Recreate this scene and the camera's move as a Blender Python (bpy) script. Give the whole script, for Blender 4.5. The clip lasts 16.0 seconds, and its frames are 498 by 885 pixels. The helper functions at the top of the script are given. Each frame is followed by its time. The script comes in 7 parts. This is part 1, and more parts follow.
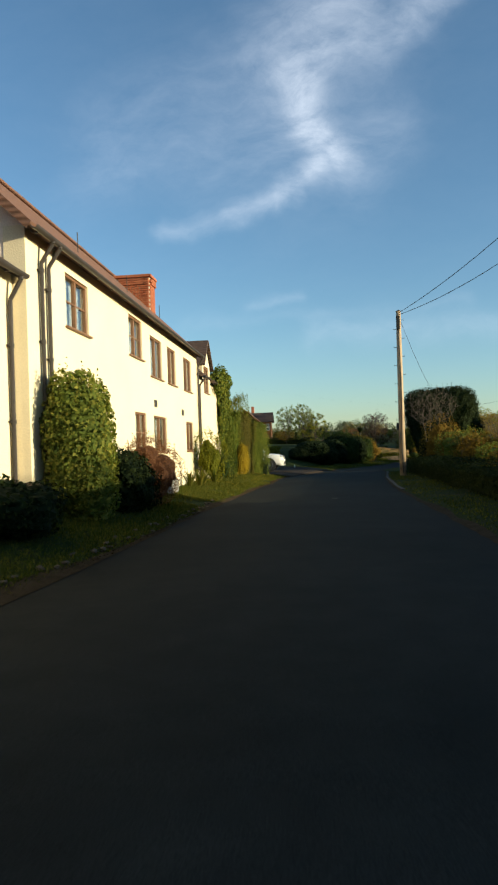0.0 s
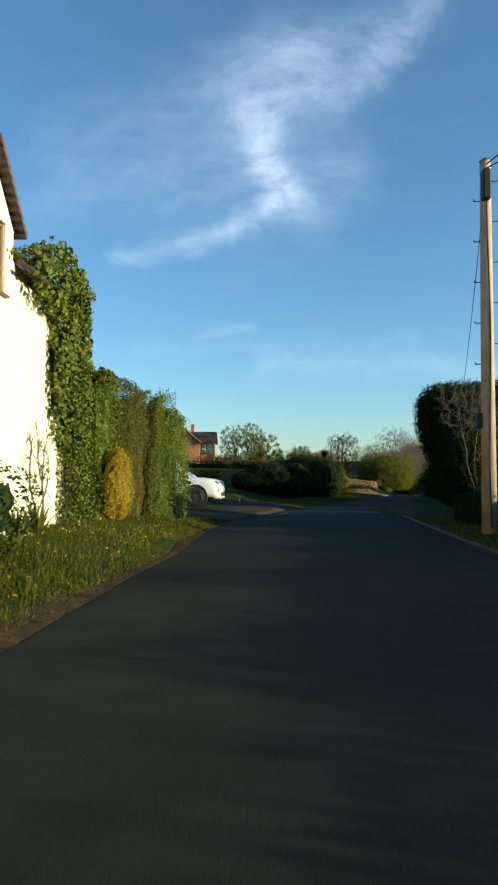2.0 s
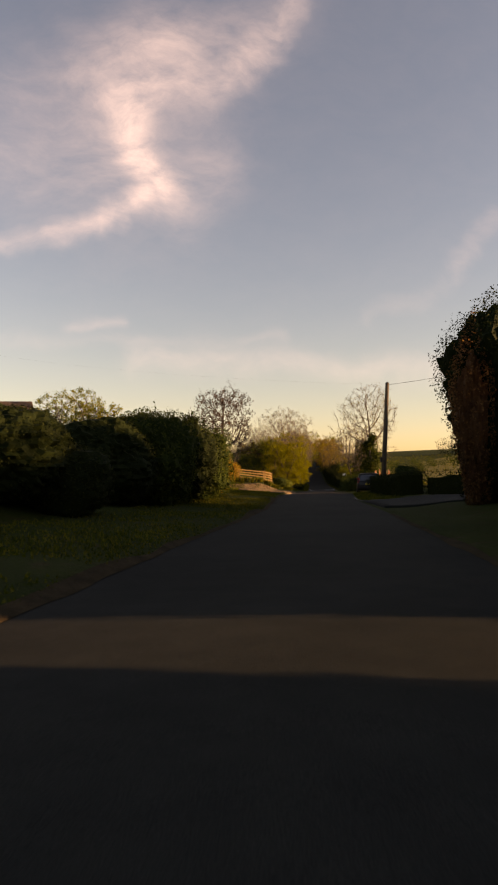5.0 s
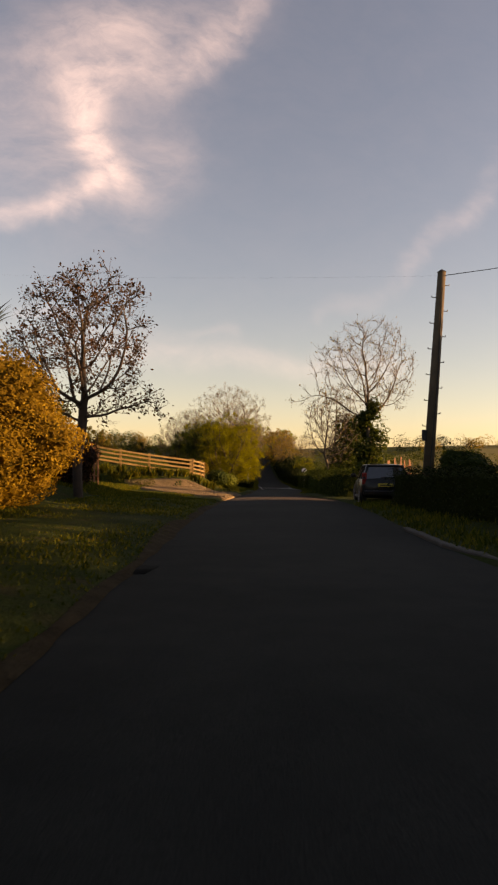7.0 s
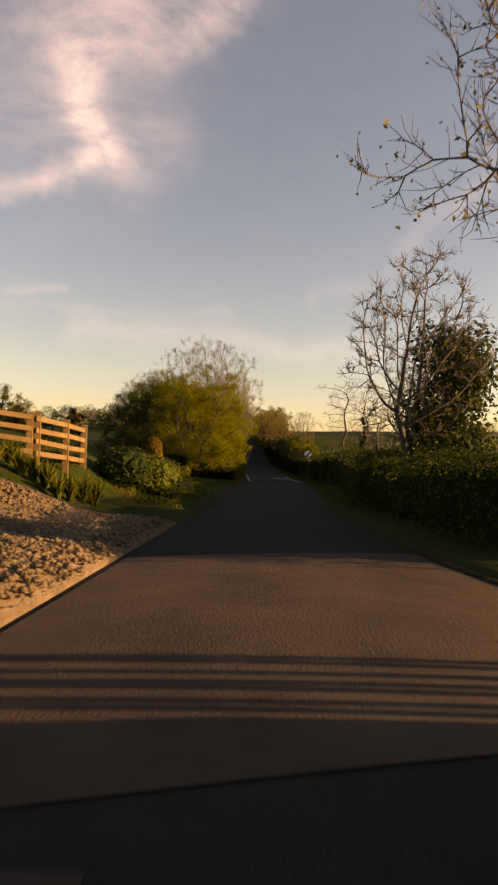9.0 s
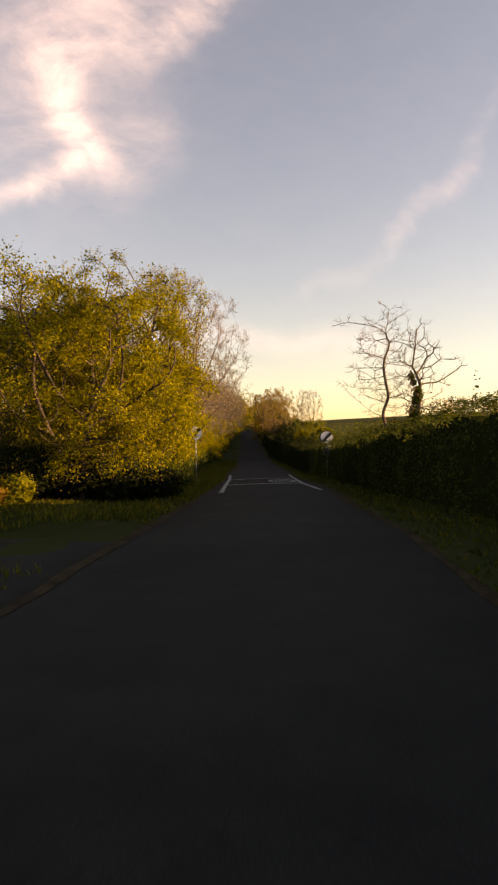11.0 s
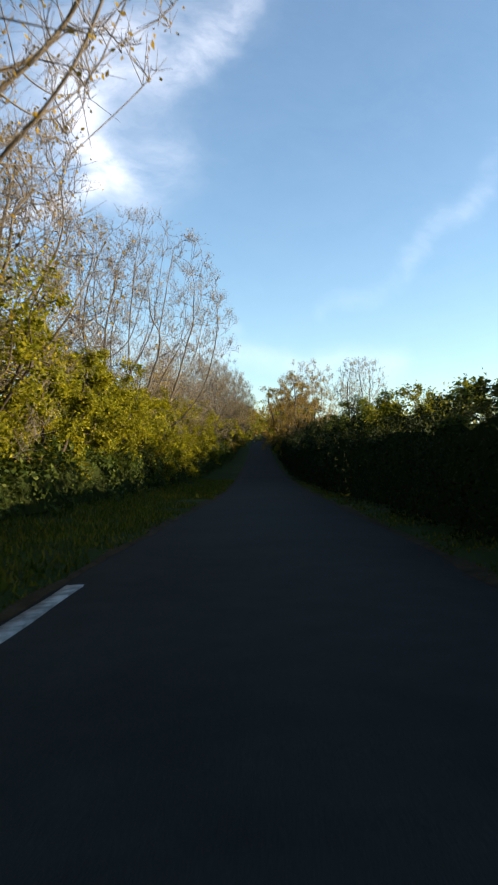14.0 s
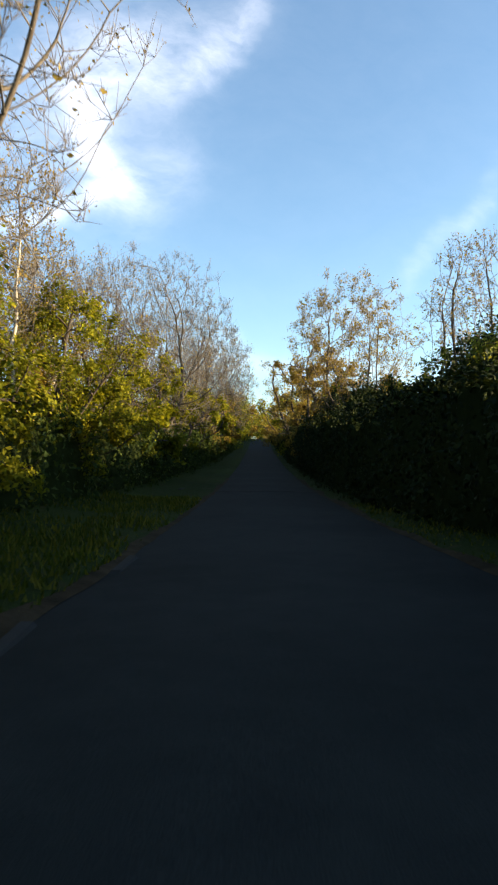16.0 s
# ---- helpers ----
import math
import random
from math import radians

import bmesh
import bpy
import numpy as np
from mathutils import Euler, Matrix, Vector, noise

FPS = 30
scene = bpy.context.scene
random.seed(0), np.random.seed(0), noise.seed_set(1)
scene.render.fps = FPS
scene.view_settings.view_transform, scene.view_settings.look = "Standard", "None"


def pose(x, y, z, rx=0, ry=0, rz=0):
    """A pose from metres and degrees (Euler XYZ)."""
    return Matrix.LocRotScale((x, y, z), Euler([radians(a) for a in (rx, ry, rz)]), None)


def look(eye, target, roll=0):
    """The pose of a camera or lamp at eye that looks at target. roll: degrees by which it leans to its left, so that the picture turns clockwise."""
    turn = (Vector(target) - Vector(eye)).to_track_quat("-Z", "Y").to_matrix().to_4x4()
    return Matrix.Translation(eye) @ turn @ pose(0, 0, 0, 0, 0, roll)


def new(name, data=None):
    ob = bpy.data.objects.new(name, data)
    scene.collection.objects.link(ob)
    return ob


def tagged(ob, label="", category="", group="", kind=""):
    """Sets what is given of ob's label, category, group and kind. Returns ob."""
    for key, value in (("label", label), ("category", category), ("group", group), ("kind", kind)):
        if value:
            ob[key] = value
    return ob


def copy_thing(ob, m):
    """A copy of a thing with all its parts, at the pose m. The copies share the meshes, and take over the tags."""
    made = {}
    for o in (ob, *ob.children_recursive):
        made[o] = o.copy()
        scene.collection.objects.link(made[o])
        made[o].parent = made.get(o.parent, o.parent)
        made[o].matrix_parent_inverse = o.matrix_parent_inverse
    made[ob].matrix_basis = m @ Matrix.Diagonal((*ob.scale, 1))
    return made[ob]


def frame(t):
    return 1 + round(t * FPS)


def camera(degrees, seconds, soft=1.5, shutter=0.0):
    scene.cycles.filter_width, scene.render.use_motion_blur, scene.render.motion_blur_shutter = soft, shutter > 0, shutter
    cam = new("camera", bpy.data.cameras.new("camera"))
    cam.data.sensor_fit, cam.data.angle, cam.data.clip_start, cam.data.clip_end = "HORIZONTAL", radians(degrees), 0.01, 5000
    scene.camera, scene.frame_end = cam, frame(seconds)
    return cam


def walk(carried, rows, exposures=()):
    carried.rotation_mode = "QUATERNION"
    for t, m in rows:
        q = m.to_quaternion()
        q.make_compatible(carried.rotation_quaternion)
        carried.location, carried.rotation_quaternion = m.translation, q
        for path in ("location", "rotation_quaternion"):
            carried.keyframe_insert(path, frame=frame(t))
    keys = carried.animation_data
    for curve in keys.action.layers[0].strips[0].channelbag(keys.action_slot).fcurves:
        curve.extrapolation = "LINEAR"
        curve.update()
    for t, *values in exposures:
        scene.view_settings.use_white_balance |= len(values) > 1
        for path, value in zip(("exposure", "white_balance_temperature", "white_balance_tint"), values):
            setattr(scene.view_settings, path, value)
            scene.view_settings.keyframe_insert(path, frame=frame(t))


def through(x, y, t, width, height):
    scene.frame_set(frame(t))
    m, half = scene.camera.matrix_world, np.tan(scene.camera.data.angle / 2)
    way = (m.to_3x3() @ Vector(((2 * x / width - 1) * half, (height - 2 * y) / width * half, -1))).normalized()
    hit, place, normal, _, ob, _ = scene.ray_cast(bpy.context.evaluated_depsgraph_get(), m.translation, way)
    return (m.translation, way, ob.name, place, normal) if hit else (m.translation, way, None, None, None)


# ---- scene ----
cam = camera(41.0, 16.0, soft=2.2, shutter=0.1)
PATH = [
    (0, (-0.029, -2.41, 1.46), (-0.234, -0.421, 1.479), -1.9),
    (0.5, (-0.301, 1.95, 1.328), (-0.473, 3.942, 1.359), -0.1),
    (1, (-0.528, 6.337, 1.245), (-0.658, 8.332, 1.293), -0.0),
    (1.5, (-0.634, 10.807, 1.188), (-0.725, 12.804, 1.267), -0.4),
    (2, (-0.638, 15.209, 1.131), (-0.683, 17.206, 1.234), 0.1),
    (2.5, (-0.487, 19.631, 1.077), (-0.477, 21.631, 1.128), -1.3),
    (3, (-0.201, 24.121, 1.037), (-0.118, 26.117, 1.116), 0.1),
    (3.5, (0.227, 28.742, 1.007), (0.379, 30.734, 1.097), 0.5),
    (4, (0.602, 33.482, 0.851), (0.804, 35.47, 0.922), -0.6),
    (4.5, (1.234, 38.365, 0.722), (1.496, 40.347, 0.782), -1.9),
    (4.7, (1.601, 40.33, 0.68), (1.893, 42.307, 0.756), -1.4),
    (6.8, (6.522, 61.096, 0.347), (7.012, 63.033, 0.451), -1.2),
    (7, (7.05, 63.083, 0.332), (7.536, 65.022, 0.404), 0.6),
    (7.5, (8.344, 68.178, 0.348), (8.838, 70.114, 0.432), 1.2),
    (8, (9.753, 73.278, 0.337), (10.26, 75.211, 0.417), 1.5),
    (8.5, (11.244, 78.468, 0.28), (11.76, 80.4, 0.306), -0.4),
    (8.7, (11.887, 80.564, 0.236), (12.401, 82.497, 0.258), 2.0),
    (10.8, (19.053, 102.808, -0.29), (19.583, 104.736, -0.278), -2.2),
    (11, (19.728, 104.958, -0.345), (20.24, 106.891, -0.338), -1.4),
    (11.5, (21.382, 110.416, -0.491), (21.888, 112.35, -0.442), -1.7),
    (12, (22.977, 115.999, -0.657), (23.488, 117.932, -0.643), -0.7),
    (12.5, (24.605, 121.81, -0.807), (25.091, 123.75, -0.768), -0.0),
    (13, (26.209, 127.774, -0.945), (26.675, 129.719, -0.916), 0.6),
    (13.5, (27.854, 133.808, -1.131), (28.324, 135.751, -1.078), -0.2),
    (14, (29.576, 139.945, -1.145), (30.047, 141.888, -1.078), -0.8),
    (14.5, (31.237, 146.166, -1.191), (31.717, 148.106, -1.114), 0.2),
    (15, (32.836, 152.476, -1.259), (33.314, 154.417, -1.193), -0.5),
    (15.5, (34.432, 158.789, -1.344), (34.903, 160.731, -1.273), -0.9),
    (16, (36.005, 165.114, -1.431), (36.478, 167.055, -1.34), 0.1),
]
walk(cam, [(t, look(e, g, r)) for t, e, g, r in PATH],
     [(0.0, 1.08, 5500, 0), (0.5, 1.1, 5600, -4), (1.0, 0.88, 5480, -7), (1.5, 1.0, 5200, -7), (2.0, 1.22, 5020, -3), (2.5, 1.25, 4950, -2), (3.0, 1.22, 5080, -4), (3.25, 1.28, 10800, 36), (7.0, 1.42, 10200, 35), (8.7, 1.36, 10600, 35), (10.8, 1.85, 11000, 36), (11.4, 1.85, 10800, 36), (12.0, 1.85, 5650, 4), (12.5, 1.85, 5600, 3), (13.0, 1.9, 6050, 7), (13.5, 1.95, 6100, 7), (14.2, 1.95, 6150, 8),
      (14.6, 2.05, 7400, 18), (15.0, 2.1, 8700, 23), (15.5, 2.1, 7100, 13), (16.0, 2.2, 6150, 7)])

# ---- light ----
SUN_EL, SUN_AZ = radians(9.5), radians(105.0)      # azimuth clockwise from +y
sun = new("sun", bpy.data.lights.new("sun", "SUN"))
sun.data.energy, sun.data.angle, sun.data.color = 5.0, radians(0.6), (1.0, 0.75, 0.44)
SUN_WAY = Vector((math.sin(SUN_AZ) * math.cos(SUN_EL), math.cos(SUN_AZ) * math.cos(SUN_EL), math.sin(SUN_EL)))
sun.rotation_mode = "QUATERNION"
sun.rotation_quaternion = SUN_WAY.to_track_quat("Z", "Y")
tagged(sun, kind="structure")

world = bpy.data.worlds.new("world")
scene.world = world
world.use_nodes = True
wn, wl = world.node_tree.nodes, world.node_tree.links
wn.clear()


def wnode(kind, op=None, **values):
    n = wn.new(kind)
    if op:
        n.operation = op
    for k, v in values.items():
        s = n.inputs[int(k[1:])]
        if hasattr(v, "is_linked") or hasattr(v, "node"):
            wl.new(v, s)
        else:
            s.default_value = v
    return n


sky = wn.new("ShaderNodeTexSky")
sky.sky_type = "NISHITA"
sky.sun_disc = False
sky.sun_elevation, sky.sun_rotation = SUN_EL, SUN_AZ
sky.altitude, sky.air_density, sky.dust_density, sky.ozone_density = 60, 1.0, 0.5, 1.8
coord = wn.new("ShaderNodeTexCoord")
split = wnode("ShaderNodeSeparateXYZ", _0=coord.outputs["Generated"])
ahead = wnode("ShaderNodeMath", "MAXIMUM", _0=split.outputs[1], _1=0.05)
u = wnode("ShaderNodeMath", "DIVIDE", _0=split.outputs[0], _1=ahead.outputs[0])
v = wnode("ShaderNodeMath", "DIVIDE", _0=split.outputs[2], _1=ahead.outputs[0])
flat = wnode("ShaderNodeCombineXYZ", _0=u.outputs[0], _1=v.outputs[0], _2=0.0)
warp = wnode("ShaderNodeTexNoise")
warp.inputs["Scale"].default_value, warp.inputs["Detail"].default_value = 6.0, 9.0
wl.new(flat.outputs[0], warp.inputs["Vector"])
shifted = wnode("ShaderNodeVectorMath", "SUBTRACT", _0=warp.outputs["Color"], _1=(0.5, 0.5, 0.5))
scaled = wnode("ShaderNodeVectorMath", "MULTIPLY", _0=shifted.outputs[0], _1=(0.13, 0.10, 0.0))
place = wnode("ShaderNodeVectorMath", "ADD", _0=flat.outputs[0], _1=scaled.outputs[0])


def wisp(a, b, r, strength):
    """A soft streak of cirrus between two directions, given as slopes across and up."""
    ab = (b[0] - a[0], b[1] - a[1], 0.0)
    rel = wnode("ShaderNodeVectorMath", "SUBTRACT", _0=place.outputs[0], _1=(a[0], a[1], 0.0))
    dot = wnode("ShaderNodeVectorMath", "DOT_PRODUCT", _0=rel.outputs[0], _1=ab)
    t = wnode("ShaderNodeMath", "MULTIPLY", _0=dot.outputs["Value"], _1=1.0 / (ab[0] ** 2 + ab[1] ** 2))
    t.use_clamp = True
    on = wnode("ShaderNodeVectorMath", "SCALE", _0=ab)
    wl.new(t.outputs[0], on.inputs["Scale"])
    off = wnode("ShaderNodeVectorMath", "SUBTRACT", _0=rel.outputs[0], _1=on.outputs[0])
    d = wnode("ShaderNodeVectorMath", "LENGTH", _0=off.outputs[0])
    q = wnode("ShaderNodeMath", "MULTIPLY", _0=d.outputs["Value"], _1=1.0 / r)
    q2 = wnode("ShaderNodeMath", "MULTIPLY", _0=q.outputs[0], _1=q.outputs[0])
    e = wnode("ShaderNodeMath", "MULTIPLY", _0=q2.outputs[0], _1=-1.0)
    g = wnode("ShaderNodeMath", "EXPONENT", _0=e.outputs[0])
    return wnode("ShaderNodeMath", "MULTIPLY", _0=g.outputs[0], _1=strength).outputs[0]


ARC = [(-0.223, 0.345), (-0.127, 0.35), (-0.058, 0.361), (-0.001, 0.401), (0.04, 0.446), (0.002, 0.489), (-0.009, 0.545), (0.03, 0.577), (0.101, 0.582), (0.158, 0.624), (0.205, 0.675), (0.255, 0.74)]
STREAK = [(0.725, 0.614), (0.66, 0.471), (0.572, 0.383), (0.513, 0.309), (0.382, 0.24)]
arc_look = [(0.019, 0.17), (0.016, 0.25), (0.018, 0.30), (0.021, 0.36), (0.032, 0.46), (0.036, 0.38), (0.034, 0.16), (0.036, 0.11), (0.032, 0.14), (0.030, 0.19), (0.028, 0.17)]
total = None
streaks = [(ARC[i], ARC[i + 1], *arc_look[i]) for i in range(len(ARC) - 1)]
streaks += [(STREAK[i], STREAK[i + 1], 0.020, (0.05, 0.09, 0.09, 0.05)[i]) for i in range(len(STREAK) - 1)]
streaks += [((-0.30, 0.50), (0.0, 0.62), 0.07, 0.08), ((-0.05, 0.60), (0.2, 0.72), 0.05, 0.05), ((-0.06, 0.53), (0.05, 0.63), 0.07, 0.08), ((-0.02, 0.44), (0.08, 0.62), 0.10, 0.07), ((0.05, 0.60), (0.26, 0.74), 0.06, 0.03), ((-0.14, 0.40), (0.0, 0.47), 0.05, 0.04), ((-0.34, 0.42), (-0.15, 0.46), 0.04, 0.06), ((-0.09, 0.215), (-0.02, 0.225), 0.010, 0.08),
            ((-0.2, 0.185), (0.22, 0.20), 0.012, 0.045), ((0.0, 0.165), (0.5, 0.16), 0.02, 0.10), ((0.07, 0.42), (0.12, 0.47), 0.05, 0.10)]
for i, (a, b, r, strength) in enumerate(streaks):
    g = wisp(a, b, r, strength)
    if total is None:
        total = g
    elif i < len(ARC) + len(STREAK) - 2:
        total = wnode("ShaderNodeMath", "SMOOTH_MAX", _0=total, _1=g, _2=0.025).outputs[0]
    else:
        total = wnode("ShaderNodeMath", "ADD", _0=total, _1=g).outputs[0]
grain = wnode("ShaderNodeTexNoise")
grain.inputs["Scale"].default_value, grain.inputs["Detail"].default_value, grain.inputs["Roughness"].default_value = 16.0, 9.0, 0.66
fibres = wnode("ShaderNodeMapping")
fibres.inputs["Scale"].default_value, fibres.inputs["Rotation"].default_value = (0.8, 1.5, 1.0), (0.0, 0.0, -0.8)
wl.new(place.outputs[0], fibres.inputs["Vector"])
wl.new(fibres.outputs[0], grain.inputs["Vector"])
gr = wnode("ShaderNodeMapRange")
gr.inputs["From Min"].default_value, gr.inputs["From Max"].default_value = 0.28, 0.72
gr.inputs["To Min"].default_value, gr.inputs["To Max"].default_value = 0.4, 1.35
wl.new(grain.outputs["Fac"], gr.inputs["Value"])
front = wnode("ShaderNodeMath", "GREATER_THAN", _0=split.outputs[1], _1=0.06)
m1 = wnode("ShaderNodeMath", "MULTIPLY", _0=total, _1=gr.outputs[0])
m2 = wnode("ShaderNodeMath", "MULTIPLY", _0=m1.outputs[0], _1=front.outputs[0])
m2.use_clamp = True
mix = wn.new("ShaderNodeMixRGB")
wl.new(m2.outputs[0], mix.inputs["Fac"])
wl.new(sky.outputs[0], mix.inputs["Color1"])
mix.inputs["Color2"].default_value = (6.5, 6.0, 6.0, 1)
back = wn.new("ShaderNodeBackground")
back.inputs["Strength"].default_value = 0.085
wl.new(mix.outputs[0], back.inputs["Color"])
out = wn.new("ShaderNodeOutputWorld")
wl.new(back.outputs[0], out.inputs["Surface"])

# ---- materials ----
def material(name, build):
    m = bpy.data.materials.new(name)
    m.use_nodes = True
    nt = m.node_tree
    nt.nodes.clear()
    o = nt.nodes.new("ShaderNodeOutputMaterial")
    nt.links.new(build(nt), o.inputs["Surface"])
    return m


def noise_fac(nt, scale, detail=4.0, rough=0.55, vec=None):
    n = nt.nodes.new("ShaderNodeTexNoise")
    n.inputs["Scale"].default_value, n.inputs["Detail"].default_value, n.inputs["Roughness"].default_value = scale, detail, rough
    if vec is None:
        c = nt.nodes.new("ShaderNodeNewGeometry")
        vec = c.outputs["Position"]
    nt.links.new(vec, n.inputs["Vector"])
    return n.outputs["Fac"]


def ramp(nt, fac, stops):
    r = nt.nodes.new("ShaderNodeValToRGB")
    els = r.color_ramp.elements
    while len(els) < len(stops):
        els.new(0.5)
    for e, (p, c) in zip(els, stops):
        e.position, e.color = p, (*c, 1)
    nt.links.new(fac, r.inputs["Fac"])
    return r.outputs["Color"]


def blend(nt, fac, a, b, mode="MIX"):
    n = nt.nodes.new("ShaderNodeMixRGB")
    n.blend_type = mode
    for s, val in zip(n.inputs, (fac, a, b)):
        if isinstance(val, (int, float)):
            s.default_value = val
        elif isinstance(val, tuple):
            s.default_value = (*val, 1)
        else:
            nt.links.new(val, s)
    return n.outputs["Color"]


def principled(nt, color, rough=0.8, metal=0.0, bump=None, bump_strength=0.3, bump_distance=0.02, spec=0.4, coat=0.0):
    p = nt.nodes.new("ShaderNodeBsdfPrincipled")
    if isinstance(color, tuple):
        p.inputs["Base Color"].default_value = (*color, 1)
    else:
        nt.links.new(color, p.inputs["Base Color"])
    if isinstance(rough, float):
        p.inputs["Roughness"].default_value = rough
    else:
        nt.links.new(rough, p.inputs["Roughness"])
    p.inputs["Metallic"].default_value, p.inputs["Specular IOR Level"].default_value = metal, spec
    p.inputs["Coat Weight"].default_value = coat
    if bump is not None:
        b = nt.nodes.new("ShaderNodeBump")
        b.inputs["Strength"].default_value, b.inputs["Distance"].default_value = bump_strength, bump_distance
        nt.links.new(bump, b.inputs["Height"])
        nt.links.new(b.outputs[0], p.inputs["Normal"])
    return p.outputs[0]


def two_tone(name, a, b, scale=6.0, fine=60.0, rough=0.8, bump=0.3, dist=0.01, metal=0.0, spec=0.22, coat=0.0, contrast=0.5):
    """A surface of two close colours in patches, with fine grain and relief."""
    def build(nt):
        big, small = noise_fac(nt, scale), noise_fac(nt, fine, 6.0)
        col = ramp(nt, big, [(0.5 - contrast / 2, a), (0.5 + contrast / 2, b)])
        grain = ramp(nt, small, [(0.3, (0.75, 0.75, 0.75)), (0.7, (1.15, 1.15, 1.15))])
        return principled(nt, blend(nt, 0.6, col, grain, "MULTIPLY"), rough, metal, small, bump, dist, spec, coat)
    return material(name, build)


def leafy(name, stops, through=0.35, gloss=0.5, dead=0.0):
    """Leaves: each its own tint, light passing through."""
    def build(nt):
        g = nt.nodes.new("ShaderNodeNewGeometry")
        col = ramp(nt, g.outputs["Random Per Island"], stops)
        big = noise_fac(nt, 0.9, 3.0)
        col = blend(nt, 0.7, col, ramp(nt, big, [(0.3, (0.6, 0.62, 0.6)), (0.7, (1.25, 1.2, 1.0))]), "MULTIPLY")
        p = principled(nt, col, gloss + 0.15, spec=0.07)
        t = nt.nodes.new("ShaderNodeBsdfTranslucent")
        nt.links.new(blend(nt, 1.0, col, (1.3, 1.25, 0.7), "MULTIPLY"), t.inputs["Color"])
        mx = nt.nodes.new("ShaderNodeMixShader")
        mx.inputs["Fac"].default_value = through
        nt.links.new(p, mx.inputs[1])
        nt.links.new(t.outputs[0], mx.inputs[2])
        return mx.outputs[0]
    return material(name, build)


def asphalt_build(nt):
    big, mid, fine = noise_fac(nt, 0.35, 4.0), noise_fac(nt, 3.0, 5.0), noise_fac(nt, 140.0, 3.0)
    col = ramp(nt, big, [(0.3, (0.0152, 0.0164, 0.0150)), (0.7, (0.0242, 0.0258, 0.0236))])
    col = blend(nt, 0.7, col, ramp(nt, mid, [(0.35, (0.8, 0.8, 0.8)), (0.7, (1.15, 1.14, 1.1))]), "MULTIPLY")
    col = blend(nt, 0.8, col, ramp(nt, fine, [(0.35, (0.6, 0.6, 0.6)), (0.65, (1.5, 1.5, 1.48))]), "MULTIPLY")
    return principled(nt, col, 0.85, bump=fine, bump_strength=0.5, bump_distance=0.006, spec=0.04)


def ground_build(nt):
    big, mid, fine = noise_fac(nt, 0.25, 4.0), noise_fac(nt, 2.2, 5.0), noise_fac(nt, 30.0, 5.0)
    col = ramp(nt, big, [(0.3, (0.018, 0.030, 0.007)), (0.7, (0.034, 0.045, 0.011))])
    col = blend(nt, ramp(nt, mid, [(0.56, (0, 0, 0)), (0.72, (1, 1, 1))]), col, (0.050, 0.040, 0.020))
    col = blend(nt, 0.8, col, ramp(nt, fine, [(0.3, (0.55, 0.6, 0.5)), (0.7, (1.4, 1.35, 1.2))]), "MULTIPLY")
    return principled(nt, col, 0.9, bump=fine, bump_strength=0.9, bump_distance=0.05, spec=0.04)


def bricky(name, a, b, mortar, width=0.225, height=0.075):
    def build(nt):
        tc = nt.nodes.new("ShaderNodeTexCoord")
        br = nt.nodes.new("ShaderNodeTexBrick")
        s = nt.nodes.new("ShaderNodeSeparateXYZ")
        nt.links.new(tc.outputs["Object"], s.inputs[0])
        add = nt.nodes.new("ShaderNodeMath")
        nt.links.new(s.outputs[0], add.inputs[0])
        nt.links.new(s.outputs[1], add.inputs[1])
        c = nt.nodes.new("ShaderNodeCombineXYZ")
        nt.links.new(add.outputs[0], c.inputs[0])
        nt.links.new(s.outputs[2], c.inputs[1])
        nt.links.new(c.outputs[0], br.inputs["Vector"])
        br.inputs["Color1"].default_value, br.inputs["Color2"].default_value, br.inputs["Mortar"].default_value = (*a, 1), (*b, 1), (*mortar, 1)
        br.inputs["Scale"].default_value, br.inputs["Brick Width"].default_value, br.inputs["Row Height"].default_value = 1.0, width, height
        br.inputs["Mortar Size"].default_value = 0.008
        col = blend(nt, 0.6, br.outputs["Color"], ramp(nt, noise_fac(nt, 1.3), [(0.3, (0.8, 0.8, 0.8)), (0.7, (1.15, 1.1, 1.05))]), "MULTIPLY")
        return principled(nt, col, 0.9, bump=br.outputs["Fac"], bump_strength=-0.4, bump_distance=0.01)
    return material(name, build)


def glass_build(nt):
    fr = nt.nodes.new("ShaderNodeLayerWeight")
    steep = nt.nodes.new("ShaderNodeMath")
    steep.operation = "POWER"
    steep.inputs[1].default_value = 3.5
    nt.links.new(fr.outputs["Facing"], steep.inputs[0])
    t = nt.nodes.new("ShaderNodeBsdfTransparent")
    t.inputs["Color"].default_value = (0.82, 0.88, 0.88, 1)
    g = nt.nodes.new("ShaderNodeBsdfGlossy")
    g.inputs["Roughness"].default_value = 0.02
    mx = nt.nodes.new("ShaderNodeMixShader")
    boost = nt.nodes.new("ShaderNodeMath")
    boost.operation, boost.use_clamp = "MULTIPLY_ADD", True
    boost.inputs[1].default_value, boost.inputs[2].default_value = 0.75, 0.2
    nt.links.new(steep.outputs[0], boost.inputs[0])
    nt.links.new(boost.outputs[0], mx.inputs["Fac"])
    nt.links.new(t.outputs[0], mx.inputs[1])
    nt.links.new(g.outputs[0], mx.inputs[2])
    return mx.outputs[0]


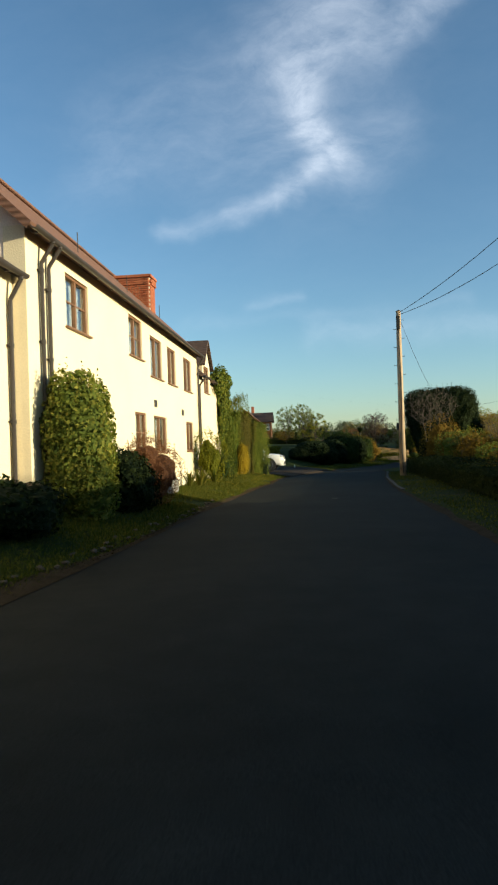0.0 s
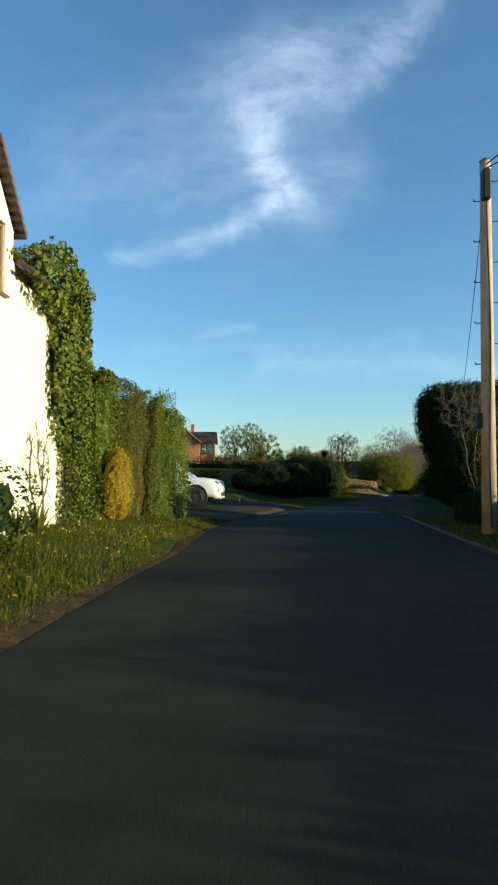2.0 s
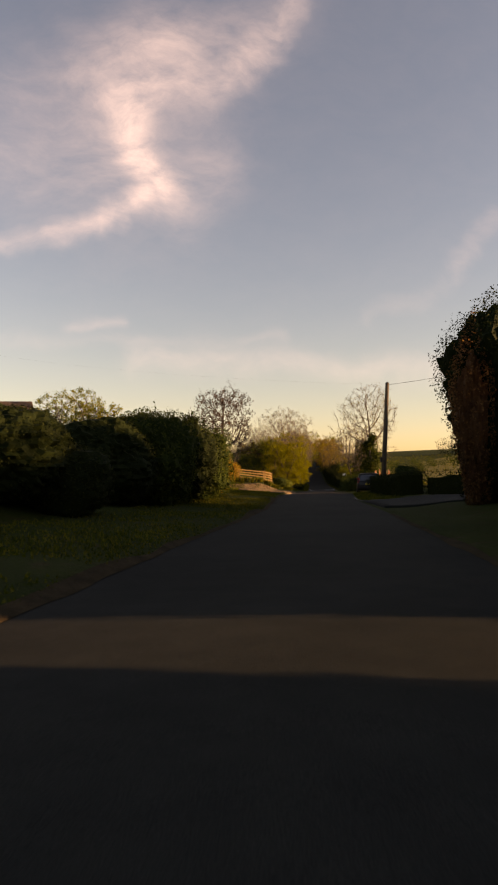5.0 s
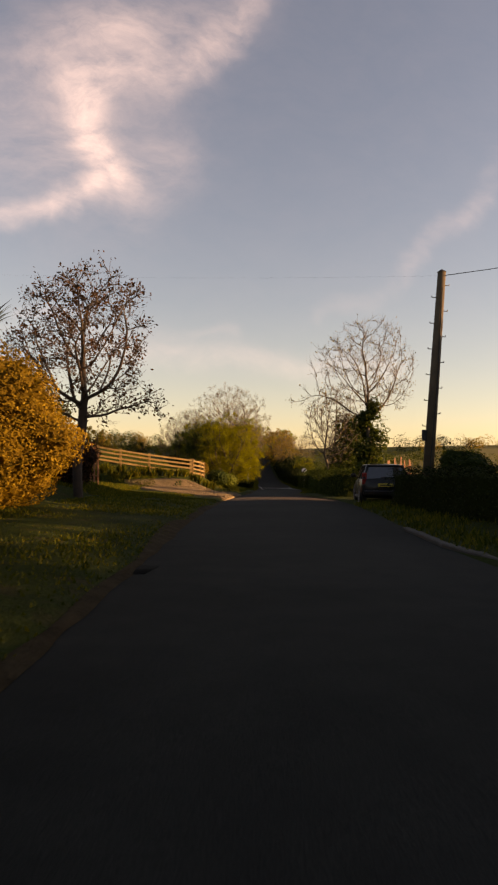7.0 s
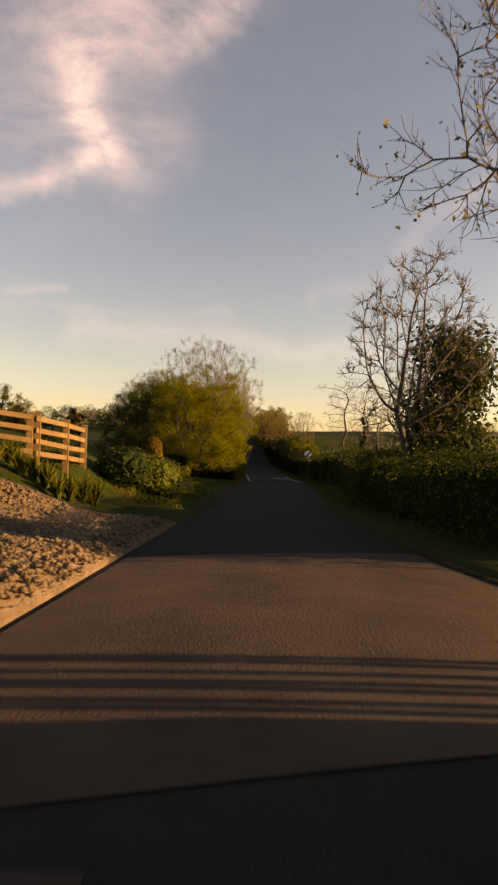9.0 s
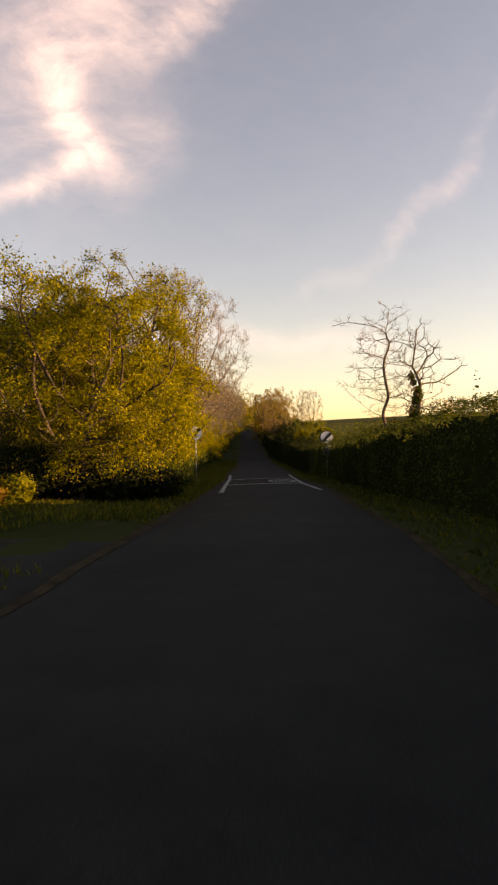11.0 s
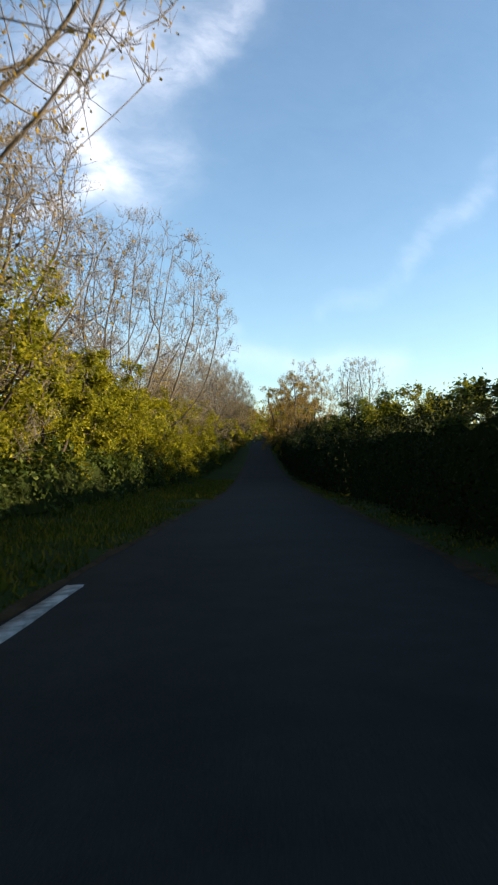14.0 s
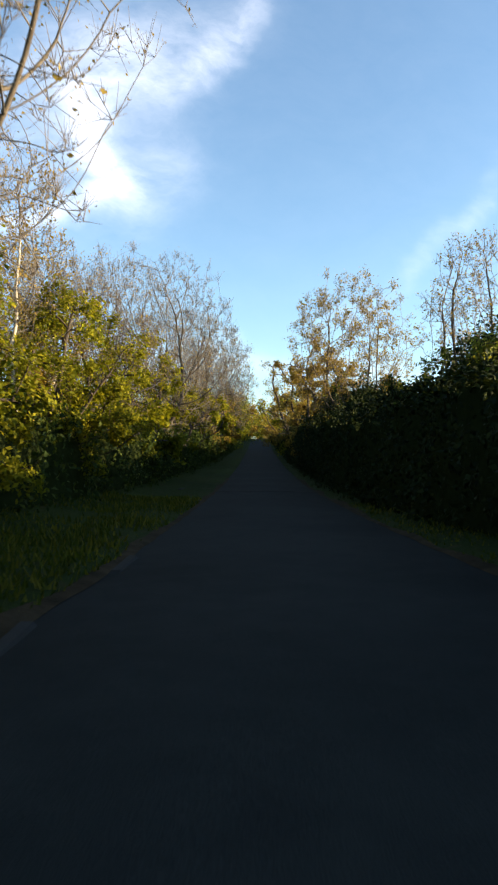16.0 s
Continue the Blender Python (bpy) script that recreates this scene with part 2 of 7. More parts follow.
def lined_build(nt, a, b, period, axis, rough):
    tc = nt.nodes.new("ShaderNodeTexCoord")
    w = nt.nodes.new("ShaderNodeTexWave")
    w.bands_direction = axis
    w.inputs["Scale"].default_value, w.inputs["Distortion"].default_value, w.inputs["Detail"].default_value = 0.314 / period, 0.8, 2.0
    nt.links.new(tc.outputs["Object"], w.inputs["Vector"])
    n = noise_fac(nt, 9.0, 6.0)
    col = blend(nt, 0.5, ramp(nt, n, [(0.3, a), (0.7, b)]), ramp(nt, w.outputs["Fac"], [(0.1, (0.6, 0.6, 0.6)), (0.5, (1.1, 1.1, 1.1))]), "MULTIPLY")
    return principled(nt, col, rough, bump=w.outputs["Fac"], bump_strength=0.6, bump_distance=0.03)


M = {
    "asphalt": material("asphalt", asphalt_build),
    "ground": material("grassy_ground", ground_build),
    "render": two_tone("cream_roughcast", (0.62, 0.54, 0.36), (0.69, 0.61, 0.43), 0.8, 45.0, 0.9, 0.5, 0.012, contrast=0.8),
    # pinker copy of the render: the near gable's half shade is in its colour
    "render_dull": two_tone("half_shade_roughcast", (0.66, 0.54, 0.44), (0.76, 0.66, 0.54), 1.2, 45.0, 0.9, 0.5, 0.012),
    "roof": material("clay_roof", lambda nt: lined_build(nt, (0.10, 0.052, 0.034), (0.17, 0.088, 0.055), 0.10, "Z", 0.85)),
    "roof_dark": material("dark_tiles", lambda nt: lined_build(nt, (0.05, 0.032, 0.026), (0.09, 0.06, 0.045), 0.10, "Z", 0.85)),
    "brick": two_tone("red_brick", (0.25, 0.075, 0.035), (0.38, 0.14, 0.065), 5.0, 70.0, 0.9),
    "brick_wall": bricky("orange_brickwork", (0.28, 0.105, 0.026), (0.36, 0.155, 0.044), (0.30, 0.22, 0.14)),
    "mortar": two_tone("mortar", (0.34, 0.29, 0.23), (0.42, 0.37, 0.30), 8.0, 90.0, 0.95),
    "frame_wood": two_tone("stained_wood", (0.12, 0.062, 0.030), (0.18, 0.095, 0.046), 5.0, 60.0, 0.5, 0.15),
    "gutter": two_tone("dark_plastic", (0.030, 0.026, 0.024), (0.05, 0.043, 0.038), 5.0, 40.0, 0.45, 0.05),
    "glass": material("window_glass", glass_build),
    "white": two_tone("white_paint", (0.72, 0.72, 0.70), (0.80, 0.80, 0.78), 2.0, 50.0, 0.5, 0.1),
    "cream_plastic": two_tone("cream_plastic", (0.56, 0.52, 0.42), (0.62, 0.58, 0.48), 2.0, 50.0, 0.5, 0.05),
    "curtain": two_tone("net_curtain", (0.55, 0.55, 0.54), (0.68, 0.68, 0.66), 9.0, 90.0, 0.9),
    # dark liner colour that stands in for the shade inside the rooms
    "inside": two_tone("dim_room_liner", (0.10, 0.09, 0.08), (0.14, 0.12, 0.10), 1.0, 20.0, 0.9),
    "concrete": two_tone("concrete", (0.17, 0.16, 0.14), (0.26, 0.245, 0.215), 4.0, 60.0, 0.9),
    "kerb": two_tone("dirty_kerb", (0.042, 0.039, 0.034), (0.085, 0.078, 0.068), 4.0, 60.0, 0.9),
    "patch_dark": two_tone("fresh_asphalt", (0.006, 0.006, 0.006), (0.009, 0.009, 0.0085), 4.0, 90.0, 0.9, spec=0.04),
    "patch_pale": two_tone("worn_asphalt", (0.030, 0.028, 0.025), (0.045, 0.042, 0.037), 4.0, 90.0, 0.9, spec=0.05),
    "drive": two_tone("worn_brown_tarmac", (0.026, 0.020, 0.014), (0.055, 0.041, 0.028), 1.2, 70.0, 0.9, 0.5, 0.01, spec=0.05),
    "stone": two_tone("field_stone", (0.06, 0.045, 0.028), (0.12, 0.09, 0.055), 4.0, 40.0, 0.9, 0.6, 0.02),
    # asphalt made paler so that the low sun's band shows on it
    "sun_band": two_tone("sun_band_asphalt", (0.030, 0.021, 0.014), (0.078, 0.052, 0.034), 1.3, 60.0, 0.95, 0.6, 0.02),
    "pasture": two_tone("pasture_grass", (0.065, 0.066, 0.012), (0.125, 0.105, 0.020), 0.05, 2.5, 0.95, 0.8, 0.1),
    "gravel": two_tone("gravel", (0.13, 0.09, 0.05), (0.27, 0.20, 0.12), 3.5, 45.0, 0.95, 1.0, 0.06),
    "timber": two_tone("weathered_timber", (0.115, 0.074, 0.030), (0.205, 0.135, 0.054), 3.0, 35.0, 0.8, 0.4),
    "timber_red": two_tone("red_brown_timber", (0.11, 0.05, 0.026), (0.18, 0.085, 0.045), 3.0, 35.0, 0.8, 0.4),
    "pole_wood": two_tone("creosoted_pole", (0.26, 0.19, 0.115), (0.46, 0.35, 0.23), 2.5, 30.0, 0.8, 0.4),
    # darker copy of the pole wood, with the pole's shade in its colour
    "pole_shaded": two_tone("shaded_pole_wood", (0.055, 0.042, 0.030), (0.10, 0.078, 0.055), 2.5, 30.0, 0.85, 0.4),
    "iron": two_tone("dark_iron", (0.05, 0.05, 0.05), (0.09, 0.085, 0.08), 5.0, 50.0, 0.55, 0.1, metal=0.6),
    "galv": two_tone("galvanised_steel", (0.30, 0.31, 0.32), (0.42, 0.43, 0.44), 5.0, 50.0, 0.5, 0.05, metal=0.5),
    "cable": two_tone("black_cable", (0.02, 0.02, 0.02), (0.03, 0.03, 0.03), 5.0, 50.0, 0.6, 0.0),
    "sign_white": two_tone("sign_sheeting", (0.66, 0.68, 0.70), (0.74, 0.75, 0.76), 3.0, 60.0, 0.4, 0.02),
    "sign_black": two_tone("sign_black", (0.015, 0.015, 0.016), (0.025, 0.025, 0.025), 3.0, 60.0, 0.4, 0.02),
    "sign_back": two_tone("sign_grey", (0.10, 0.11, 0.13), (0.15, 0.16, 0.18), 3.0, 60.0, 0.5, 0.02),
    "road_paint": two_tone("worn_road_paint", (0.15, 0.15, 0.14), (0.36, 0.36, 0.34), 6.0, 45.0, 0.8, 0.3, contrast=0.25, spec=0.1),
    "road_red": two_tone("worn_red_surfacing", (0.024, 0.0175, 0.0155), (0.036, 0.021, 0.018), 2.0, 90.0, 0.9, 0.4, spec=0.05),
    "bark": two_tone("grey_bark", (0.050, 0.041, 0.031), (0.105, 0.086, 0.064), 4.0, 25.0, 0.9, 0.7, 0.02),
    # grey bark darkened to put a garden tree's shade into the colour
    "bark_dark": two_tone("dark_bark", (0.030, 0.024, 0.020), (0.065, 0.050, 0.040), 4.0, 25.0, 0.9, 0.7, 0.02),
    "bark_pale": two_tone("pale_dead_bark", (0.30, 0.26, 0.20), (0.42, 0.37, 0.29), 4.0, 25.0, 0.9, 0.7, 0.02),
    "twig": two_tone("fine_twigs", (0.066, 0.057, 0.050), (0.125, 0.110, 0.094), 3.0, 20.0, 0.9, 0.2),
    # near-black filling: the shade between leaves is put into its colour
    "core": two_tone("inner_shade_fill", (0.012, 0.017, 0.005), (0.022, 0.028, 0.009), 3.0, 20.0, 0.95, 1.0, 0.05, spec=0.0),
    "car_white": two_tone("white_car_paint", (0.56, 0.55, 0.51), (0.60, 0.59, 0.55), 1.0, 90.0, 0.25, 0.0, coat=0.6),
    "car_dark": two_tone("black_car_paint", (0.006, 0.006, 0.007), (0.010, 0.010, 0.011), 1.0, 90.0, 0.3, 0.0, coat=0.15),
    "black": two_tone("black_plastic", (0.014, 0.014, 0.014), (0.024, 0.024, 0.024), 3.0, 80.0, 0.6, 0.1),
    "rubber": two_tone("tyre_rubber", (0.016, 0.016, 0.016), (0.028, 0.028, 0.027), 4.0, 80.0, 0.85, 0.3),
    "alloy": two_tone("grey_alloy", (0.13, 0.13, 0.135), (0.20, 0.20, 0.21), 4.0, 80.0, 0.35, 0.0, metal=0.8),
    "chrome": two_tone("chrome", (0.6, 0.6, 0.6), (0.7, 0.7, 0.7), 4.0, 80.0, 0.15, 0.0, metal=1.0),
    "lens": two_tone("headlamp_lens", (0.13, 0.14, 0.15), (0.30, 0.31, 0.33), 12.0, 60.0, 0.1, 0.0, coat=0.8),
    "red_lens": two_tone("tail_lamp", (0.16, 0.012, 0.010), (0.24, 0.02, 0.016), 12.0, 60.0, 0.2, 0.0, coat=0.8),
    "plate_yellow": two_tone("yellow_plate", (0.60, 0.46, 0.06), (0.66, 0.50, 0.08), 3.0, 60.0, 0.4, 0.0),
    "laurel": leafy("laurel_leaves", [(0.0, (0.040, 0.064, 0.009)), (0.5, (0.085, 0.112, 0.014)), (1.0, (0.165, 0.168, 0.024))], 0.28, 0.38),
    "privet": leafy("privet_leaves", [(0.0, (0.060, 0.088, 0.016)), (0.5, (0.115, 0.140, 0.024)), (1.0, (0.205, 0.200, 0.035))], 0.36, 0.45),
    # for yews, and near-black for plants whose shade is put into colour
    "dark_leaf": leafy("yew_and_shade_leaves", [(0.0, (0.006, 0.011, 0.0035)), (0.5, (0.012, 0.020, 0.0055)), (1.0, (0.027, 0.036, 0.009))], 0.15, 0.6),
    "hedge_leaf": leafy("hawthorn_leaves", [(0.0, (0.013, 0.025, 0.0055)), (0.5, (0.028, 0.046, 0.009)), (1.0, (0.068, 0.083, 0.016))], 0.32, 0.5),
    "gold": leafy("golden_conifer", [(0.0, (0.085, 0.052, 0.009)), (0.5, (0.155, 0.098, 0.014)), (1.0, (0.255, 0.170, 0.024))], 0.3, 0.6),
    "spring": leafy("spring_leaves", [(0.0, (0.058, 0.069, 0.005)), (0.5, (0.125, 0.132, 0.008)), (1.0, (0.228, 0.210, 0.014))], 0.45, 0.5),
    "bud": leafy("opening_buds", [(0.0, (0.100, 0.070, 0.016)), (0.5, (0.170, 0.122, 0.028)), (1.0, (0.265, 0.200, 0.048))], 0.4, 0.6),
    "copper": leafy("copper_leaves", [(0.0, (0.075, 0.036, 0.020)), (0.5, (0.130, 0.062, 0.032)), (1.0, (0.210, 0.110, 0.050))], 0.35, 0.5),
    "olive": leafy("olive_conifer", [(0.0, (0.045, 0.046, 0.010)), (0.5, (0.085, 0.080, 0.016)), (1.0, (0.150, 0.125, 0.030))], 0.3, 0.5),
    "golden": leafy("golden_leaves", [(0.0, (0.16, 0.12, 0.008)), (0.5, (0.28, 0.21, 0.012)), (1.0, (0.42, 0.32, 0.02))], 0.35, 0.5),
    # copper leaves darkened, a silhouette's darkness put into their colour
    "plum": leafy("darkened_copper_leaves", [(0.0, (0.022, 0.013, 0.010)), (0.6, (0.045, 0.024, 0.016)), (1.0, (0.100, 0.050, 0.026))], 0.3, 0.5),
    "soil": two_tone("leaf_litter_soil", (0.016, 0.012, 0.007), (0.062, 0.044, 0.024), 3.5, 28.0, 0.95, 0.9, 0.03, spec=0.04),
    "blade": leafy("grass_blades", [(0.0, (0.024, 0.038, 0.005)), (0.5, (0.060, 0.076, 0.009)), (1.0, (0.150, 0.130, 0.020))], 0.4, 0.5),
    "petal": leafy("petals", [(0.0, (0.70, 0.62, 0.18)), (0.4, (0.74, 0.70, 0.50)), (1.0, (0.80, 0.80, 0.74))], 0.4, 0.6),
}

# ---- building helpers ----
rng = np.random.default_rng(7)


def part(name, bm, mat, parent=None, label="", smooth=False, at=None):
    """Links a bmesh as one mesh object under a thing or a part."""
    me = bpy.data.meshes.new(name)
    bm.to_mesh(me)
    bm.free()
    me.materials.append(M[mat])
    if smooth:
        me.polygons.foreach_set("use_smooth", [True] * len(me.polygons))
    ob = new(name, me)
    ob.parent = parent
    if at is not None:
        ob.matrix_basis = at
    return tagged(ob, label) if label else ob


def sheet(name, verts, faces, mat, parent=None, smooth=False):
    """A mesh object from arrays of corners and faces that all have as many corners."""
    verts, faces = np.asarray(verts, np.float32), np.asarray(faces, np.int32)
    me = bpy.data.meshes.new(name)
    n, k = faces.shape
    me.vertices.add(len(verts))
    me.vertices.foreach_set("co", verts.ravel())
    me.loops.add(n * k)
    me.loops.foreach_set("vertex_index", faces.ravel())
    me.polygons.add(n)
    me.polygons.foreach_set("loop_start", np.arange(0, n * k, k, dtype=np.int32))
    if smooth:
        me.polygons.foreach_set("use_smooth", np.ones(n, bool))
    me.update(calc_edges=True)
    me.validate()
    me.materials.append(M[mat])
    ob = new(name, me)
    ob.parent = parent
    return ob


def thing(name, at, label, category, group="", kind=""):
    """An Empty at the base of a thing, for its parts."""
    ob = new(name)
    ob.empty_display_size = 0.2
    ob.matrix_basis = at if isinstance(at, Matrix) else Matrix.Translation(at)
    return tagged(ob, label, category, group, kind)


def box(bm, size, at=(0, 0, 0), bevel=0.0, turn=(0, 0, 0)):
    """Adds a box, with its edges rounded where bevel is given."""
    b = bmesh.new()
    bmesh.ops.create_cube(b, size=1.0)
    bmesh.ops.scale(b, vec=size, verts=b.verts)
    if bevel:
        bmesh.ops.bevel(b, geom=b.edges[:], offset=bevel, segments=1, affect="EDGES", profile=0.5)
    bmesh.ops.transform(b, matrix=pose(*at, *turn), verts=b.verts)
    me = bpy.data.meshes.new("tmp")
    b.to_mesh(me)
    b.free()
    bm.from_mesh(me)
    bpy.data.meshes.remove(me)
    return bm


def rod(bm, a, b, r0, r1=None, sides=8, caps=True):
    """Adds a tapered round bar from a to b."""
    a, b = Vector(a), Vector(b)
    way = b - a
    m = Matrix.Translation((a + b) / 2) @ way.to_track_quat("Z", "Y").to_matrix().to_4x4()
    bmesh.ops.create_cone(bm, cap_ends=caps, segments=sides, radius1=r0, radius2=r0 if r1 is None else r1, depth=way.length, matrix=m)
    return bm


def wall_sheet(bm, length, z0, z1, thick, openings, m):
    """A wall of some thickness along x, outer face on y = 0, cut through by openings (x0, x1, z0, z1)."""
    xs = sorted({0.0, length, *(o[0] for o in openings), *(o[1] for o in openings)})
    zs = sorted({z0, z1, *(o[2] for o in openings), *(o[3] for o in openings)})

    def solid(i, j):
        if not (0 <= i < len(xs) - 1 and 0 <= j < len(zs) - 1):
            return False
        cx, cz = (xs[i] + xs[i + 1]) / 2, (zs[j] + zs[j + 1]) / 2
        return not any(o[0] < cx < o[1] and o[2] < cz < o[3] for o in openings)

    def quad(*co):
        bm.faces.new([bm.verts.new(m @ Vector(c)) for c in co])

    for i in range(len(xs) - 1):
        for j in range(len(zs) - 1):
            if not solid(i, j):
                continue
            a, b, c, d = xs[i], xs[i + 1], zs[j], zs[j + 1]
            quad((a, 0, c), (b, 0, c), (b, 0, d), (a, 0, d))
            quad((a, thick, c), (a, thick, d), (b, thick, d), (b, thick, c))
            if not solid(i - 1, j):
                quad((a, 0, c), (a, 0, d), (a, thick, d), (a, thick, c))
            if not solid(i + 1, j):
                quad((b, 0, c), (b, thick, c), (b, thick, d), (b, 0, d))
            if not solid(i, j - 1):
                quad((a, 0, c), (a, thick, c), (b, thick, c), (b, 0, c))
            if not solid(i, j + 1):
                quad((a, 0, d), (b, 0, d), (b, thick, d), (a, thick, d))
    return bm


class Waves:
    """Smooth random relief for arrays of points."""
    def __init__(self, seed, scale, n=7):
        g = np.random.default_rng(seed)
        self.k = g.normal(size=(n, 3)) * scale * np.geomspace(0.6, 2.4, n)[:, None]
        self.p, self.a = g.uniform(0, 6.3, n), np.geomspace(1.0, 0.4, n)

    def __call__(self, p):
        return (np.sin(np.asarray(p) @ self.k.T + self.p) * self.a).sum(1) / self.a.sum() * 1.8


def leaf_mesh(name, p, size, mat, parent=None, out=None, spread=0.9, narrow=0.55, hang=0.0):
    """Many small folded leaves at the points p; out: the way that they mostly face."""
    n = len(p)
    g = rng
    d = g.normal(size=(n, 3))
    d /= np.linalg.norm(d, axis=1)[:, None]
    if out is not None:
        d = d * spread + out
    d[:, 2] += 0.15 - hang
    d /= np.linalg.norm(d, axis=1)[:, None] + 1e-9
    r = g.normal(size=(n, 3))
    side = np.cross(d, r)
    side /= np.linalg.norm(side, axis=1)[:, None] + 1e-9
    long = np.cross(side, d)
    s = (size * g.uniform(0.6, 1.35, n))[:, None]
    a = p - long * s * 0.5
    c = p + long * s * 0.5
    b = p + side * s * narrow * 0.5 + d * s * 0.12
    e = p - side * s * narrow * 0.5 + d * s * 0.12
    verts = np.stack([a, b, c, e], 1).reshape(-1, 3)
    faces = np.arange(n * 4).reshape(n, 4)
    return sheet(name, verts, faces, mat, parent)


# ---- plan of the lane ----
EDGE_Y = [-60, -15, 5, 10, 16, 20, 25, 28, 33, 37, 44, 46, 49, 54, 59, 64, 70.5, 77, 82.4, 86, 90, 94, 99, 107, 113.5, 120.4, 127, 141, 148, 156, 163, 172, 180, 200, 240, 300, 380, 700]
EDGE_L = [-4.0, -3.0, -2.58, -2.58, -2.42, -2.28, -2.0, -2.0, -1.75, -1.2, 0.1, 0.7, 1.6, 3.1, 4.7, 6.2, 7.8, 9.4, 10.9, 11.9, 13.2, 14.4, 16.1, 18.4, 20.2, 22.2, 24.05, 27.95, 29.6, 31.8, 33.8, 36.2, 38.2, 43.4, 53.8, 69.4, 90, 172]
EDGE_R = [0.9, 1.7, 2.1, 2.25, 2.35, 2.45, 2.75, 2.95, 3.45, 3.9, 4.3, 4.8, 5.7, 7.1, 8.5, 9.8, 11.4, 13.5, 15.2, 16.2, 16.7, 17.6, 18.9, 21.8, 24.2, 26.2, 28.4, 31.85, 34.0, 36.1, 37.9, 40.2, 42.2, 47.2, 57.4, 73, 93.6, 175.6]
LIFT_Y = [-60, -2, 2, 6, 15, 24, 33, 40, 52, 63, 73, 80, 90, 105, 116, 122, 134, 146, 158, 170, 180, 190, 200, 215, 250, 300, 340, 420, 600, 1500]
LIFT_Z = [0.5, 0.35, 0.27, 0.2, 0.08, 0.0, -0.12, -0.25, -0.42, -0.58, -0.68, -0.77, -0.98, -1.36, -1.68, -1.83, -2.12, -2.3, -2.4, -2.45, -2.38, -2.15, -1.75, -1.0, 1.3, 5.2, 7.8, 10.5, 12, 14]


def edge(y):
    return np.interp(y, EDGE_Y, EDGE_L), np.interp(y, EDGE_Y, EDGE_R)


def lane_z(y):
    y = np.asarray(y, float)
    return sum(np.interp(y + o, LIFT_Y, LIFT_Z) for o in (-4, -2, 0, 2, 4)) / 5


def rise(x, y):
    """How far the ground lies above the lane beside it."""
    left, right = edge(y)
    dl, dr = np.maximum(left - x, 0), np.maximum(x - right, 0)
    def ease(d, a, b):
        t = np.clip((d - a) / (b - a), 0, 1)
        return t * t * (3 - 2 * t)
    house = np.clip((33.0 - y) / 3.0, 0, 1)
    out = 0.07 * ease(dl, 0.02, 0.25) + 0.22 * ease(dl, 0.2, 1.6) * house
    bank = np.where(dl < 8.3, np.maximum(0.07 * dl, 0.33 * dl - 0.9), dl * 0.22)
    slope = np.where(y < 91, bank + (dl * 0.22 - bank) * ease(y, 85, 91), dl * 0.22)
    lawn = np.minimum(slope, np.maximum(y - 45.0, 0) * 0.085)
    lawn = np.minimum(lawn, 2.5) * ease(128.0 - y, 0, 24)
    drive = ease(np.abs(y - (91.5 - 0.12 * dl)), 3.2, 6.0)
    out = out + lawn * (0.35 + 0.65 * drive) * ease(y, 44.5, 48)
    out = out + 0.35 * ease(dl, 1.5, 4.0) * ease(y, 124, 134)
    out = out + 0.06 * ease(dr, 0.02, 0.25) + 0.16 * ease(dr, 0.8, 3.0)
    out = out + np.clip(0.035 * (dr - 25), 0, 9) * ease(y, 60, 110)
    out = out + 0.6 * ease(dl, 1.0, 3.0) * ease(y, 92.6, 94.2) * (1 - ease(y, 98, 104))
    drives = ease(np.abs(y - 38.6), 4.3, 5.2)
    ramp_up = np.minimum(0.04 * dl, 0.4) * (1 - drives)
    drives = drives * np.where(dl < 6, ease(np.abs(y - 111.3 - 0.55 * dl), 3.0, 4.6), 1.0)
    return out * np.where(dl > 0, drives, 1.0) + ramp_up


def ground_z(x, y):
    return lane_z(y) + rise(np.asarray(x, float), np.asarray(y, float))


def gz(x, y):
    return float(ground_z(np.array([x]), np.array([y]))[0])


stations = np.concatenate([np.arange(-60, -8, 4), np.arange(-8, 60, 0.5), np.arange(60, 150, 0.8), np.arange(150, 230, 1.5), np.arange(230, 430, 5), [450, 500, 600, 800, 1100, 1500]])
offs = np.array([0, .04, .1, .2, .35, .6, .9, 1.3, 1.7, 2.2, 2.8, 3.5, 4.3, 5.2, 6.2, 7.5, 9, 11, 13.5, 16.5, 20, 25, 32, 40, 52, 70, 100, 160, 280, 600, 1400])
left, right = edge(stations)
cols = [left - o for o in offs[::-1]] + [left + (right - left) * f for f in (0.25, 0.5, 0.75)] + [right + o for o in offs]
gx = np.stack(cols, 1)
gy = np.repeat(stations[:, None], gx.shape[1], 1)
gh = ground_z(gx.ravel(), gy.ravel()).reshape(gx.shape)
bump_a, bump_b = Waves(3, 0.9), Waves(4, 4.0)
pts = np.stack([gx.ravel(), gy.ravel(), np.zeros(gx.size)], 1)
ragged = (bump_a(pts) * 0.05 + bump_b(pts) * 0.02).reshape(gx.shape)
beside = np.minimum(np.maximum(left[:, None] - gx, 0) + np.maximum(gx - right[:, None], 0), 1.2) / 1.2
gh = gh + ragged * beside
inner = slice(len(offs) - 1, len(offs) + 4)
gh[:, inner] -= 0.06
verts = np.stack([gx, gy, gh], -1).reshape(-1, 3)
nr, nc = gx.shape
i, j = np.meshgrid(np.arange(nr - 1), np.arange(nc - 1), indexing="ij")
faces = np.stack([i * nc + j, i * nc + j + 1, (i + 1) * nc + j + 1, (i + 1) * nc + j], -1).reshape(-1, 4)
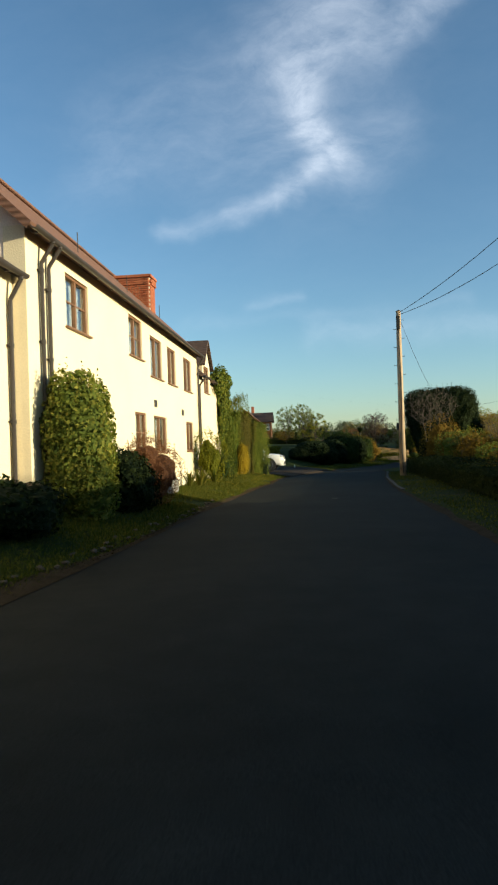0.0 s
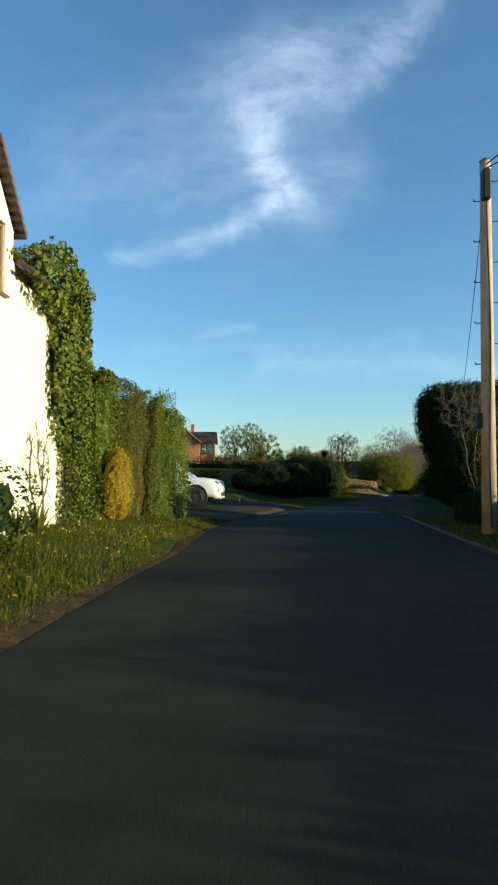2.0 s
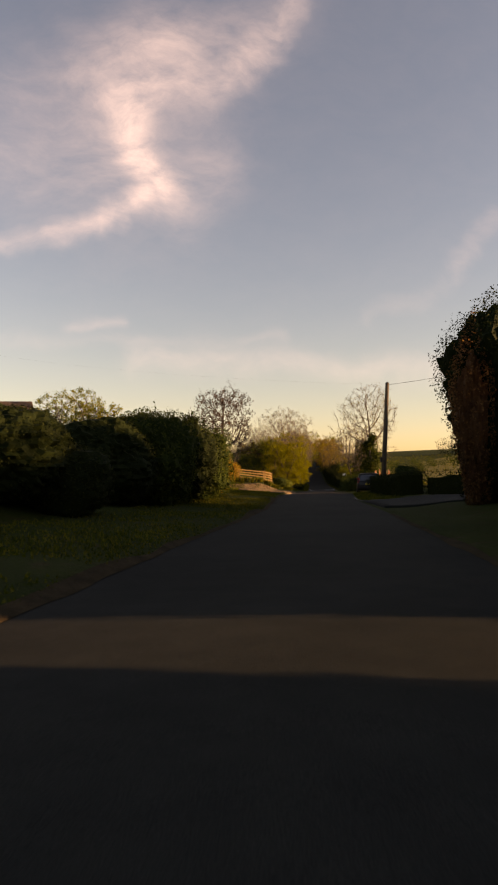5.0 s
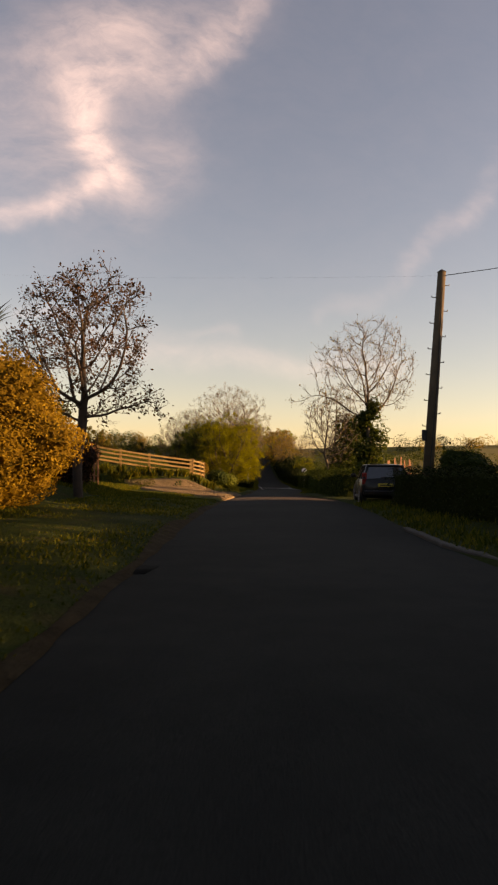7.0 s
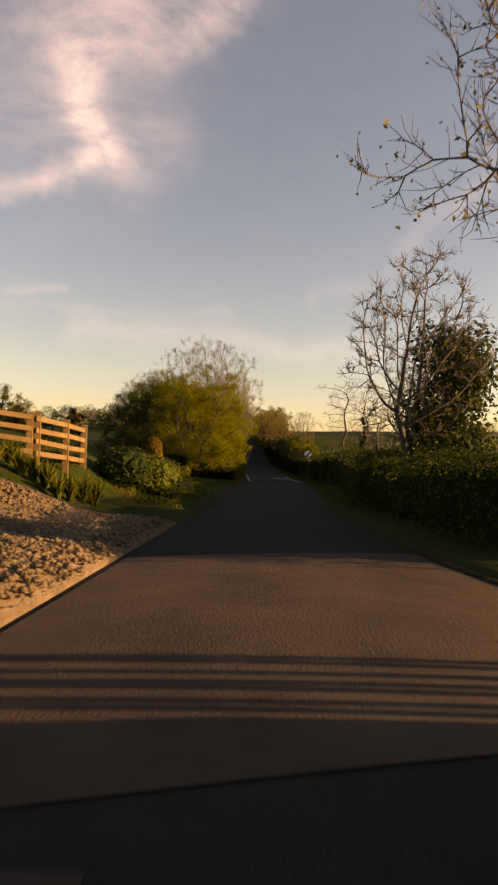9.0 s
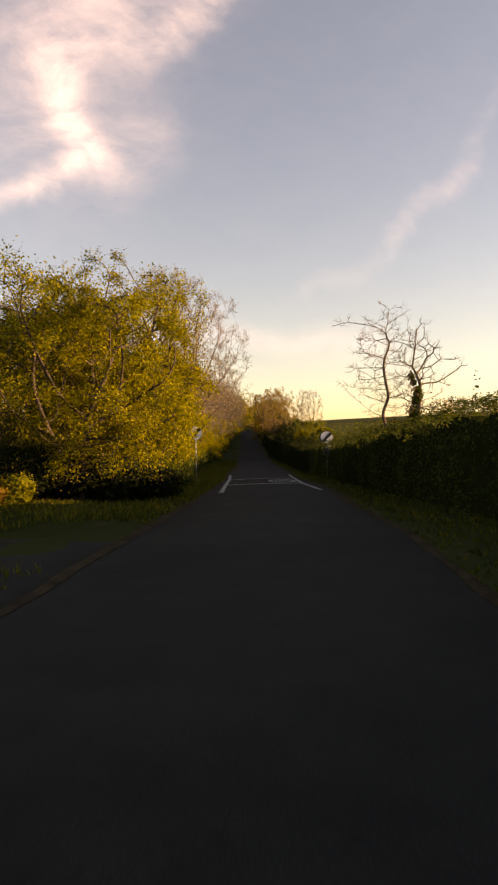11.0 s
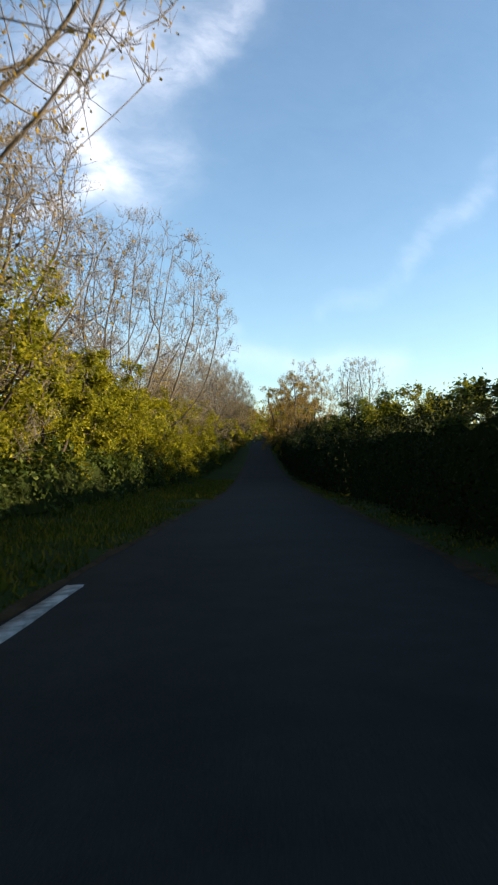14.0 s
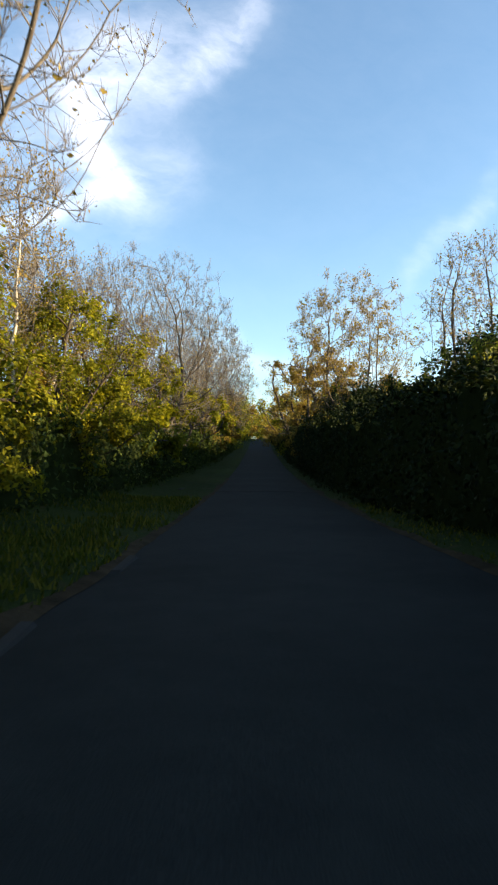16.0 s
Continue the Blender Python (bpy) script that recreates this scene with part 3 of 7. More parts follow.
ground = tagged(sheet("ground", verts, faces, "ground", smooth=True), "rough grassy ground rising beside a country lane", "ground", kind="structure")


def strip(name, ys, lefts, rights, mat, lift, n=8, depth=0.0, crown=0.0):
    """A sheet laid along the lane between two lines."""
    f = np.linspace(0, 1, n)
    x = lefts[:, None] + (rights - lefts)[:, None] * f[None]
    y = np.repeat(np.asarray(ys)[:, None], n, 1)
    z = lane_z(y.ravel()).reshape(x.shape) + lift + crown * (1 - (2 * f[None] - 1) ** 2)
    vs = np.stack([x, y, z], -1).reshape(-1, 3)
    a, b = np.meshgrid(np.arange(len(ys) - 1), np.arange(n - 1), indexing="ij")
    fs = np.stack([a * n + b, a * n + b + 1, (a + 1) * n + b + 1, (a + 1) * n + b], -1).reshape(-1, 4)
    return sheet(name, vs, fs, mat, smooth=True)


road_y = np.concatenate([np.arange(-60, -8, 4), np.arange(-8, 230, 1.0), np.arange(230, 420, 6)])
rl, rr = edge(road_y)
worn = Waves(5, 1.1)
edge_pts = np.stack([road_y * 0.9, road_y, road_y * 0], 1)
road = strip("road", road_y, rl - 0.10 + 0.07 * worn(edge_pts), rr + 0.10 + 0.07 * worn(edge_pts + 50), "asphalt", 0.0, 9, crown=0.035)
tagged(road, "narrow dark asphalt lane with crumbling edges", "road", kind="structure")


def patch(name, corners, mat, lift, label, category, step=0.5, mouth=None):
    """A sheet over a four-cornered piece of ground, following it."""
    a, b, c, d = (np.array(k, float) for k in corners)
    n1 = max(2, int(max(np.linalg.norm(b - a), np.linalg.norm(c - d)) / step))
    n2 = max(2, int(max(np.linalg.norm(d - a), np.linalg.norm(c - b)) / step))
    s, t = np.meshgrid(np.linspace(0, 1, n1), np.linspace(0, 1, n2), indexing="ij")
    p = (a[None, None] * ((1 - s) * (1 - t))[..., None] + b * (s * (1 - t))[..., None] + c * (s * t)[..., None] + d * ((1 - s) * t)[..., None])
    z = ground_z(p[..., 0].ravel(), p[..., 1].ravel()).reshape(s.shape) + (lift if mouth is None else mouth + (lift - mouth) * np.clip(t * 12, 0, 1))
    grid = np.pad(np.concatenate([p, z[..., None]], -1), ((1, 1), (1, 1), (0, 0)), mode="edge")
    for side in (grid[0], grid[-1], grid[:, 0], grid[:, -1]):
        side[:, 2] = np.minimum(side[:, 2], side[:, 2] - 0.14)
    vs = grid.reshape(-1, 3)
    n1, n2 = n1 + 2, n2 + 2
    k, l = np.meshgrid(np.arange(n1 - 1), np.arange(n2 - 1), indexing="ij")
    fs = np.stack([k * n2 + l, (k + 1) * n2 + l, (k + 1) * n2 + l + 1, k * n2 + l + 1], -1).reshape(-1, 4)
    return tagged(sheet(name, vs, fs, mat), label, category, kind="structure")


patch("driveway", [(-1.6, 34.2), (0.75, 46.6), (-16, 52.0), (-16, 34.2)], "drive", 0.12, "old asphalt driveway apron opening onto the lane", "driveway", mouth=0.035)
patch("driveway", [(12.0, 86.3), (14.55, 94.4), (8.9, 93.3), (8.9, 91.0)], "gravel", 0.05, "sunlit gravel drive entrance beside a timber fence", "driveway")
patch("pasture", [(26.5, 92.0), (62.0, 222.0), (210.0, 380.0), (210.0, 92.0)], "pasture", 0.3, "sunlit pasture rising beyond the roadside hedge", "field", 4.0)
# paler strip laid where the sun band crosses; its light is in the colour
band_y = np.arange(85.7, 90.75, 0.5)
band_l, band_r = edge(band_y)
grit = strip("road_patch", band_y, band_l + 0.05, band_r - 0.05, "sun_band", 0.009, 9, crown=0.035)
tagged(grit, "strip of lane coloured paler where the sun band falls", "road", kind="structure")
patch("driveway", [(18.55, 107.7), (20.3, 114.0), (15.0, 118.6), (12.6, 111.4)], "asphalt", 0.02, "shaded side entrance of worn asphalt", "driveway")
patch("driveway", [(9.6, 62.4), (11.0, 68.4), (22.0, 66.0), (22.0, 60.0)], "asphalt", 0.05, "shaded asphalt drive entrance between hedges", "driveway")

# ---- the cottage ----
WX = -4.4                                            # road face of the cottage


def inside(ob, parent):
    """Parents a part whose corners are given in the world."""
    ob.parent = parent
    if parent.parent is None:
        ob.matrix_parent_inverse = parent.matrix_basis.inverted()
    return ob


def wpart(name, bm, mat, parent, label="", smooth=False):
    return inside(part(name, bm, mat, None, label, smooth), parent)


cottage = thing("cottage", (WX, 8.0, 0.3), "long cream rendered cottage with brown tiled roof beside the lane", "house")


def cottage_window(y0, y1, z0, z1, lights=2, bars=0, curtain=True, x=WX):
    deep = x - 0.07
    w = bmesh.new()
    t = 0.05
    for z in (z0 + t / 2, z1 - t / 2):
        box(w, (0.07, y1 - y0, t), (deep, (y0 + y1) / 2, z), 0.006)
    for k in range(lights + 1):
        y = y0 + t / 2 + (y1 - y0 - t) * k / lights
        box(w, (0.07 if k in (0, lights) else 0.075, t if k in (0, lights) else 0.062, z1 - z0 - 2 * t), (deep, y, (z0 + z1) / 2), 0.006)
    frame_ob = wpart("window", w, "frame_wood", cottage, "brown stained timber casement window")
    for k in range(lights):
        a = y0 + t + (y1 - y0 - 2 * t) * k / lights + 0.02
        b = y0 + t + (y1 - y0 - 2 * t) * (k + 1) / lights - 0.02
        p = bmesh.new()
        box(p, (0.012, b - a, z1 - z0 - 2 * t), (deep - 0.012, (a + b) / 2, (z0 + z1) / 2))
        wpart("pane", p, "glass", frame_ob).visible_shadow = False
        if bars:
            g = bmesh.new()
            for q in range(1, bars + 1):
                box(g, (0.025, b - a, 0.03), (deep + 0.01, (a + b) / 2, z0 + t + (z1 - z0 - 2 * t) * q / (bars + 1)), 0.004)
            wpart("glazing_bar", g, "frame_wood", frame_ob)
        if curtain:
            c = bmesh.new()
            n = 9
            span = (b - a) * 0.5
            for side, y in ((0, a), (1, b - span)):
                rows = []
                for q in range(n):
                    yy = y + span * q / (n - 1)
                    xx = deep - 0.12 + 0.02 * math.sin(q * 2.3 + k)
                    rows.append([c.verts.new((xx, yy, z0 + t)), c.verts.new((xx, yy, z1 - t))])
                for q in range(n - 1):
                    c.faces.new((rows[q][0], rows[q + 1][0], rows[q + 1][1], rows[q][1]))
            wpart("curtain", c, "curtain", frame_ob)
    s = bmesh.new()
    box(s, (0.14, y1 - y0 + 0.10, 0.035), (x + 0.0, (y0 + y1) / 2, z0 - 0.0175), 0.006)
    wpart("sill", s, "frame_wood", frame_ob)
    return frame_ob


MAIN = [(9.02, 10.2, 3.75, 4.72), (13.0, 14.2, 3.80, 4.78), (15.0, 16.34, 3.5, 4.6), (17.05, 18.2, 3.5, 4.6), (19.42, 20.77, 3.5, 4.6),
        (13.35, 14.4, 1.45, 2.46), (15.2, 16.72, 1.45, 2.45), (19.62, 20.85, 1.45, 2.45)]
wall = wall_sheet(bmesh.new(), 14.6, -0.1, 5.02, 0.35, [(a - 7.4, b - 7.4, c, d) for a, b, c, d in MAIN], pose(WX, 7.4, 0, 0, 0, 90))
wpart("wall", wall, "render", cottage, "cream roughcast front wall")
for k, o in enumerate(MAIN):
    cottage_window(*o, lights=2, bars=1 if k in (0, 1, 5) else 0)

# lower end of the cottage, with a dormer
wall = wall_sheet(bmesh.new(), 5.7, -0.1, 4.36, 0.35, [(1.45, 2.65, 3.75, 4.36)], pose(WX, 22.0, 0, 0, 0, 90))
wpart("wall", wall, "render", cottage)
cottage_window(23.45, 24.65, 3.75, 4.78, lights=2)
dorm = bmesh.new()
for a, b in ((23.15, 23.45), (24.65, 24.95)):
    box(dorm, (0.3, b - a, 0.44), (WX - 0.15, (a + b) / 2, 4.58))
tri = [(23.15, 4.8), (24.95, 4.8), (24.05, 5.72)]
fr = [dorm.verts.new((WX, y, z)) for y, z in tri]
bk = [dorm.verts.new((WX - 0.3, y, z)) for y, z in tri]
dorm.faces.new(fr)
dorm.faces.new(bk[::-1])
for k in range(3):
    dorm.faces.new((fr[k], bk[k], bk[(k + 1) % 3], fr[(k + 1) % 3]))
wpart("dormer", dorm, "render", cottage, "small gabled dormer of cream render")


def slab(bm, quad, thick):
    """A flat slab under a four-cornered face."""
    q = [Vector(c) for c in quad]
    n = (q[1] - q[0]).cross(q[3] - q[0]).normalized() * thick
    top, low = [bm.verts.new(c) for c in q], [bm.verts.new(c - n) for c in q]
    bm.faces.new(top)
    bm.faces.new(low[::-1])
    for k in range(4):
        bm.faces.new((top[k], low[k], low[(k + 1) % 4], top[(k + 1) % 4]))


RX, RZ = -7.3, 7.95
roof = bmesh.new()
slab(roof, [(WX + 0.22, 7.15, 4.98), (WX + 0.22, 22.05, 4.98), (RX, 22.05, RZ), (RX, 7.15, RZ)], 0.13)
slab(roof, [(RX, 7.15, RZ), (RX, 22.05, RZ), (2 * RX - WX - 0.22, 22.05, 4.98), (2 * RX - WX - 0.22, 7.15, 4.98)], 0.13)
for k in range(41):
    box(roof, (0.2, 0.34, 0.1), (RX, 7.35 + k * 0.36, RZ + 0.02), 0.03)
wpart("roof", roof, "roof", cottage, "weathered brown plain tile roof")
roof = bmesh.new()
slab(roof, [(WX + 0.22, 22.06, 4.30), (WX + 0.22, 23.1, 4.30), (RX, 23.1, 7.35), (RX, 22.06, 7.35)], 0.12)
slab(roof, [(WX + 0.22, 25.0, 4.30), (WX + 0.22, 27.9, 4.30), (RX, 27.9, 7.35), (RX, 25.0, 7.35)], 0.12)
slab(roof, [(WX - 0.5, 23.1, 4.97), (WX - 0.5, 25.0, 4.97), (RX, 25.0, 7.35), (RX, 23.1, 7.35)], 0.12)
slab(roof, [(RX, 22.06, 7.35), (RX, 27.9, 7.35), (-10.4, 27.9, 4.3), (-10.4, 22.06, 4.3)], 0.12)
slab(roof, [(WX + 0.14, 22.98, 4.74), (WX + 0.14, 24.05, 5.82), (WX - 2.0, 24.05, 5.82), (WX - 2.0, 22.98, 4.74)], -0.08)
slab(roof, [(WX + 0.14, 25.12, 4.74), (WX - 2.0, 25.12, 4.74), (WX - 2.0, 24.05, 5.82), (WX + 0.14, 24.05, 5.82)], -0.08)
wpart("roof", roof, "roof_dark", cottage, "dark tiled lower roof around a dormer")


def gable(y, x0, x1, zl, xr, zr, thick, base=-0.1):
    b = bmesh.new()
    prof = [(x0, base), (x1, base), (x1, zl), (xr, zr), (x0, zl)]
    f = [b.verts.new((x, y, z)) for x, z in prof]
    g = [b.verts.new((x, y + thick, z)) for x, z in prof]
    b.faces.new(f)
    b.faces.new(g[::-1])
    for k in range(5):
        b.faces.new((f[k], g[k], g[(k + 1) % 5], f[(k + 1) % 5]))
    return b


# only the near gable takes the render copy with half shade in its colour
for y, zl, zr, mat in ((7.41, 5.0, 7.8, "render_dull"), (21.7, 5.0, 7.8, "render"), (27.35, 4.3, 7.2, "render")):
    wpart("gable_wall", gable(y, 2 * RX - WX, WX - 0.003, zl, RX, zr, 0.3), mat, cottage)
back_wall = bmesh.new()
box(back_wall, (0.3, 20.0, 5.1), (2 * RX - WX - 0.15, 17.9, 2.45))
wpart("rear_wall", back_wall, "render_dull", cottage)
# dark liner added behind the windows to make the rooms read dim
room_liner = bmesh.new()
box(room_liner, (0.12, 18.9, 4.4), (WX - 3.2, 17.75, 2.2))
wpart("room_liner", room_liner, "inside", cottage)

# low wing at the near end
wing = bmesh.new()
box(wing, (5.2, 7.35, 4.5), (-7.22, 3.7, 2.1))
wpart("wing_wall", wing, "render", cottage, "cream rendered lower wing")
wing_roof = bmesh.new()
slab(wing_roof, [(-4.42, -0.2, 4.28), (-4.42, 7.38, 4.28), (-7.2, 7.38, 6.3), (-7.2, -0.2, 6.3)], 0.12)
slab(wing_roof, [(-7.2, -0.2, 6.3), (-7.2, 7.38, 6.3), (-10.0, 7.38, 4.28), (-10.0, -0.2, 4.28)], 0.12)
wpart("wing_roof", wing_roof, "roof_dark", cottage)


def gutter_run(x, y0, y1, z):
    b = bmesh.new()
    n = 7
    rings = []
    for y in (y0, y1):
        ring = []
        for k in range(n):
            a = math.pi * k / (n - 1)
            ring.append(b.verts.new((x + 0.06 * math.cos(a), y, z - 0.06 * math.sin(a))))
        for k in range(n):
            a = math.pi * (n - 1 - k) / (n - 1)
            ring.append(b.verts.new((x + 0.05 * math.cos(a), y, z - 0.05 * math.sin(a))))
        rings.append(ring)
    for k in range(2 * n):
        b.faces.new((rings[0][k], rings[1][k], rings[1][(k + 1) % (2 * n)], rings[0][(k + 1) % (2 * n)]))
    y = y0 + 0.3
    while y < y1:
        box(b, (0.16, 0.03, 0.03), (x - 0.08, y, z - 0.02))
        y += 0.95
    return b


for x, y0, y1, z in ((WX + 0.26, 7.15, 22.0, 4.93), (WX + 0.26, 22.08, 23.35, 4.25), (WX + 0.26, 24.8, 27.8, 4.25), (-4.37, 0.0, 7.35, 4.22)):
    wpart("gutter", gutter_run(x, y0, y1, z), "gutter", cottage, "dark half-round gutter")


def downpipe(x, y, z0, z1, swan=0.22):
    b = bmesh.new()
    rod(b, (x, y, z0), (x, y, z1 - 0.4), 0.036)
    rod(b, (x, y, z1 - 0.4), (x + swan, y, z1 - 0.1), 0.036)
    rod(b, (x + swan, y, z1 - 0.1), (x + swan, y, z1), 0.04)
    z = z0 + 0.5
    while z < z1 - 0.4:
        rod(b, (x, y, z), (x, y, z + 0.06), 0.046)
        box(b, (0.05, 0.12, 0.03), (x - 0.03, y, z + 0.03))
        z += 1.15
    wpart("downpipe", b, "gutter", cottage, "dark rainwater downpipe")


downpipe(WX + 0.06, 8.15, 0.2, 4.95, 0.2)
downpipe(WX + 0.06, 7.86, 1.6, 4.95, 0.2)
downpipe(WX + 0.06, 21.86, 0.3, 4.95, 0.2)
downpipe(WX + 0.06, 22.14, 0.3, 4.28, 0.2)
downpipe(WX + 0.06, 27.62, 0.3, 4.28, 0.2)
downpipe(-4.56, 7.18, 0.3, 4.22, 0.18)
for y, z in ((15.4, 2.78), (19.05, 2.72)):
    b = bmesh.new()
    box(b, (0.03, 0.24, 0.2), (WX + 0.015, y, z), 0.004)
    for k in range(4):
        box(b, (0.02, 0.2, 0.012), (WX + 0.035, y, z - 0.06 + 0.04 * k))
    wpart("air_vent", b, "iron", cottage, "small dark wall vent")
b = bmesh.new()
box(b, (0.22, 0.58, 0.56), (WX + 0.11, 15.18, 1.06), 0.015)
box(b, (0.02, 0.5, 0.48), (WX + 0.228, 15.18, 1.06), 0.006)
wpart("meter_box", b, "cream_plastic", cottage, "white plastic meter box on the wall")
b = bmesh.new()
for dy in (-0.08, 0.06, 0.14):
    rod(b, (WX + 0.08, 15.2 + dy * 1.6, 0.3), (WX + 0.08, 15.2 + dy, 0.8), 0.018)
wpart("meter_pipe", b, "frame_wood", cottage)
b = bmesh.new()
rod(b, (WX + 0.01, 18.0, 1.08), (WX + 0.12, 18.0, 1.08), 0.012)
rod(b, (WX + 0.1, 18.0, 1.02), (WX + 0.1, 18.0, 1.14), 0.012)
wpart("wall_hook", b, "iron", cottage)
for y in (12.5, 16.5, 20.5):
    wpart("aerial_rod", rod(bmesh.new(), (WX - 1.0, y, 5.6), (WX - 1.0, y, 6.6), 0.012), "iron", cottage)

# chimney in single bricks
stack = bmesh.new()
CX0, CX1, CY0, CY1 = -7.08, -5.84, 20.98, 21.72
box(stack, (CX1 - CX0 - 0.04, CY1 - CY0 - 0.04, 2.6), ((CX0 + CX1) / 2, (CY0 + CY1) / 2, 6.72))
chimney = wpart("chimney", stack, "mortar", cottage, "tall red brick chimney stack")
crown = bmesh.new()
box(crown, (CX1 - CX0 + 0.16, CY1 - CY0 + 0.16, 0.1), ((CX0 + CX1) / 2, (CY0 + CY1) / 2, 8.06), 0.015)
wpart("chimney_cap", crown, "brick", chimney)
unit = bmesh.new()
box(unit, (0.215, 0.1, 0.064), (0, 0, 0), 0.004)
brick_mesh = bpy.data.meshes.new("brick")
unit.to_mesh(brick_mesh)
unit.free()
brick_mesh.materials.append(M["brick"])
for course in range(24):
    z = 6.2 + course * 0.0755
    out_by = 0.05 if course in (21, 22, 23) else 0.0
    for face in range(3):
        along = (CX1 - CX0) if face == 0 else (CY1 - CY0)
        n = round((along + 2 * out_by) / 0.228)
        for k in range(n):
            s = (k + 0.5) / n
            shift = 0.114 if course % 2 else 0.0
            d = s * along - (along / 2) + (shift if k < n - 1 else -0.03)
            if face == 0:
                m = pose((CX0 + CX1) / 2 + d, CY0 + 0.032 - out_by, z)
            elif face == 1:
                m = pose(CX1 - 0.032 + out_by, (CY0 + CY1) / 2 + d, z, 0, 0, 90)
            else:
                m = pose(CX0 + 0.032 - out_by, (CY0 + CY1) / 2 + d, z, 0, 0, 90)
            if face == 2 and course < 12:
                continue
            ob = new("brick", brick_mesh)
            ob.matrix_basis = m
            inside(ob, chimney)
chimney.matrix_basis = pose(0, 0, -0.26) @ chimney.matrix_basis

b = bmesh.new()
box(b, (0.5, 1.0, 0.3), (-4.0, 14.58, gz(-4.0, 14.58) + 0.14), 0.02)
box(b, (0.55, 1.06, 0.05), (-4.0, 14.58, gz(-4.0, 14.58) + 0.3), 0.01)
trough = tagged(part("stone_trough", b, "concrete"), "low pale concrete block trough against the cottage wall", "trough")
b = bmesh.new()
box(b, (0.42, 0.92, 0.04), (-4.0, 14.58, gz(-4.0, 14.58) + 0.335), 0.01)
part("rim", b, "roof_dark", trough)

# ---- rubble edging of the verge ----
for k in range(36):
    y = 2.5 + k * 0.34 + rng.uniform(-0.2, 0.2)
    x = float(edge(y)[0]) - 0.14 + rng.uniform(-0.16, 0.08)
    b = bmesh.new()
    bmesh.ops.create_icosphere(b, subdivisions=1, radius=1.0)
    for vert in b.verts:
        vert.co *= 1 + rng.uniform(-0.22, 0.22)
    bmesh.ops.scale(b, vec=(rng.uniform(0.03, 0.06), rng.uniform(0.04, 0.10), rng.uniform(0.015, 0.035)), verts=b.verts)
    bmesh.ops.translate(b, vec=(x, y, gz(x, y) + 0.02), verts=b.verts)
    tagged(part("edging_stone", b, "stone"), "rough brown field stone edging the grass verge", "stone", "verge edging stones")
b = bmesh.new()
bmesh.ops.create_icosphere(b, subdivisions=3, radius=1.0)
w = Waves(11, 1.6)
for vert in b.verts:
    vert.co *= 1 + 0.12 * float(w(np.array([vert.co]))[0])
bmesh.ops.scale(b, vec=(0.3, 0.34, 0.42), verts=b.verts)
bmesh.ops.translate(b, vec=(-4.12, 6.7, gz(-4.12, 6.7) + 0.16), verts=b.verts)
tagged(part("boulder", b, "stone", smooth=True), "large rounded sandstone boulder at the cottage corner", "boulder")

# ---- kerbs ----
unit = bmesh.new()
box(unit, (0.125, 0.9, 0.25), (0, 0, 0), 0.015)
kerb_mesh = bpy.data.meshes.new("kerb_stone")
unit.to_mesh(kerb_mesh)
unit.free()
kerb_mesh.materials.append(M["kerb"])


def kerb_line(label, points, lift):
    base = thing("kerb", (*points[0], gz(*points[0])), label, "kerb", kind="structure")
    for (x0, y0), (x1, y1) in zip(points, points[1:]):
        far = math.hypot(x1 - x0, y1 - y0)
        n = max(1, round(far / 0.912))
        for k in range(n):
            s = (k + 0.5) / n
            x, y = x0 + (x1 - x0) * s, y0 + (y1 - y0) * s
            ob = new("kerb_stone", kerb_mesh)
            ob.matrix_basis = pose(x, y, float(lane_z(y)) - 0.125 + lift + rng.uniform(-0.006, 0.006), 0, rng.uniform(-1, 1), -math.degrees(math.atan2(x1 - x0, y1 - y0)))
            inside(ob, base)


right_at = lambda y: (float(edge(y)[1]) + 0.10, y)
kerb_line("grey concrete kerb along the verge", [right_at(y) for y in (18, 20, 22.5, 25, 28, 31, 34, 36, 38)], 0.045)
kerb_line("pale concrete kerb round a verge corner", [(13.0, 67.6), (11.6, 68.1), (11.25, 68.9), (11.5, 70.6), (12.2, 73.0)], 0.055)

# ---- road markings ----
def paint(name, points, width, label, mat="road_paint", lift=0.02, parent=None):
    pts = []
    for (x0, y0), (x1, y1) in zip(points, points[1:]):
        n = max(1, int(math.hypot(x1 - x0, y1 - y0) / 0.5))
        pts += [(x0 + (x1 - x0) * k / n, y0 + (y1 - y0) * k / n) for k in range(n)]
    pts.append(points[-1])
    cols = 9 if width > 0.6 else 2
    skirt = 0.0 if width > 0.6 else 0.06
    if skirt:
        pts = [pts[0], *pts, pts[-1]]
    vs, fs = [], []
    for k, (x, y) in enumerate(pts):
        a, c = pts[max(k - 2, 0)], pts[min(k + 2, len(pts) - 1)]
        d = Vector((c[0] - a[0], c[1] - a[1])).normalized()
        w = width * (0.5 + (0.05 if skirt else 0.0) * math.sin(k * 1.7))
        for s, drop in zip([-1, *np.linspace(-1, 1, cols), 1], [skirt] + [skirt if k in (0, len(pts) - 1) else 0.0] * cols + [skirt]) if skirt else ((q, 0.0) for q in np.linspace(-1, 1, cols)):
            px, py = x - s * d.y * w, y + s * d.x * w
            l, r = edge(py)
            f = 2 * (px - float(l)) / float(r - l) - 1
            vs.append((px, py, float(lane_z(py)) + 0.035 * (1 - min(1, f * f)) + lift - drop))
    cols += 2 if skirt else 0
    for k in range(len(pts) - 1):
        fs += [(cols * k + c, cols * k + c + 1, cols * (k + 1) + c + 1, cols * (k + 1) + c) for c in range(cols - 1)]
    ob = sheet(name, vs, fs, mat, parent)
    return tagged(ob, label, "road marking", kind="structure")


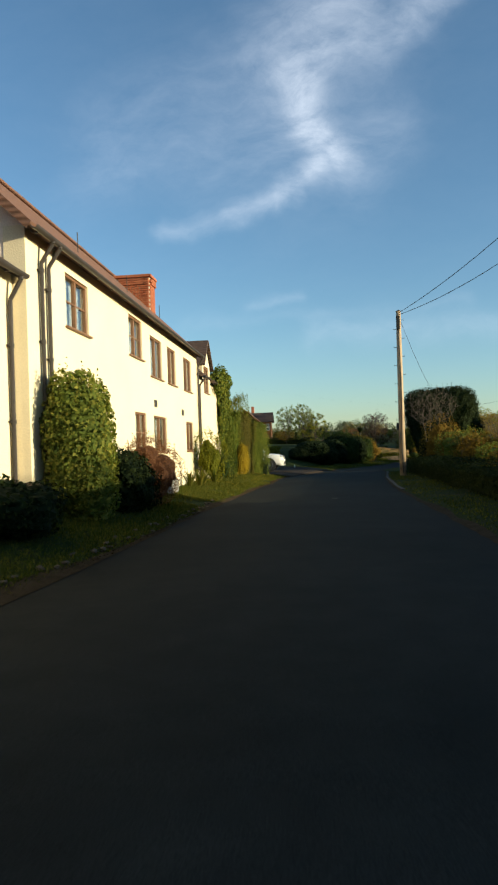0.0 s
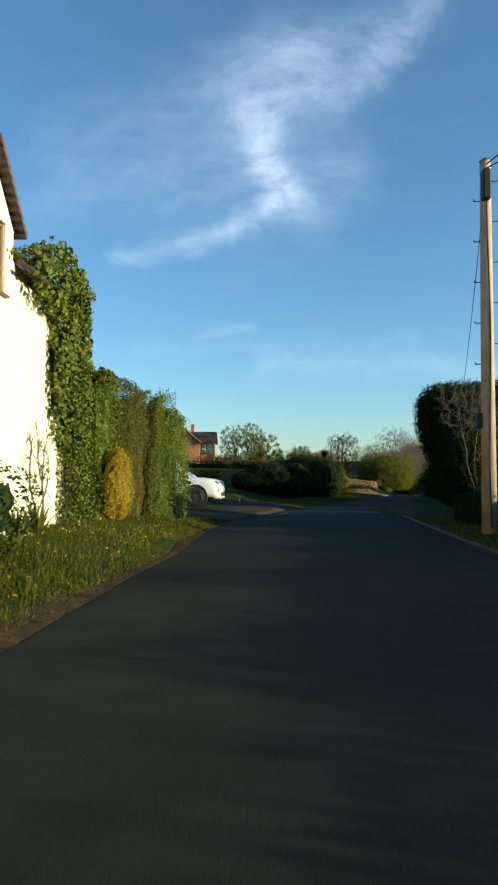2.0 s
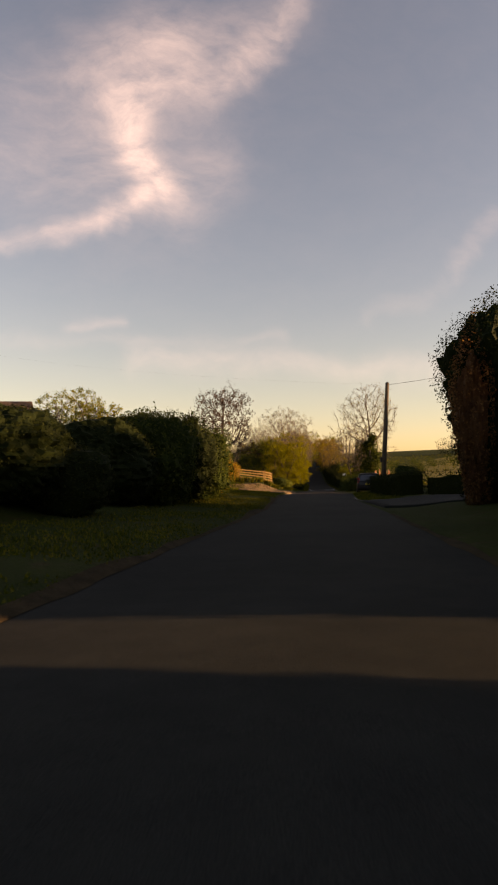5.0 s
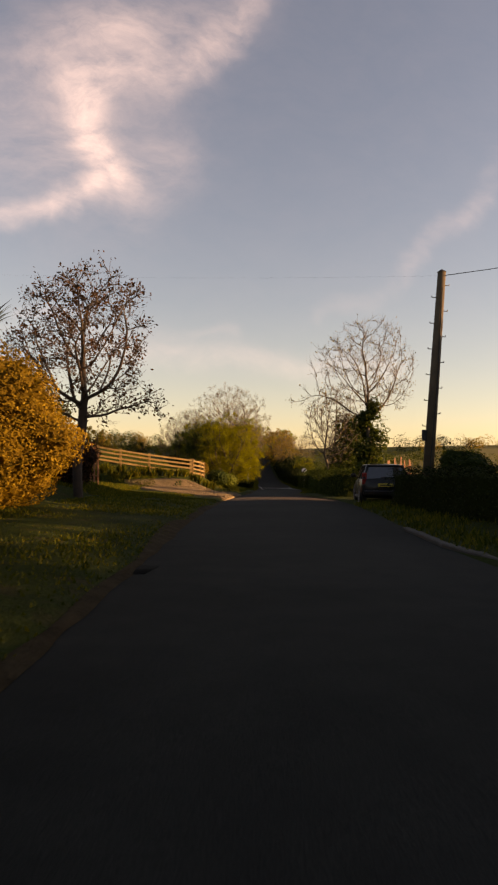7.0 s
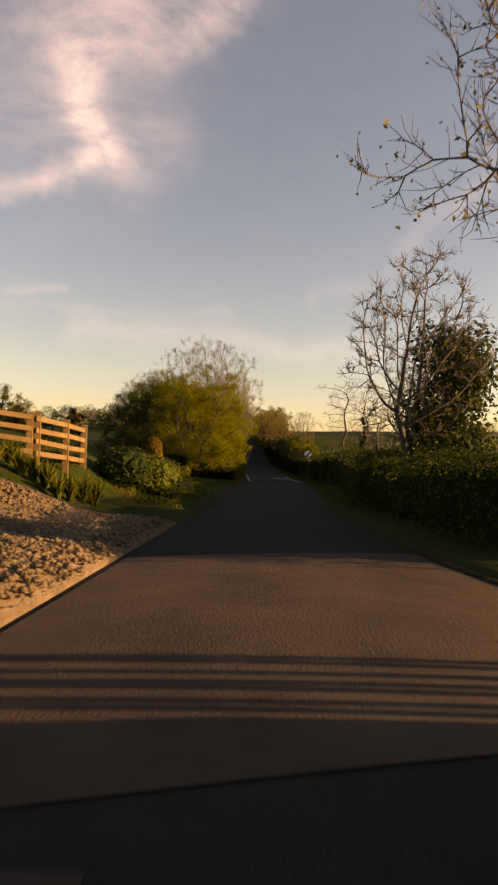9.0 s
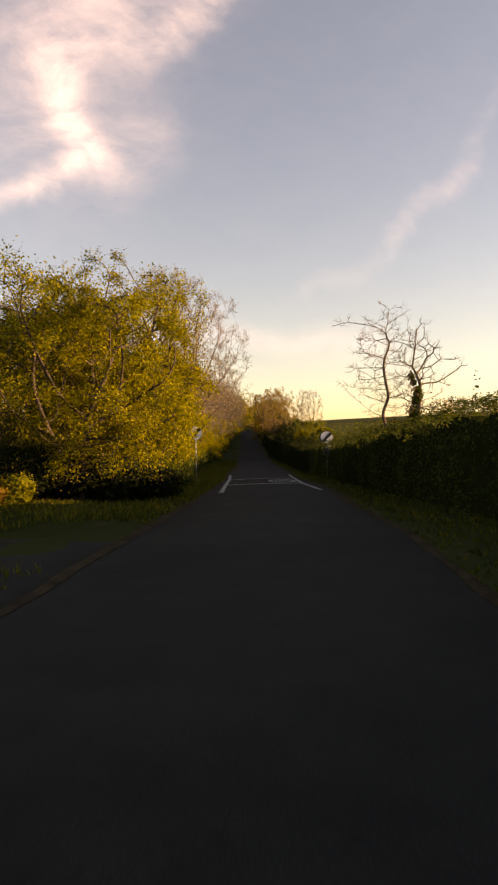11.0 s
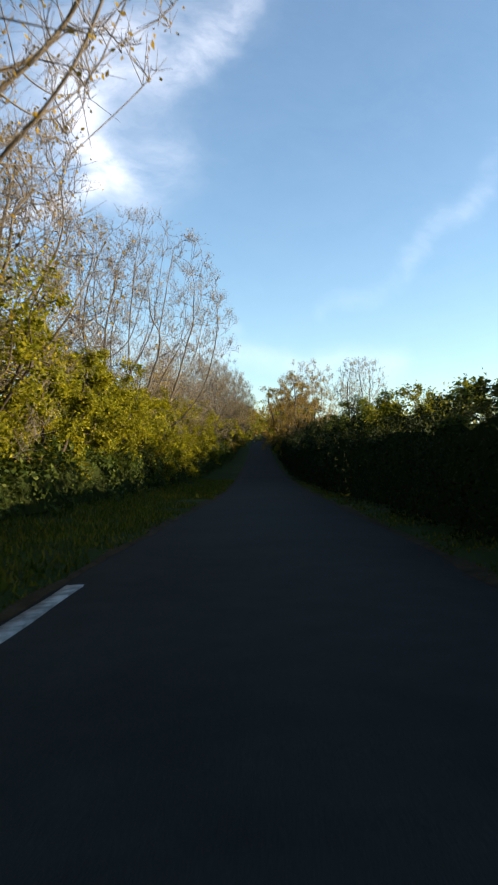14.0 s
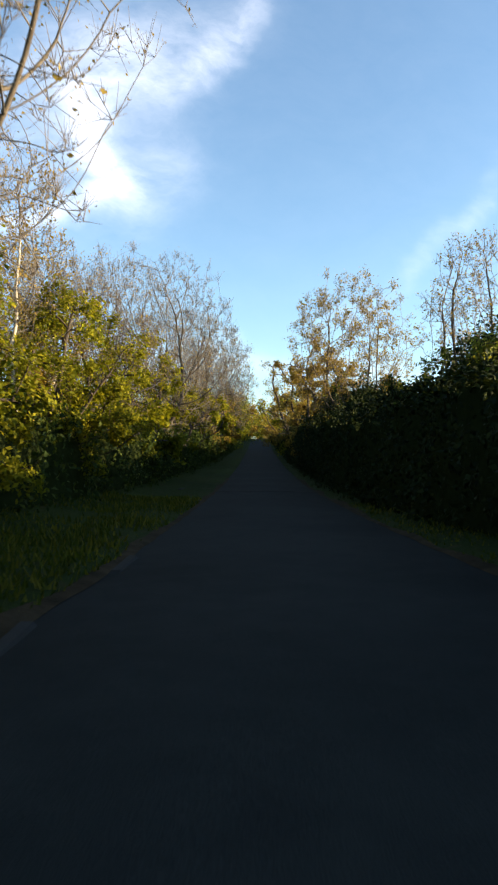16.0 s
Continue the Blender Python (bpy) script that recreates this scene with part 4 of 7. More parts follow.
paint("road_marking", [(24.45, 126.6), (26.1, 133.2), (28.0, 140.5), (29.45, 146.6)], 0.16, "worn white edge line on the asphalt")
paint("road_marking", [(27.75, 126.0), (29.3, 132.3), (31.35, 139.6), (32.7, 144.4)], 0.13, "worn white edge line on the asphalt")
paint("road_marking", [(26.1, 133.15), (29.3, 132.1)], 0.11, "thin white line across the lane")
paint("road_marking", [(27.8, 139.5), (31.2, 138.45)], 0.10, "thin white line across the lane")
paint("road_marking", [(27.75, 132.9), (29.5, 138.9)], 2.2, "faded dark red surfacing patch", "road_red", 0.008)
paint("road_marking", [(-3.3, 35.0), (-1.71, 35.5), (-1.0, 36.0), (-0.41, 36.25), (-0.23, 37.5), (0.05, 40.0), (0.35, 40.5)], 0.04, "thin pale worn joint line at the driveway mouth", "patch_pale")
paint("road_marking", [(0.35, 40.5), (0.95, 41.1), (2.2, 41.2), (3.7, 41.0)], 0.03, "thin pale crack across the lane", "patch_pale")
paint("road_marking", [(-6.0, 47.6), (-3.5, 47.0), (-0.56, 46.0), (1.0, 44.5)], 0.05, "thin pale worn joint line at the driveway mouth", "patch_pale")
RC = Vector((29.31, 135.2))
ring_pts = []
for k in range(41):
    a = 2 * math.pi * k / 40
    p = Vector((0.575 * math.cos(a), 1.72 * math.sin(a)))
    p.rotate(Matrix.Rotation(radians(-14.3), 2))
    ring_pts.append((RC.x + p.x, RC.y + p.y))
roundel = paint("speed_roundel", ring_pts, 0.15, "worn white oval speed roundel painted on the lane")
txt = bpy.data.curves.new("limit", "FONT")
txt.body, txt.size, txt.align_x, txt.align_y = "30", 1.0, "CENTER", "CENTER"
tmp = new("tmp_text", txt)
me = bpy.data.meshes.new_from_object(tmp)
bpy.data.objects.remove(tmp)
me.materials.append(M["road_paint"])
slope = float(lane_z(138) - lane_z(134.4)) / 3.6
num = new("number", me)
num.matrix_basis = Matrix.Translation((RC.x, RC.y, float(lane_z(RC.y)) + 0.05)) @ pose(0, 0, 0, math.degrees(math.atan(slope)), 0, 0) @ pose(0, 0, 0, 0, 0, 180 - 14.3) @ Matrix.Diagonal((0.70, 2.1, 1, 1))
inside(num, roundel)


paint("road_patch", [(12.42, 85.3), (12.9, 85.18)], 0.34, "pale square repair patch in the asphalt", "patch_pale", 0.008)
paint("road_patch", [(7.2, 69.5), (7.7, 69.3)], 0.5, "dark square repair patch in the asphalt", "patch_dark", 0.008)
paint("road_patch", [(0.28, 14.7), (0.44, 14.7)], 0.09, "small pale stud plate in the asphalt", "kerb", 0.01)

paint("road_joint", [(40.0, 190.2), (42.7, 189.3), (45.3, 188.4)], 0.30, "pale worn joint across the lane at a culvert", "patch_pale", 0.012)
for x, y, turn in ((36.42, 172.5, -13), (35.55, 169.2, -10), (39.55, 190.3, -20)):
    b = bmesh.new()
    box(b, (0.14, 1.1, 0.12), (0, 0, 0.0), 0.03, (1, 2, 0))
    edge_stone = tagged(part("edge_stone", b, "patch_pale"), "flat pale stone set in the edge of the lane", "stone", "edge stones")
    edge_stone.matrix_basis = pose(x, y, gz(x, y) - 0.03, 0, 0, turn)

# ---- telegraph poles and lines ----
def telegraph_pole(base, top, label, terminal=True, wood="pole_wood"):
    x, y = base
    ob = thing("telegraph_pole", (x, y, gz(x, y)), label, "telegraph pole", "telegraph poles")
    z0 = gz(x, y)
    b = bmesh.new()
    rod(b, (x, y, z0 - 0.2), top, 0.15, 0.105, 14)
    wpart("pole", b, wood, ob, smooth=True)
    b = bmesh.new()
    rod(b, top, (top[0], top[1], top[2] + 0.07), 0.12, 0.02, 14)
    wpart("cap", b, "iron", ob)
    dx, dy, h = top[0] - x, top[1] - y, top[2] - z0
    for k in range(12):
        s = 0.34 + 0.055 * k
        side = 1 if k % 2 else -1
        p = Vector((x + dx * s, y + dy * s, z0 + h * s))
        b = bmesh.new()
        rod(b, p, p + Vector((side * 0.24, 0, 0)), 0.011, sides=6)
        rod(b, p + Vector((side * 0.24, 0, 0)), p + Vector((side * 0.24, 0, 0.04)), 0.011, sides=6)
        wpart("step_iron", b, "iron", ob)
    if terminal:
        b = bmesh.new()
        box(b, (0.16, 0.2, 0.62), (top[0] - 0.04, top[1] - 0.15, top[2] - 0.55), 0.03)
        wpart("terminal_box", b, "black", ob, "black cable terminal box")
    b = bmesh.new()
    s = 0.3
    box(b, (0.12, 0.12, 0.3), (x + dx * s - 0.17, y + dy * s, z0 + h * s), 0.02)
    wpart("junction_box", b, "black", ob)
    b = bmesh.new()
    q = [Vector((x + dx * s - 0.02 * math.sin(9 * s), y + dy * s - 0.15 + 0.02 * s, z0 + h * s)) for s in np.linspace(0.02, 0.93, 14)]
    for a, c in zip(q, q[1:]):
        rod(b, a, c, 0.016, sides=6)
    wpart("riser_cable", b, "cable", ob)
    return ob


telegraph_pole((3.79, 28.45), (3.82, 28.45, 7.5), "tall weathered wooden telegraph pole with step irons")
# this pole stands in shade, which its darker wood colour carries
telegraph_pole((15.9, 79.1), (16.15, 78.7, 5.5), "leaning dark wooden telegraph pole beside a hedge", False, "pole_shaded")


def line(a, c, sag, r, label):
    a, c = Vector(a), Vector(c)
    b = bmesh.new()
    n = 18
    q = [a.lerp(c, k / n) - Vector((0, 0, 4 * sag * (k / n) * (1 - k / n))) for k in range(n + 1)]
    for p0, p1 in zip(q, q[1:]):
        rod(b, p0, p1, r, sides=5, caps=False)
    tagged(part("overhead_wire", b, "cable"), label, "wire", "overhead wires")


line((3.8, 28.4, 7.4), (10.0, 14.0, 11.5), 0.6, 0.014, "black overhead wire sagging from the pole")
line((3.8, 28.4, 7.32), (10.0, 18.0, 10.0), 0.6, 0.014, "black overhead wire sagging from the pole")
line((3.85, 28.5, 7.25), (8.2, 45.0, 4.8), 0.3, 0.010, "thin wire dropping from the pole to the trees")
line((16.15, 78.7, 5.4), (33.0, 70.0, 9.0), 0.5, 0.010, "thin overhead wire sagging from the pole")
line((16.15, 78.7, 5.4), (-20.0, 112.0, 14.0), 0.8, 0.001, "thin overhead wire crossing above the lane")

# ---- road signs ----
def limit_sign(x, y, z0, zc, r, turn, label, backing=False, post=0.0):
    ob = thing("road_sign", pose(x, y, z0, 0, 0, turn), label, "road sign", "end of limit signs")
    h = zc - z0
    b = bmesh.new()
    rod(b, (post, 0.03, -0.1), (post, 0.03, h + r * 0.7), 0.032, sides=12)
    part("post", b, "galv", ob, "galvanised steel post", smooth=True)
    b = bmesh.new()
    bmesh.ops.create_cone(b, cap_ends=True, segments=48, radius1=r, radius2=r, depth=0.014, matrix=pose(0, -0.02, h, 90, 0, 0))
    part("disc", b, "sign_white", ob)
    b = bmesh.new()
    w = 0.145 * r / 0.3
    half = math.sqrt(r * r - (w / 2) ** 2) * 0.985
    box(b, (2 * half, 0.004, w), (0, -0.031, h), 0, (0, -45, 0))
    part("diagonal_band", b, "sign_black", ob)
    if backing:
        b = bmesh.new()
        bmesh.ops.create_cone(b, cap_ends=True, segments=48, radius1=r * 1.06, radius2=r * 1.06, depth=0.02, matrix=pose(-0.04, 0.03, h + 0.02, 90, 0, 0))
        part("backing_disc", b, "sign_black", ob)
        b = bmesh.new()
        box(b, (0.62, 0.03, 0.52), (0.14, 0.08, h - 0.62), 0.03)
        part("lower_plate", b, "sign_back", ob, "grey-blue back of a lower plate")
        b = bmesh.new()
        box(b, (0.16, 0.012, 0.2), (0.16, 0.058, h - 0.5), 0.004)
        part("sticker", b, "sign_white", ob)
        b = bmesh.new()
        rod(b, (0.38, 0.12, -0.1), (0.38, 0.12, h - 0.2), 0.03, sides=12)
        part("post", b, "galv", ob, smooth=True)
    return ob


limit_sign(25.57, 137.2, gz(25.57, 137.2), 0.30, 0.32, -10, "round white sign with black diagonal band on a verge")
limit_sign(31.75, 135.5, gz(31.75, 135.5), -0.08, 0.30, -13, "round white sign with black diagonal band against a hedge", True)

# ---- timber fences and gate ----
def post_rail(points, height, rails, label, mat="timber"):
    ob = thing("fence", (*points[0][:2], gz(*points[0][:2])), label, "fence")
    tops = []
    for x, y, zt in points:
        b = bmesh.new()
        z = gz(x, y)
        box(b, (0.12, 0.09, zt - z + 0.25), (x, y, (zt + z - 0.25) / 2 + 0.04), 0.01, (0, 0, rng.uniform(-4, 4)))
        wpart("post", b, mat, ob)
        tops.append(Vector((x, y, zt)))
    for p, q in zip(tops, tops[1:]):
        for k in range(rails):
            drop = 0.06 + k * height / rails
            a, c = p - Vector((0, 0.06, drop + rng.uniform(-0.015, 0.015))), q - Vector((0, 0.06, drop + rng.uniform(-0.015, 0.015)))
            b = bmesh.new()
            way = c - a
            box(b, (way.length + 0.06, 0.035, 0.085), (0, 0, 0), 0.006)
            bmesh.ops.transform(b, matrix=Matrix.Translation((a + c) / 2) @ way.to_track_quat("X", "Z").to_matrix().to_4x4(), verts=b.verts)
            wpart("rail", b, mat, ob)
    return ob


post_rail([(7.75, 94.2, 1.2), (8.78, 94.4, 1.06), (10.13, 94.7, 0.88), (12.2, 95.3, 0.64)], 0.74, 4, "weathered timber post and rail fence above a grass bank")
post_rail([(12.32, 95.35, 0.64), (12.78, 95.9, 0.56), (13.1, 96.7, 0.5)], 0.78, 4, "short return of timber post and rail fence")


def picket_run(p, q, n, height, label, name="picket_fence", mat="timber_red", lean=4):
    ob = thing(name, (*p, gz(*p)), label, "fence")
    ang = math.degrees(math.atan2(q[1] - p[1], q[0] - p[0]))
    for k in range(n):
        s = k / (n - 1)
        x, y = p[0] + (q[0] - p[0]) * s, p[1] + (q[1] - p[1]) * s
        h = height * rng.uniform(0.9, 1.08)
        b = bmesh.new()
        box(b, (0.085, 0.02, h), (0, 0, h / 2), 0.004)
        wpart("picket", b, mat, ob).matrix_basis = pose(x, y, gz(x, y), 0, rng.uniform(-lean, lean), ang)
    for z in (0.3, 0.8):
        b = bmesh.new()
        a, c = Vector((*p, gz(*p) + z * height)), Vector((*q, gz(*q) + z * height))
        rod(b, a, c, 0.03, sides=4)
        wpart("rail", b, mat, ob)
    return ob


picket_run((17.6, 84.9), (18.9, 85.6), 9, 1.35, "leaning red-brown wooden picket gate beside a parked car", "garden_gate")
picket_run((5.5, 93.5), (7.62, 94.1), 17, 1.2, "red-brown boarded fence panel at the end of rails", "garden_fence", lean=1)
picket_run((4.4, 83.6), (7.6, 86.6), 26, 1.25, "dark red-brown close-boarded garden fence", "garden_fence", lean=1)

# ---- cars ----
def loft(sections, closed=True):
    """A skin over rings of as many corners each."""
    b = bmesh.new()
    rings = [[b.verts.new(c) for c in ring] for ring in sections]
    n = len(rings[0])
    for r0, r1 in zip(rings, rings[1:]):
        for k in range(n if closed else n - 1):
            b.faces.new((r0[k], r1[k], r1[(k + 1) % n], r0[(k + 1) % n]))
    b.faces.new(rings[0])
    b.faces.new(rings[-1][::-1])
    bmesh.ops.recalc_face_normals(b, faces=b.faces[:])
    return b


def hull(x, half, low, belt, tuck=0.05, crown=0.03):
    """One ring across a car's body at x: half width, sill height, shoulder height."""
    h = belt - low
    side = [(half - tuck, low), (half, low + 0.25 * h), (half, low + 0.6 * h), (half - 0.03, low + 0.86 * h), (half - 0.12, belt), (half * 0.45, belt + crown)]
    pts = [(x, y, z) for y, z in side]
    return pts + [(x, -y, z) for y, z in side[::-1]]


def car(at, label, mat, length, width, height, body, cabin, wheels, r, glass_tint, style):
    """A car that faces +x, from rings along its body and cabin."""
    ob = thing("car", at, label, "car")
    bm = loft([hull(*s) for s in body])
    part("body", bm, mat, ob, smooth=True)
    # cabin: glass all round with roof and pillars in body colour
    (x0, x1, x2, x3, zb, zt, wb, wt) = cabin
    gl = loft([[(x0, wb, zb), (x0, -wb, zb), (x1, -wt, zt), (x1, wt, zt)], [(x3, wb, zb), (x3, -wb, zb), (x2, -wt, zt), (x2, wt, zt)]])
    part("glasshouse", gl, "car_glass", ob, "dark tinted car windows")
    rf = bmesh.new()
    bmesh.ops.create_grid(rf, x_segments=8, y_segments=6, size=0.5)
    for vert in rf.verts:
        fx, fy = vert.co.x * 2, vert.co.y * 2
        vert.co = Vector(((x1 + x2) / 2 + fx * (x2 - x1) / 2 * 1.04, fy * (wt + 0.015), zt + 0.055 * (1 - fx * fx) * (1 - 0.5 * fy * fy) + 0.012))
    geom = bmesh.ops.extrude_face_region(rf, geom=rf.faces[:])
    bmesh.ops.translate(rf, vec=(0, 0, -0.05), verts=[e for e in geom["geom"] if isinstance(e, bmesh.types.BMVert)])
    bmesh.ops.recalc_face_normals(rf, faces=rf.faces[:])
    part("roof", rf, mat, ob, smooth=True)
    for s in (1, -1):
        for xa, xb, thick in ((x0, x1, 0.09), (x3, x2, 0.06)):
            p = bmesh.new()
            rod(p, (xa, s * (wb - 0.01), zb - 0.02), (xb, s * (wt - 0.01), zt + 0.01), thick * 0.7, thick * 0.6, 6)
            part("pillar", p, mat, ob)
        for f in style["posts"]:
            p = bmesh.new()
            xa, xb = x0 + (x3 - x0) * f, x1 + (x2 - x1) * f
            rod(p, (xa, s * (wb + 0.002), zb - 0.02), (xb, s * (wt + 0.002), zt), 0.045, 0.035, 6)
            part("pillar", p, "black", ob)
        m = bmesh.new()
        box(m, (0.15, 0.2, 0.15), (style["mirror"], s * (width / 2 + 0.09), zb + 0.08), 0.04)
        rod(m, (style["mirror"], s * (width / 2 - 0.06), zb), (style["mirror"], s * (width / 2 + 0.05), zb + 0.05), 0.025, sides=6)
        part("wing_mirror", m, mat, ob)
        for hx in style["handles"]:
            hb = bmesh.new()
            box(hb, (0.2, 0.03, 0.035), (hx, s * (width / 2 - 0.01), zb - 0.16), 0.01)
            part("door_handle", hb, mat, ob)
        for sx in style["seams"]:
            sb = bmesh.new()
            box(sb, (0.012, 0.012, zb - 0.5), (sx, s * (width / 2 - 0.003), (zb + 0.42) / 2))
            part("door_seam", sb, "black", ob)
        sk = bmesh.new()
        box(sk, (wheels[1] - wheels[0] - 2 * r - 0.06, 0.06, 0.1), ((wheels[0] + wheels[1]) / 2, s * (width / 2 - 0.02), style["sill"]), 0.02)
        part("side_skirt", sk, style["skirt"], ob)
    for wx in wheels:
        for s in (1, -1):
            ar = bmesh.new()
            bmesh.ops.create_cone(ar, cap_ends=True, segments=28, radius1=r + 0.075, radius2=r + 0.075, depth=0.235, matrix=pose(wx, s * (width / 2 - 0.105), r + 0.03, 90, 0, 0))
            part("wheel_arch", ar, "black", ob, "dark wheel arch")
            ty = bmesh.new()
            y0 = s * (width / 2 - 0.1)
            rings = []
            for dy, rr_ in ((-0.115, r - 0.06), (-0.115, r - 0.02), (-0.085, r), (0.085, r), (0.118, r - 0.02), (0.125, r - 0.07), (0.12, r * 0.68)):
                rings.append([(wx + rr_ * math.cos(a), y0 + s * dy, r + rr_ * math.sin(a)) for a in np.linspace(0, 2 * math.pi, 29)[:-1]])
            tyre = part("wheel", loft(rings), "rubber", ob, "black road tyre", smooth=True)
            rim = bmesh.new()
            bmesh.ops.create_cone(rim, cap_ends=True, segments=28, radius1=r * 0.66, radius2=r * 0.66, depth=0.02, matrix=pose(wx, y0 + s * 0.08, r, 90, 0, 0))
            part("rim_well", rim, "black", tyre)
            rim = bmesh.new()
            bmesh.ops.create_cone(rim, cap_ends=True, segments=16, radius1=r * 0.16, radius2=r * 0.14, depth=0.05, matrix=pose(wx, y0 + s * 0.105, r, 90, 0, 0))
            for k in range(style["spokes"]):
                a = 2 * math.pi * k / style["spokes"]
                rod(rim, (wx + 0.1 * r * math.cos(a), y0 + s * 0.11, r + 0.1 * r * math.sin(a)), (wx + 0.66 * r * math.cos(a), y0 + s * 0.1, r + 0.66 * r * math.sin(a)), 0.022, 0.02, 6)
            part("spokes", rim, "alloy", tyre, "grey alloy wheel spokes", smooth=False)
            hoop = bmesh.new()
            rr_ = r * 0.67
            pts_ = [(wx + rr_ * math.cos(a), y0 + s * 0.118, r + rr_ * math.sin(a)) for a in np.linspace(0, 2 * math.pi, 25)]
            for p0, p1 in zip(pts_, pts_[1:]):
                rod(hoop, p0, p1, 0.016, sides=5, caps=False)
            part("rim", hoop, "alloy", tyre)
    for name, size, where, mt, lb in style["details"]:
        b = bmesh.new()
        box(b, size, where, min(size) * 0.25)
        part(name, b, mt, ob, lb)
    return ob


M["car_glass"] = two_tone("tinted_car_glass", (0.012, 0.016, 0.02), (0.02, 0.024, 0.03), 1.0, 40.0, 0.05, 0.0, spec=0.8, coat=1.0)

SUV_BODY = [(-2.22, 0.74, 0.55, 1.0), (-2.16, 0.86, 0.42, 1.06), (-1.9, 0.93, 0.36, 1.10), (-0.9, 0.95, 0.34, 1.10), (0.7, 0.95, 0.34, 1.08), (1.05, 0.94, 0.35, 1.07), (1.6, 0.93, 0.38, 1.04), (1.95, 0.90, 0.36, 0.99), (2.12, 0.84, 0.33, 0.93), (2.22, 0.72, 0.38, 0.84)]
suv_style = dict(posts=(0.36, 0.66), mirror=0.66, handles=(-0.85, 0.15), seams=(-1.05, -0.1, 0.85), sill=0.36, skirt="car_white", spokes=10, details=[
    ("headlamp", (0.34, 0.3, 0.19), (2.0, -0.66, 0.87), "lens", "large clear wraparound headlamp"), ("headlamp", (0.34, 0.3, 0.19), (2.0, 0.66, 0.87), "lens", "large clear wraparound headlamp"),
    ("grille", (0.06, 0.92, 0.17), (2.19, 0, 0.86), "black", "black mesh radiator grille"), ("grille_bar", (0.03, 0.86, 0.03), (2.225, 0, 0.88), "alloy", ""), ("grille_bar", (0.03, 0.86, 0.03), (2.225, 0, 0.82), "alloy", ""),
    ("bumper", (0.22, 1.66, 0.2), (2.12, 0, 0.63), "car_white", ""), ("lip", (0.26, 1.6, 0.07), (2.12, 0, 0.34), "car_white", ""), ("intake", (0.05, 1.0, 0.13), (2.225, 0, 0.46), "black", "dark lower air intake"),
    ("fog_lamp", (0.05, 0.16, 0.12), (2.2, -0.68, 0.63), "black", ""), ("fog_lamp", (0.05, 0.16, 0.12), (2.2, 0.68, 0.63), "black", ""),
    ("number_plate", (0.02, 0.52, 0.11), (2.24, 0, 0.64), "white", "blank white number plate"), ("plate_bar", (0.006, 0.38, 0.05), (2.253, 0, 0.64), "black", ""),
    ("side_vent", (0.3, 0.02, 0.1), (1.02, -0.945, 0.9), "black", "dark side vent"), ("side_vent", (0.3, 0.02, 0.1), (1.02, 0.945, 0.9), "black", "dark side vent"),
    ("rubbing_strip", (1.7, 0.03, 0.09), (-0.1, -0.95, 0.55), "car_white", ""), ("rubbing_strip", (1.7, 0.03, 0.09), (-0.1, 0.95, 0.55), "car_white", "")])
car(pose(-4.42, 40.35, gz(-4.4, 40.35) + 0.12, 0, 0, -2), "white sport utility car parked on a driveway behind a hedge", "car_white", 4.45, 1.9, 1.74,
    SUV_BODY, (-2.08, -1.75, 0.3, 1.12, 1.08, 1.66, 0.86, 0.66), (-1.35, 1.33), 0.365, None, suv_style)

HATCH_BODY = [(-1.86, 0.70, 0.42, 0.90), (-1.80, 0.80, 0.30, 0.94), (-1.5, 0.83, 0.24, 0.96), (-0.6, 0.84, 0.22, 0.95), (0.6, 0.84, 0.22, 0.93), (1.2, 0.82, 0.24, 0.90), (1.7, 0.78, 0.26, 0.78), (1.86, 0.62, 0.32, 0.66)]
hatch_style = dict(posts=(0.3, 0.62), mirror=0.62, handles=(-0.75, 0.2), seams=(-0.7, 0.1, 0.9), sill=0.25, skirt="black", spokes=7, details=[
    ("tail_lamp", (0.14, 0.16, 0.42), (-1.78, -0.72, 0.94), "red_lens", "red upright tail lamp"), ("tail_lamp", (0.14, 0.16, 0.42), (-1.78, 0.72, 0.94), "red_lens", "red upright tail lamp"),
    ("bumper", (0.18, 1.5, 0.2), (-1.84, 0, 0.44), "car_dark", ""), ("number_plate", (0.02, 0.52, 0.11), (-1.885, 0, 0.72), "plate_yellow", "blank yellow number plate"),
    ("plate_bar", (0.006, 0.38, 0.05), (-1.898, 0, 0.72), "black", ""), ("wiper", (0.03, 0.5, 0.02), (-1.83, -0.1, 0.99), "black", ""),
    ("headlamp", (0.2, 0.28, 0.14), (1.68, -0.52, 0.68), "lens", ""), ("headlamp", (0.2, 0.28, 0.14), (1.68, 0.52, 0.68), "lens", "")])
car(pose(16.7, 83.6, float(lane_z(83.6)) + 0.005, 0, 0, 90 - 19) @ Matrix.Scale(0.89, 4), "small black hatchback parked in a gateway", "car_dark", 3.75, 1.68, 1.45,
    HATCH_BODY, (-1.83, -1.62, 0.2, 1.0, 0.94, 1.40, 0.76, 0.60), (-1.18, 1.2), 0.295, None, hatch_style)

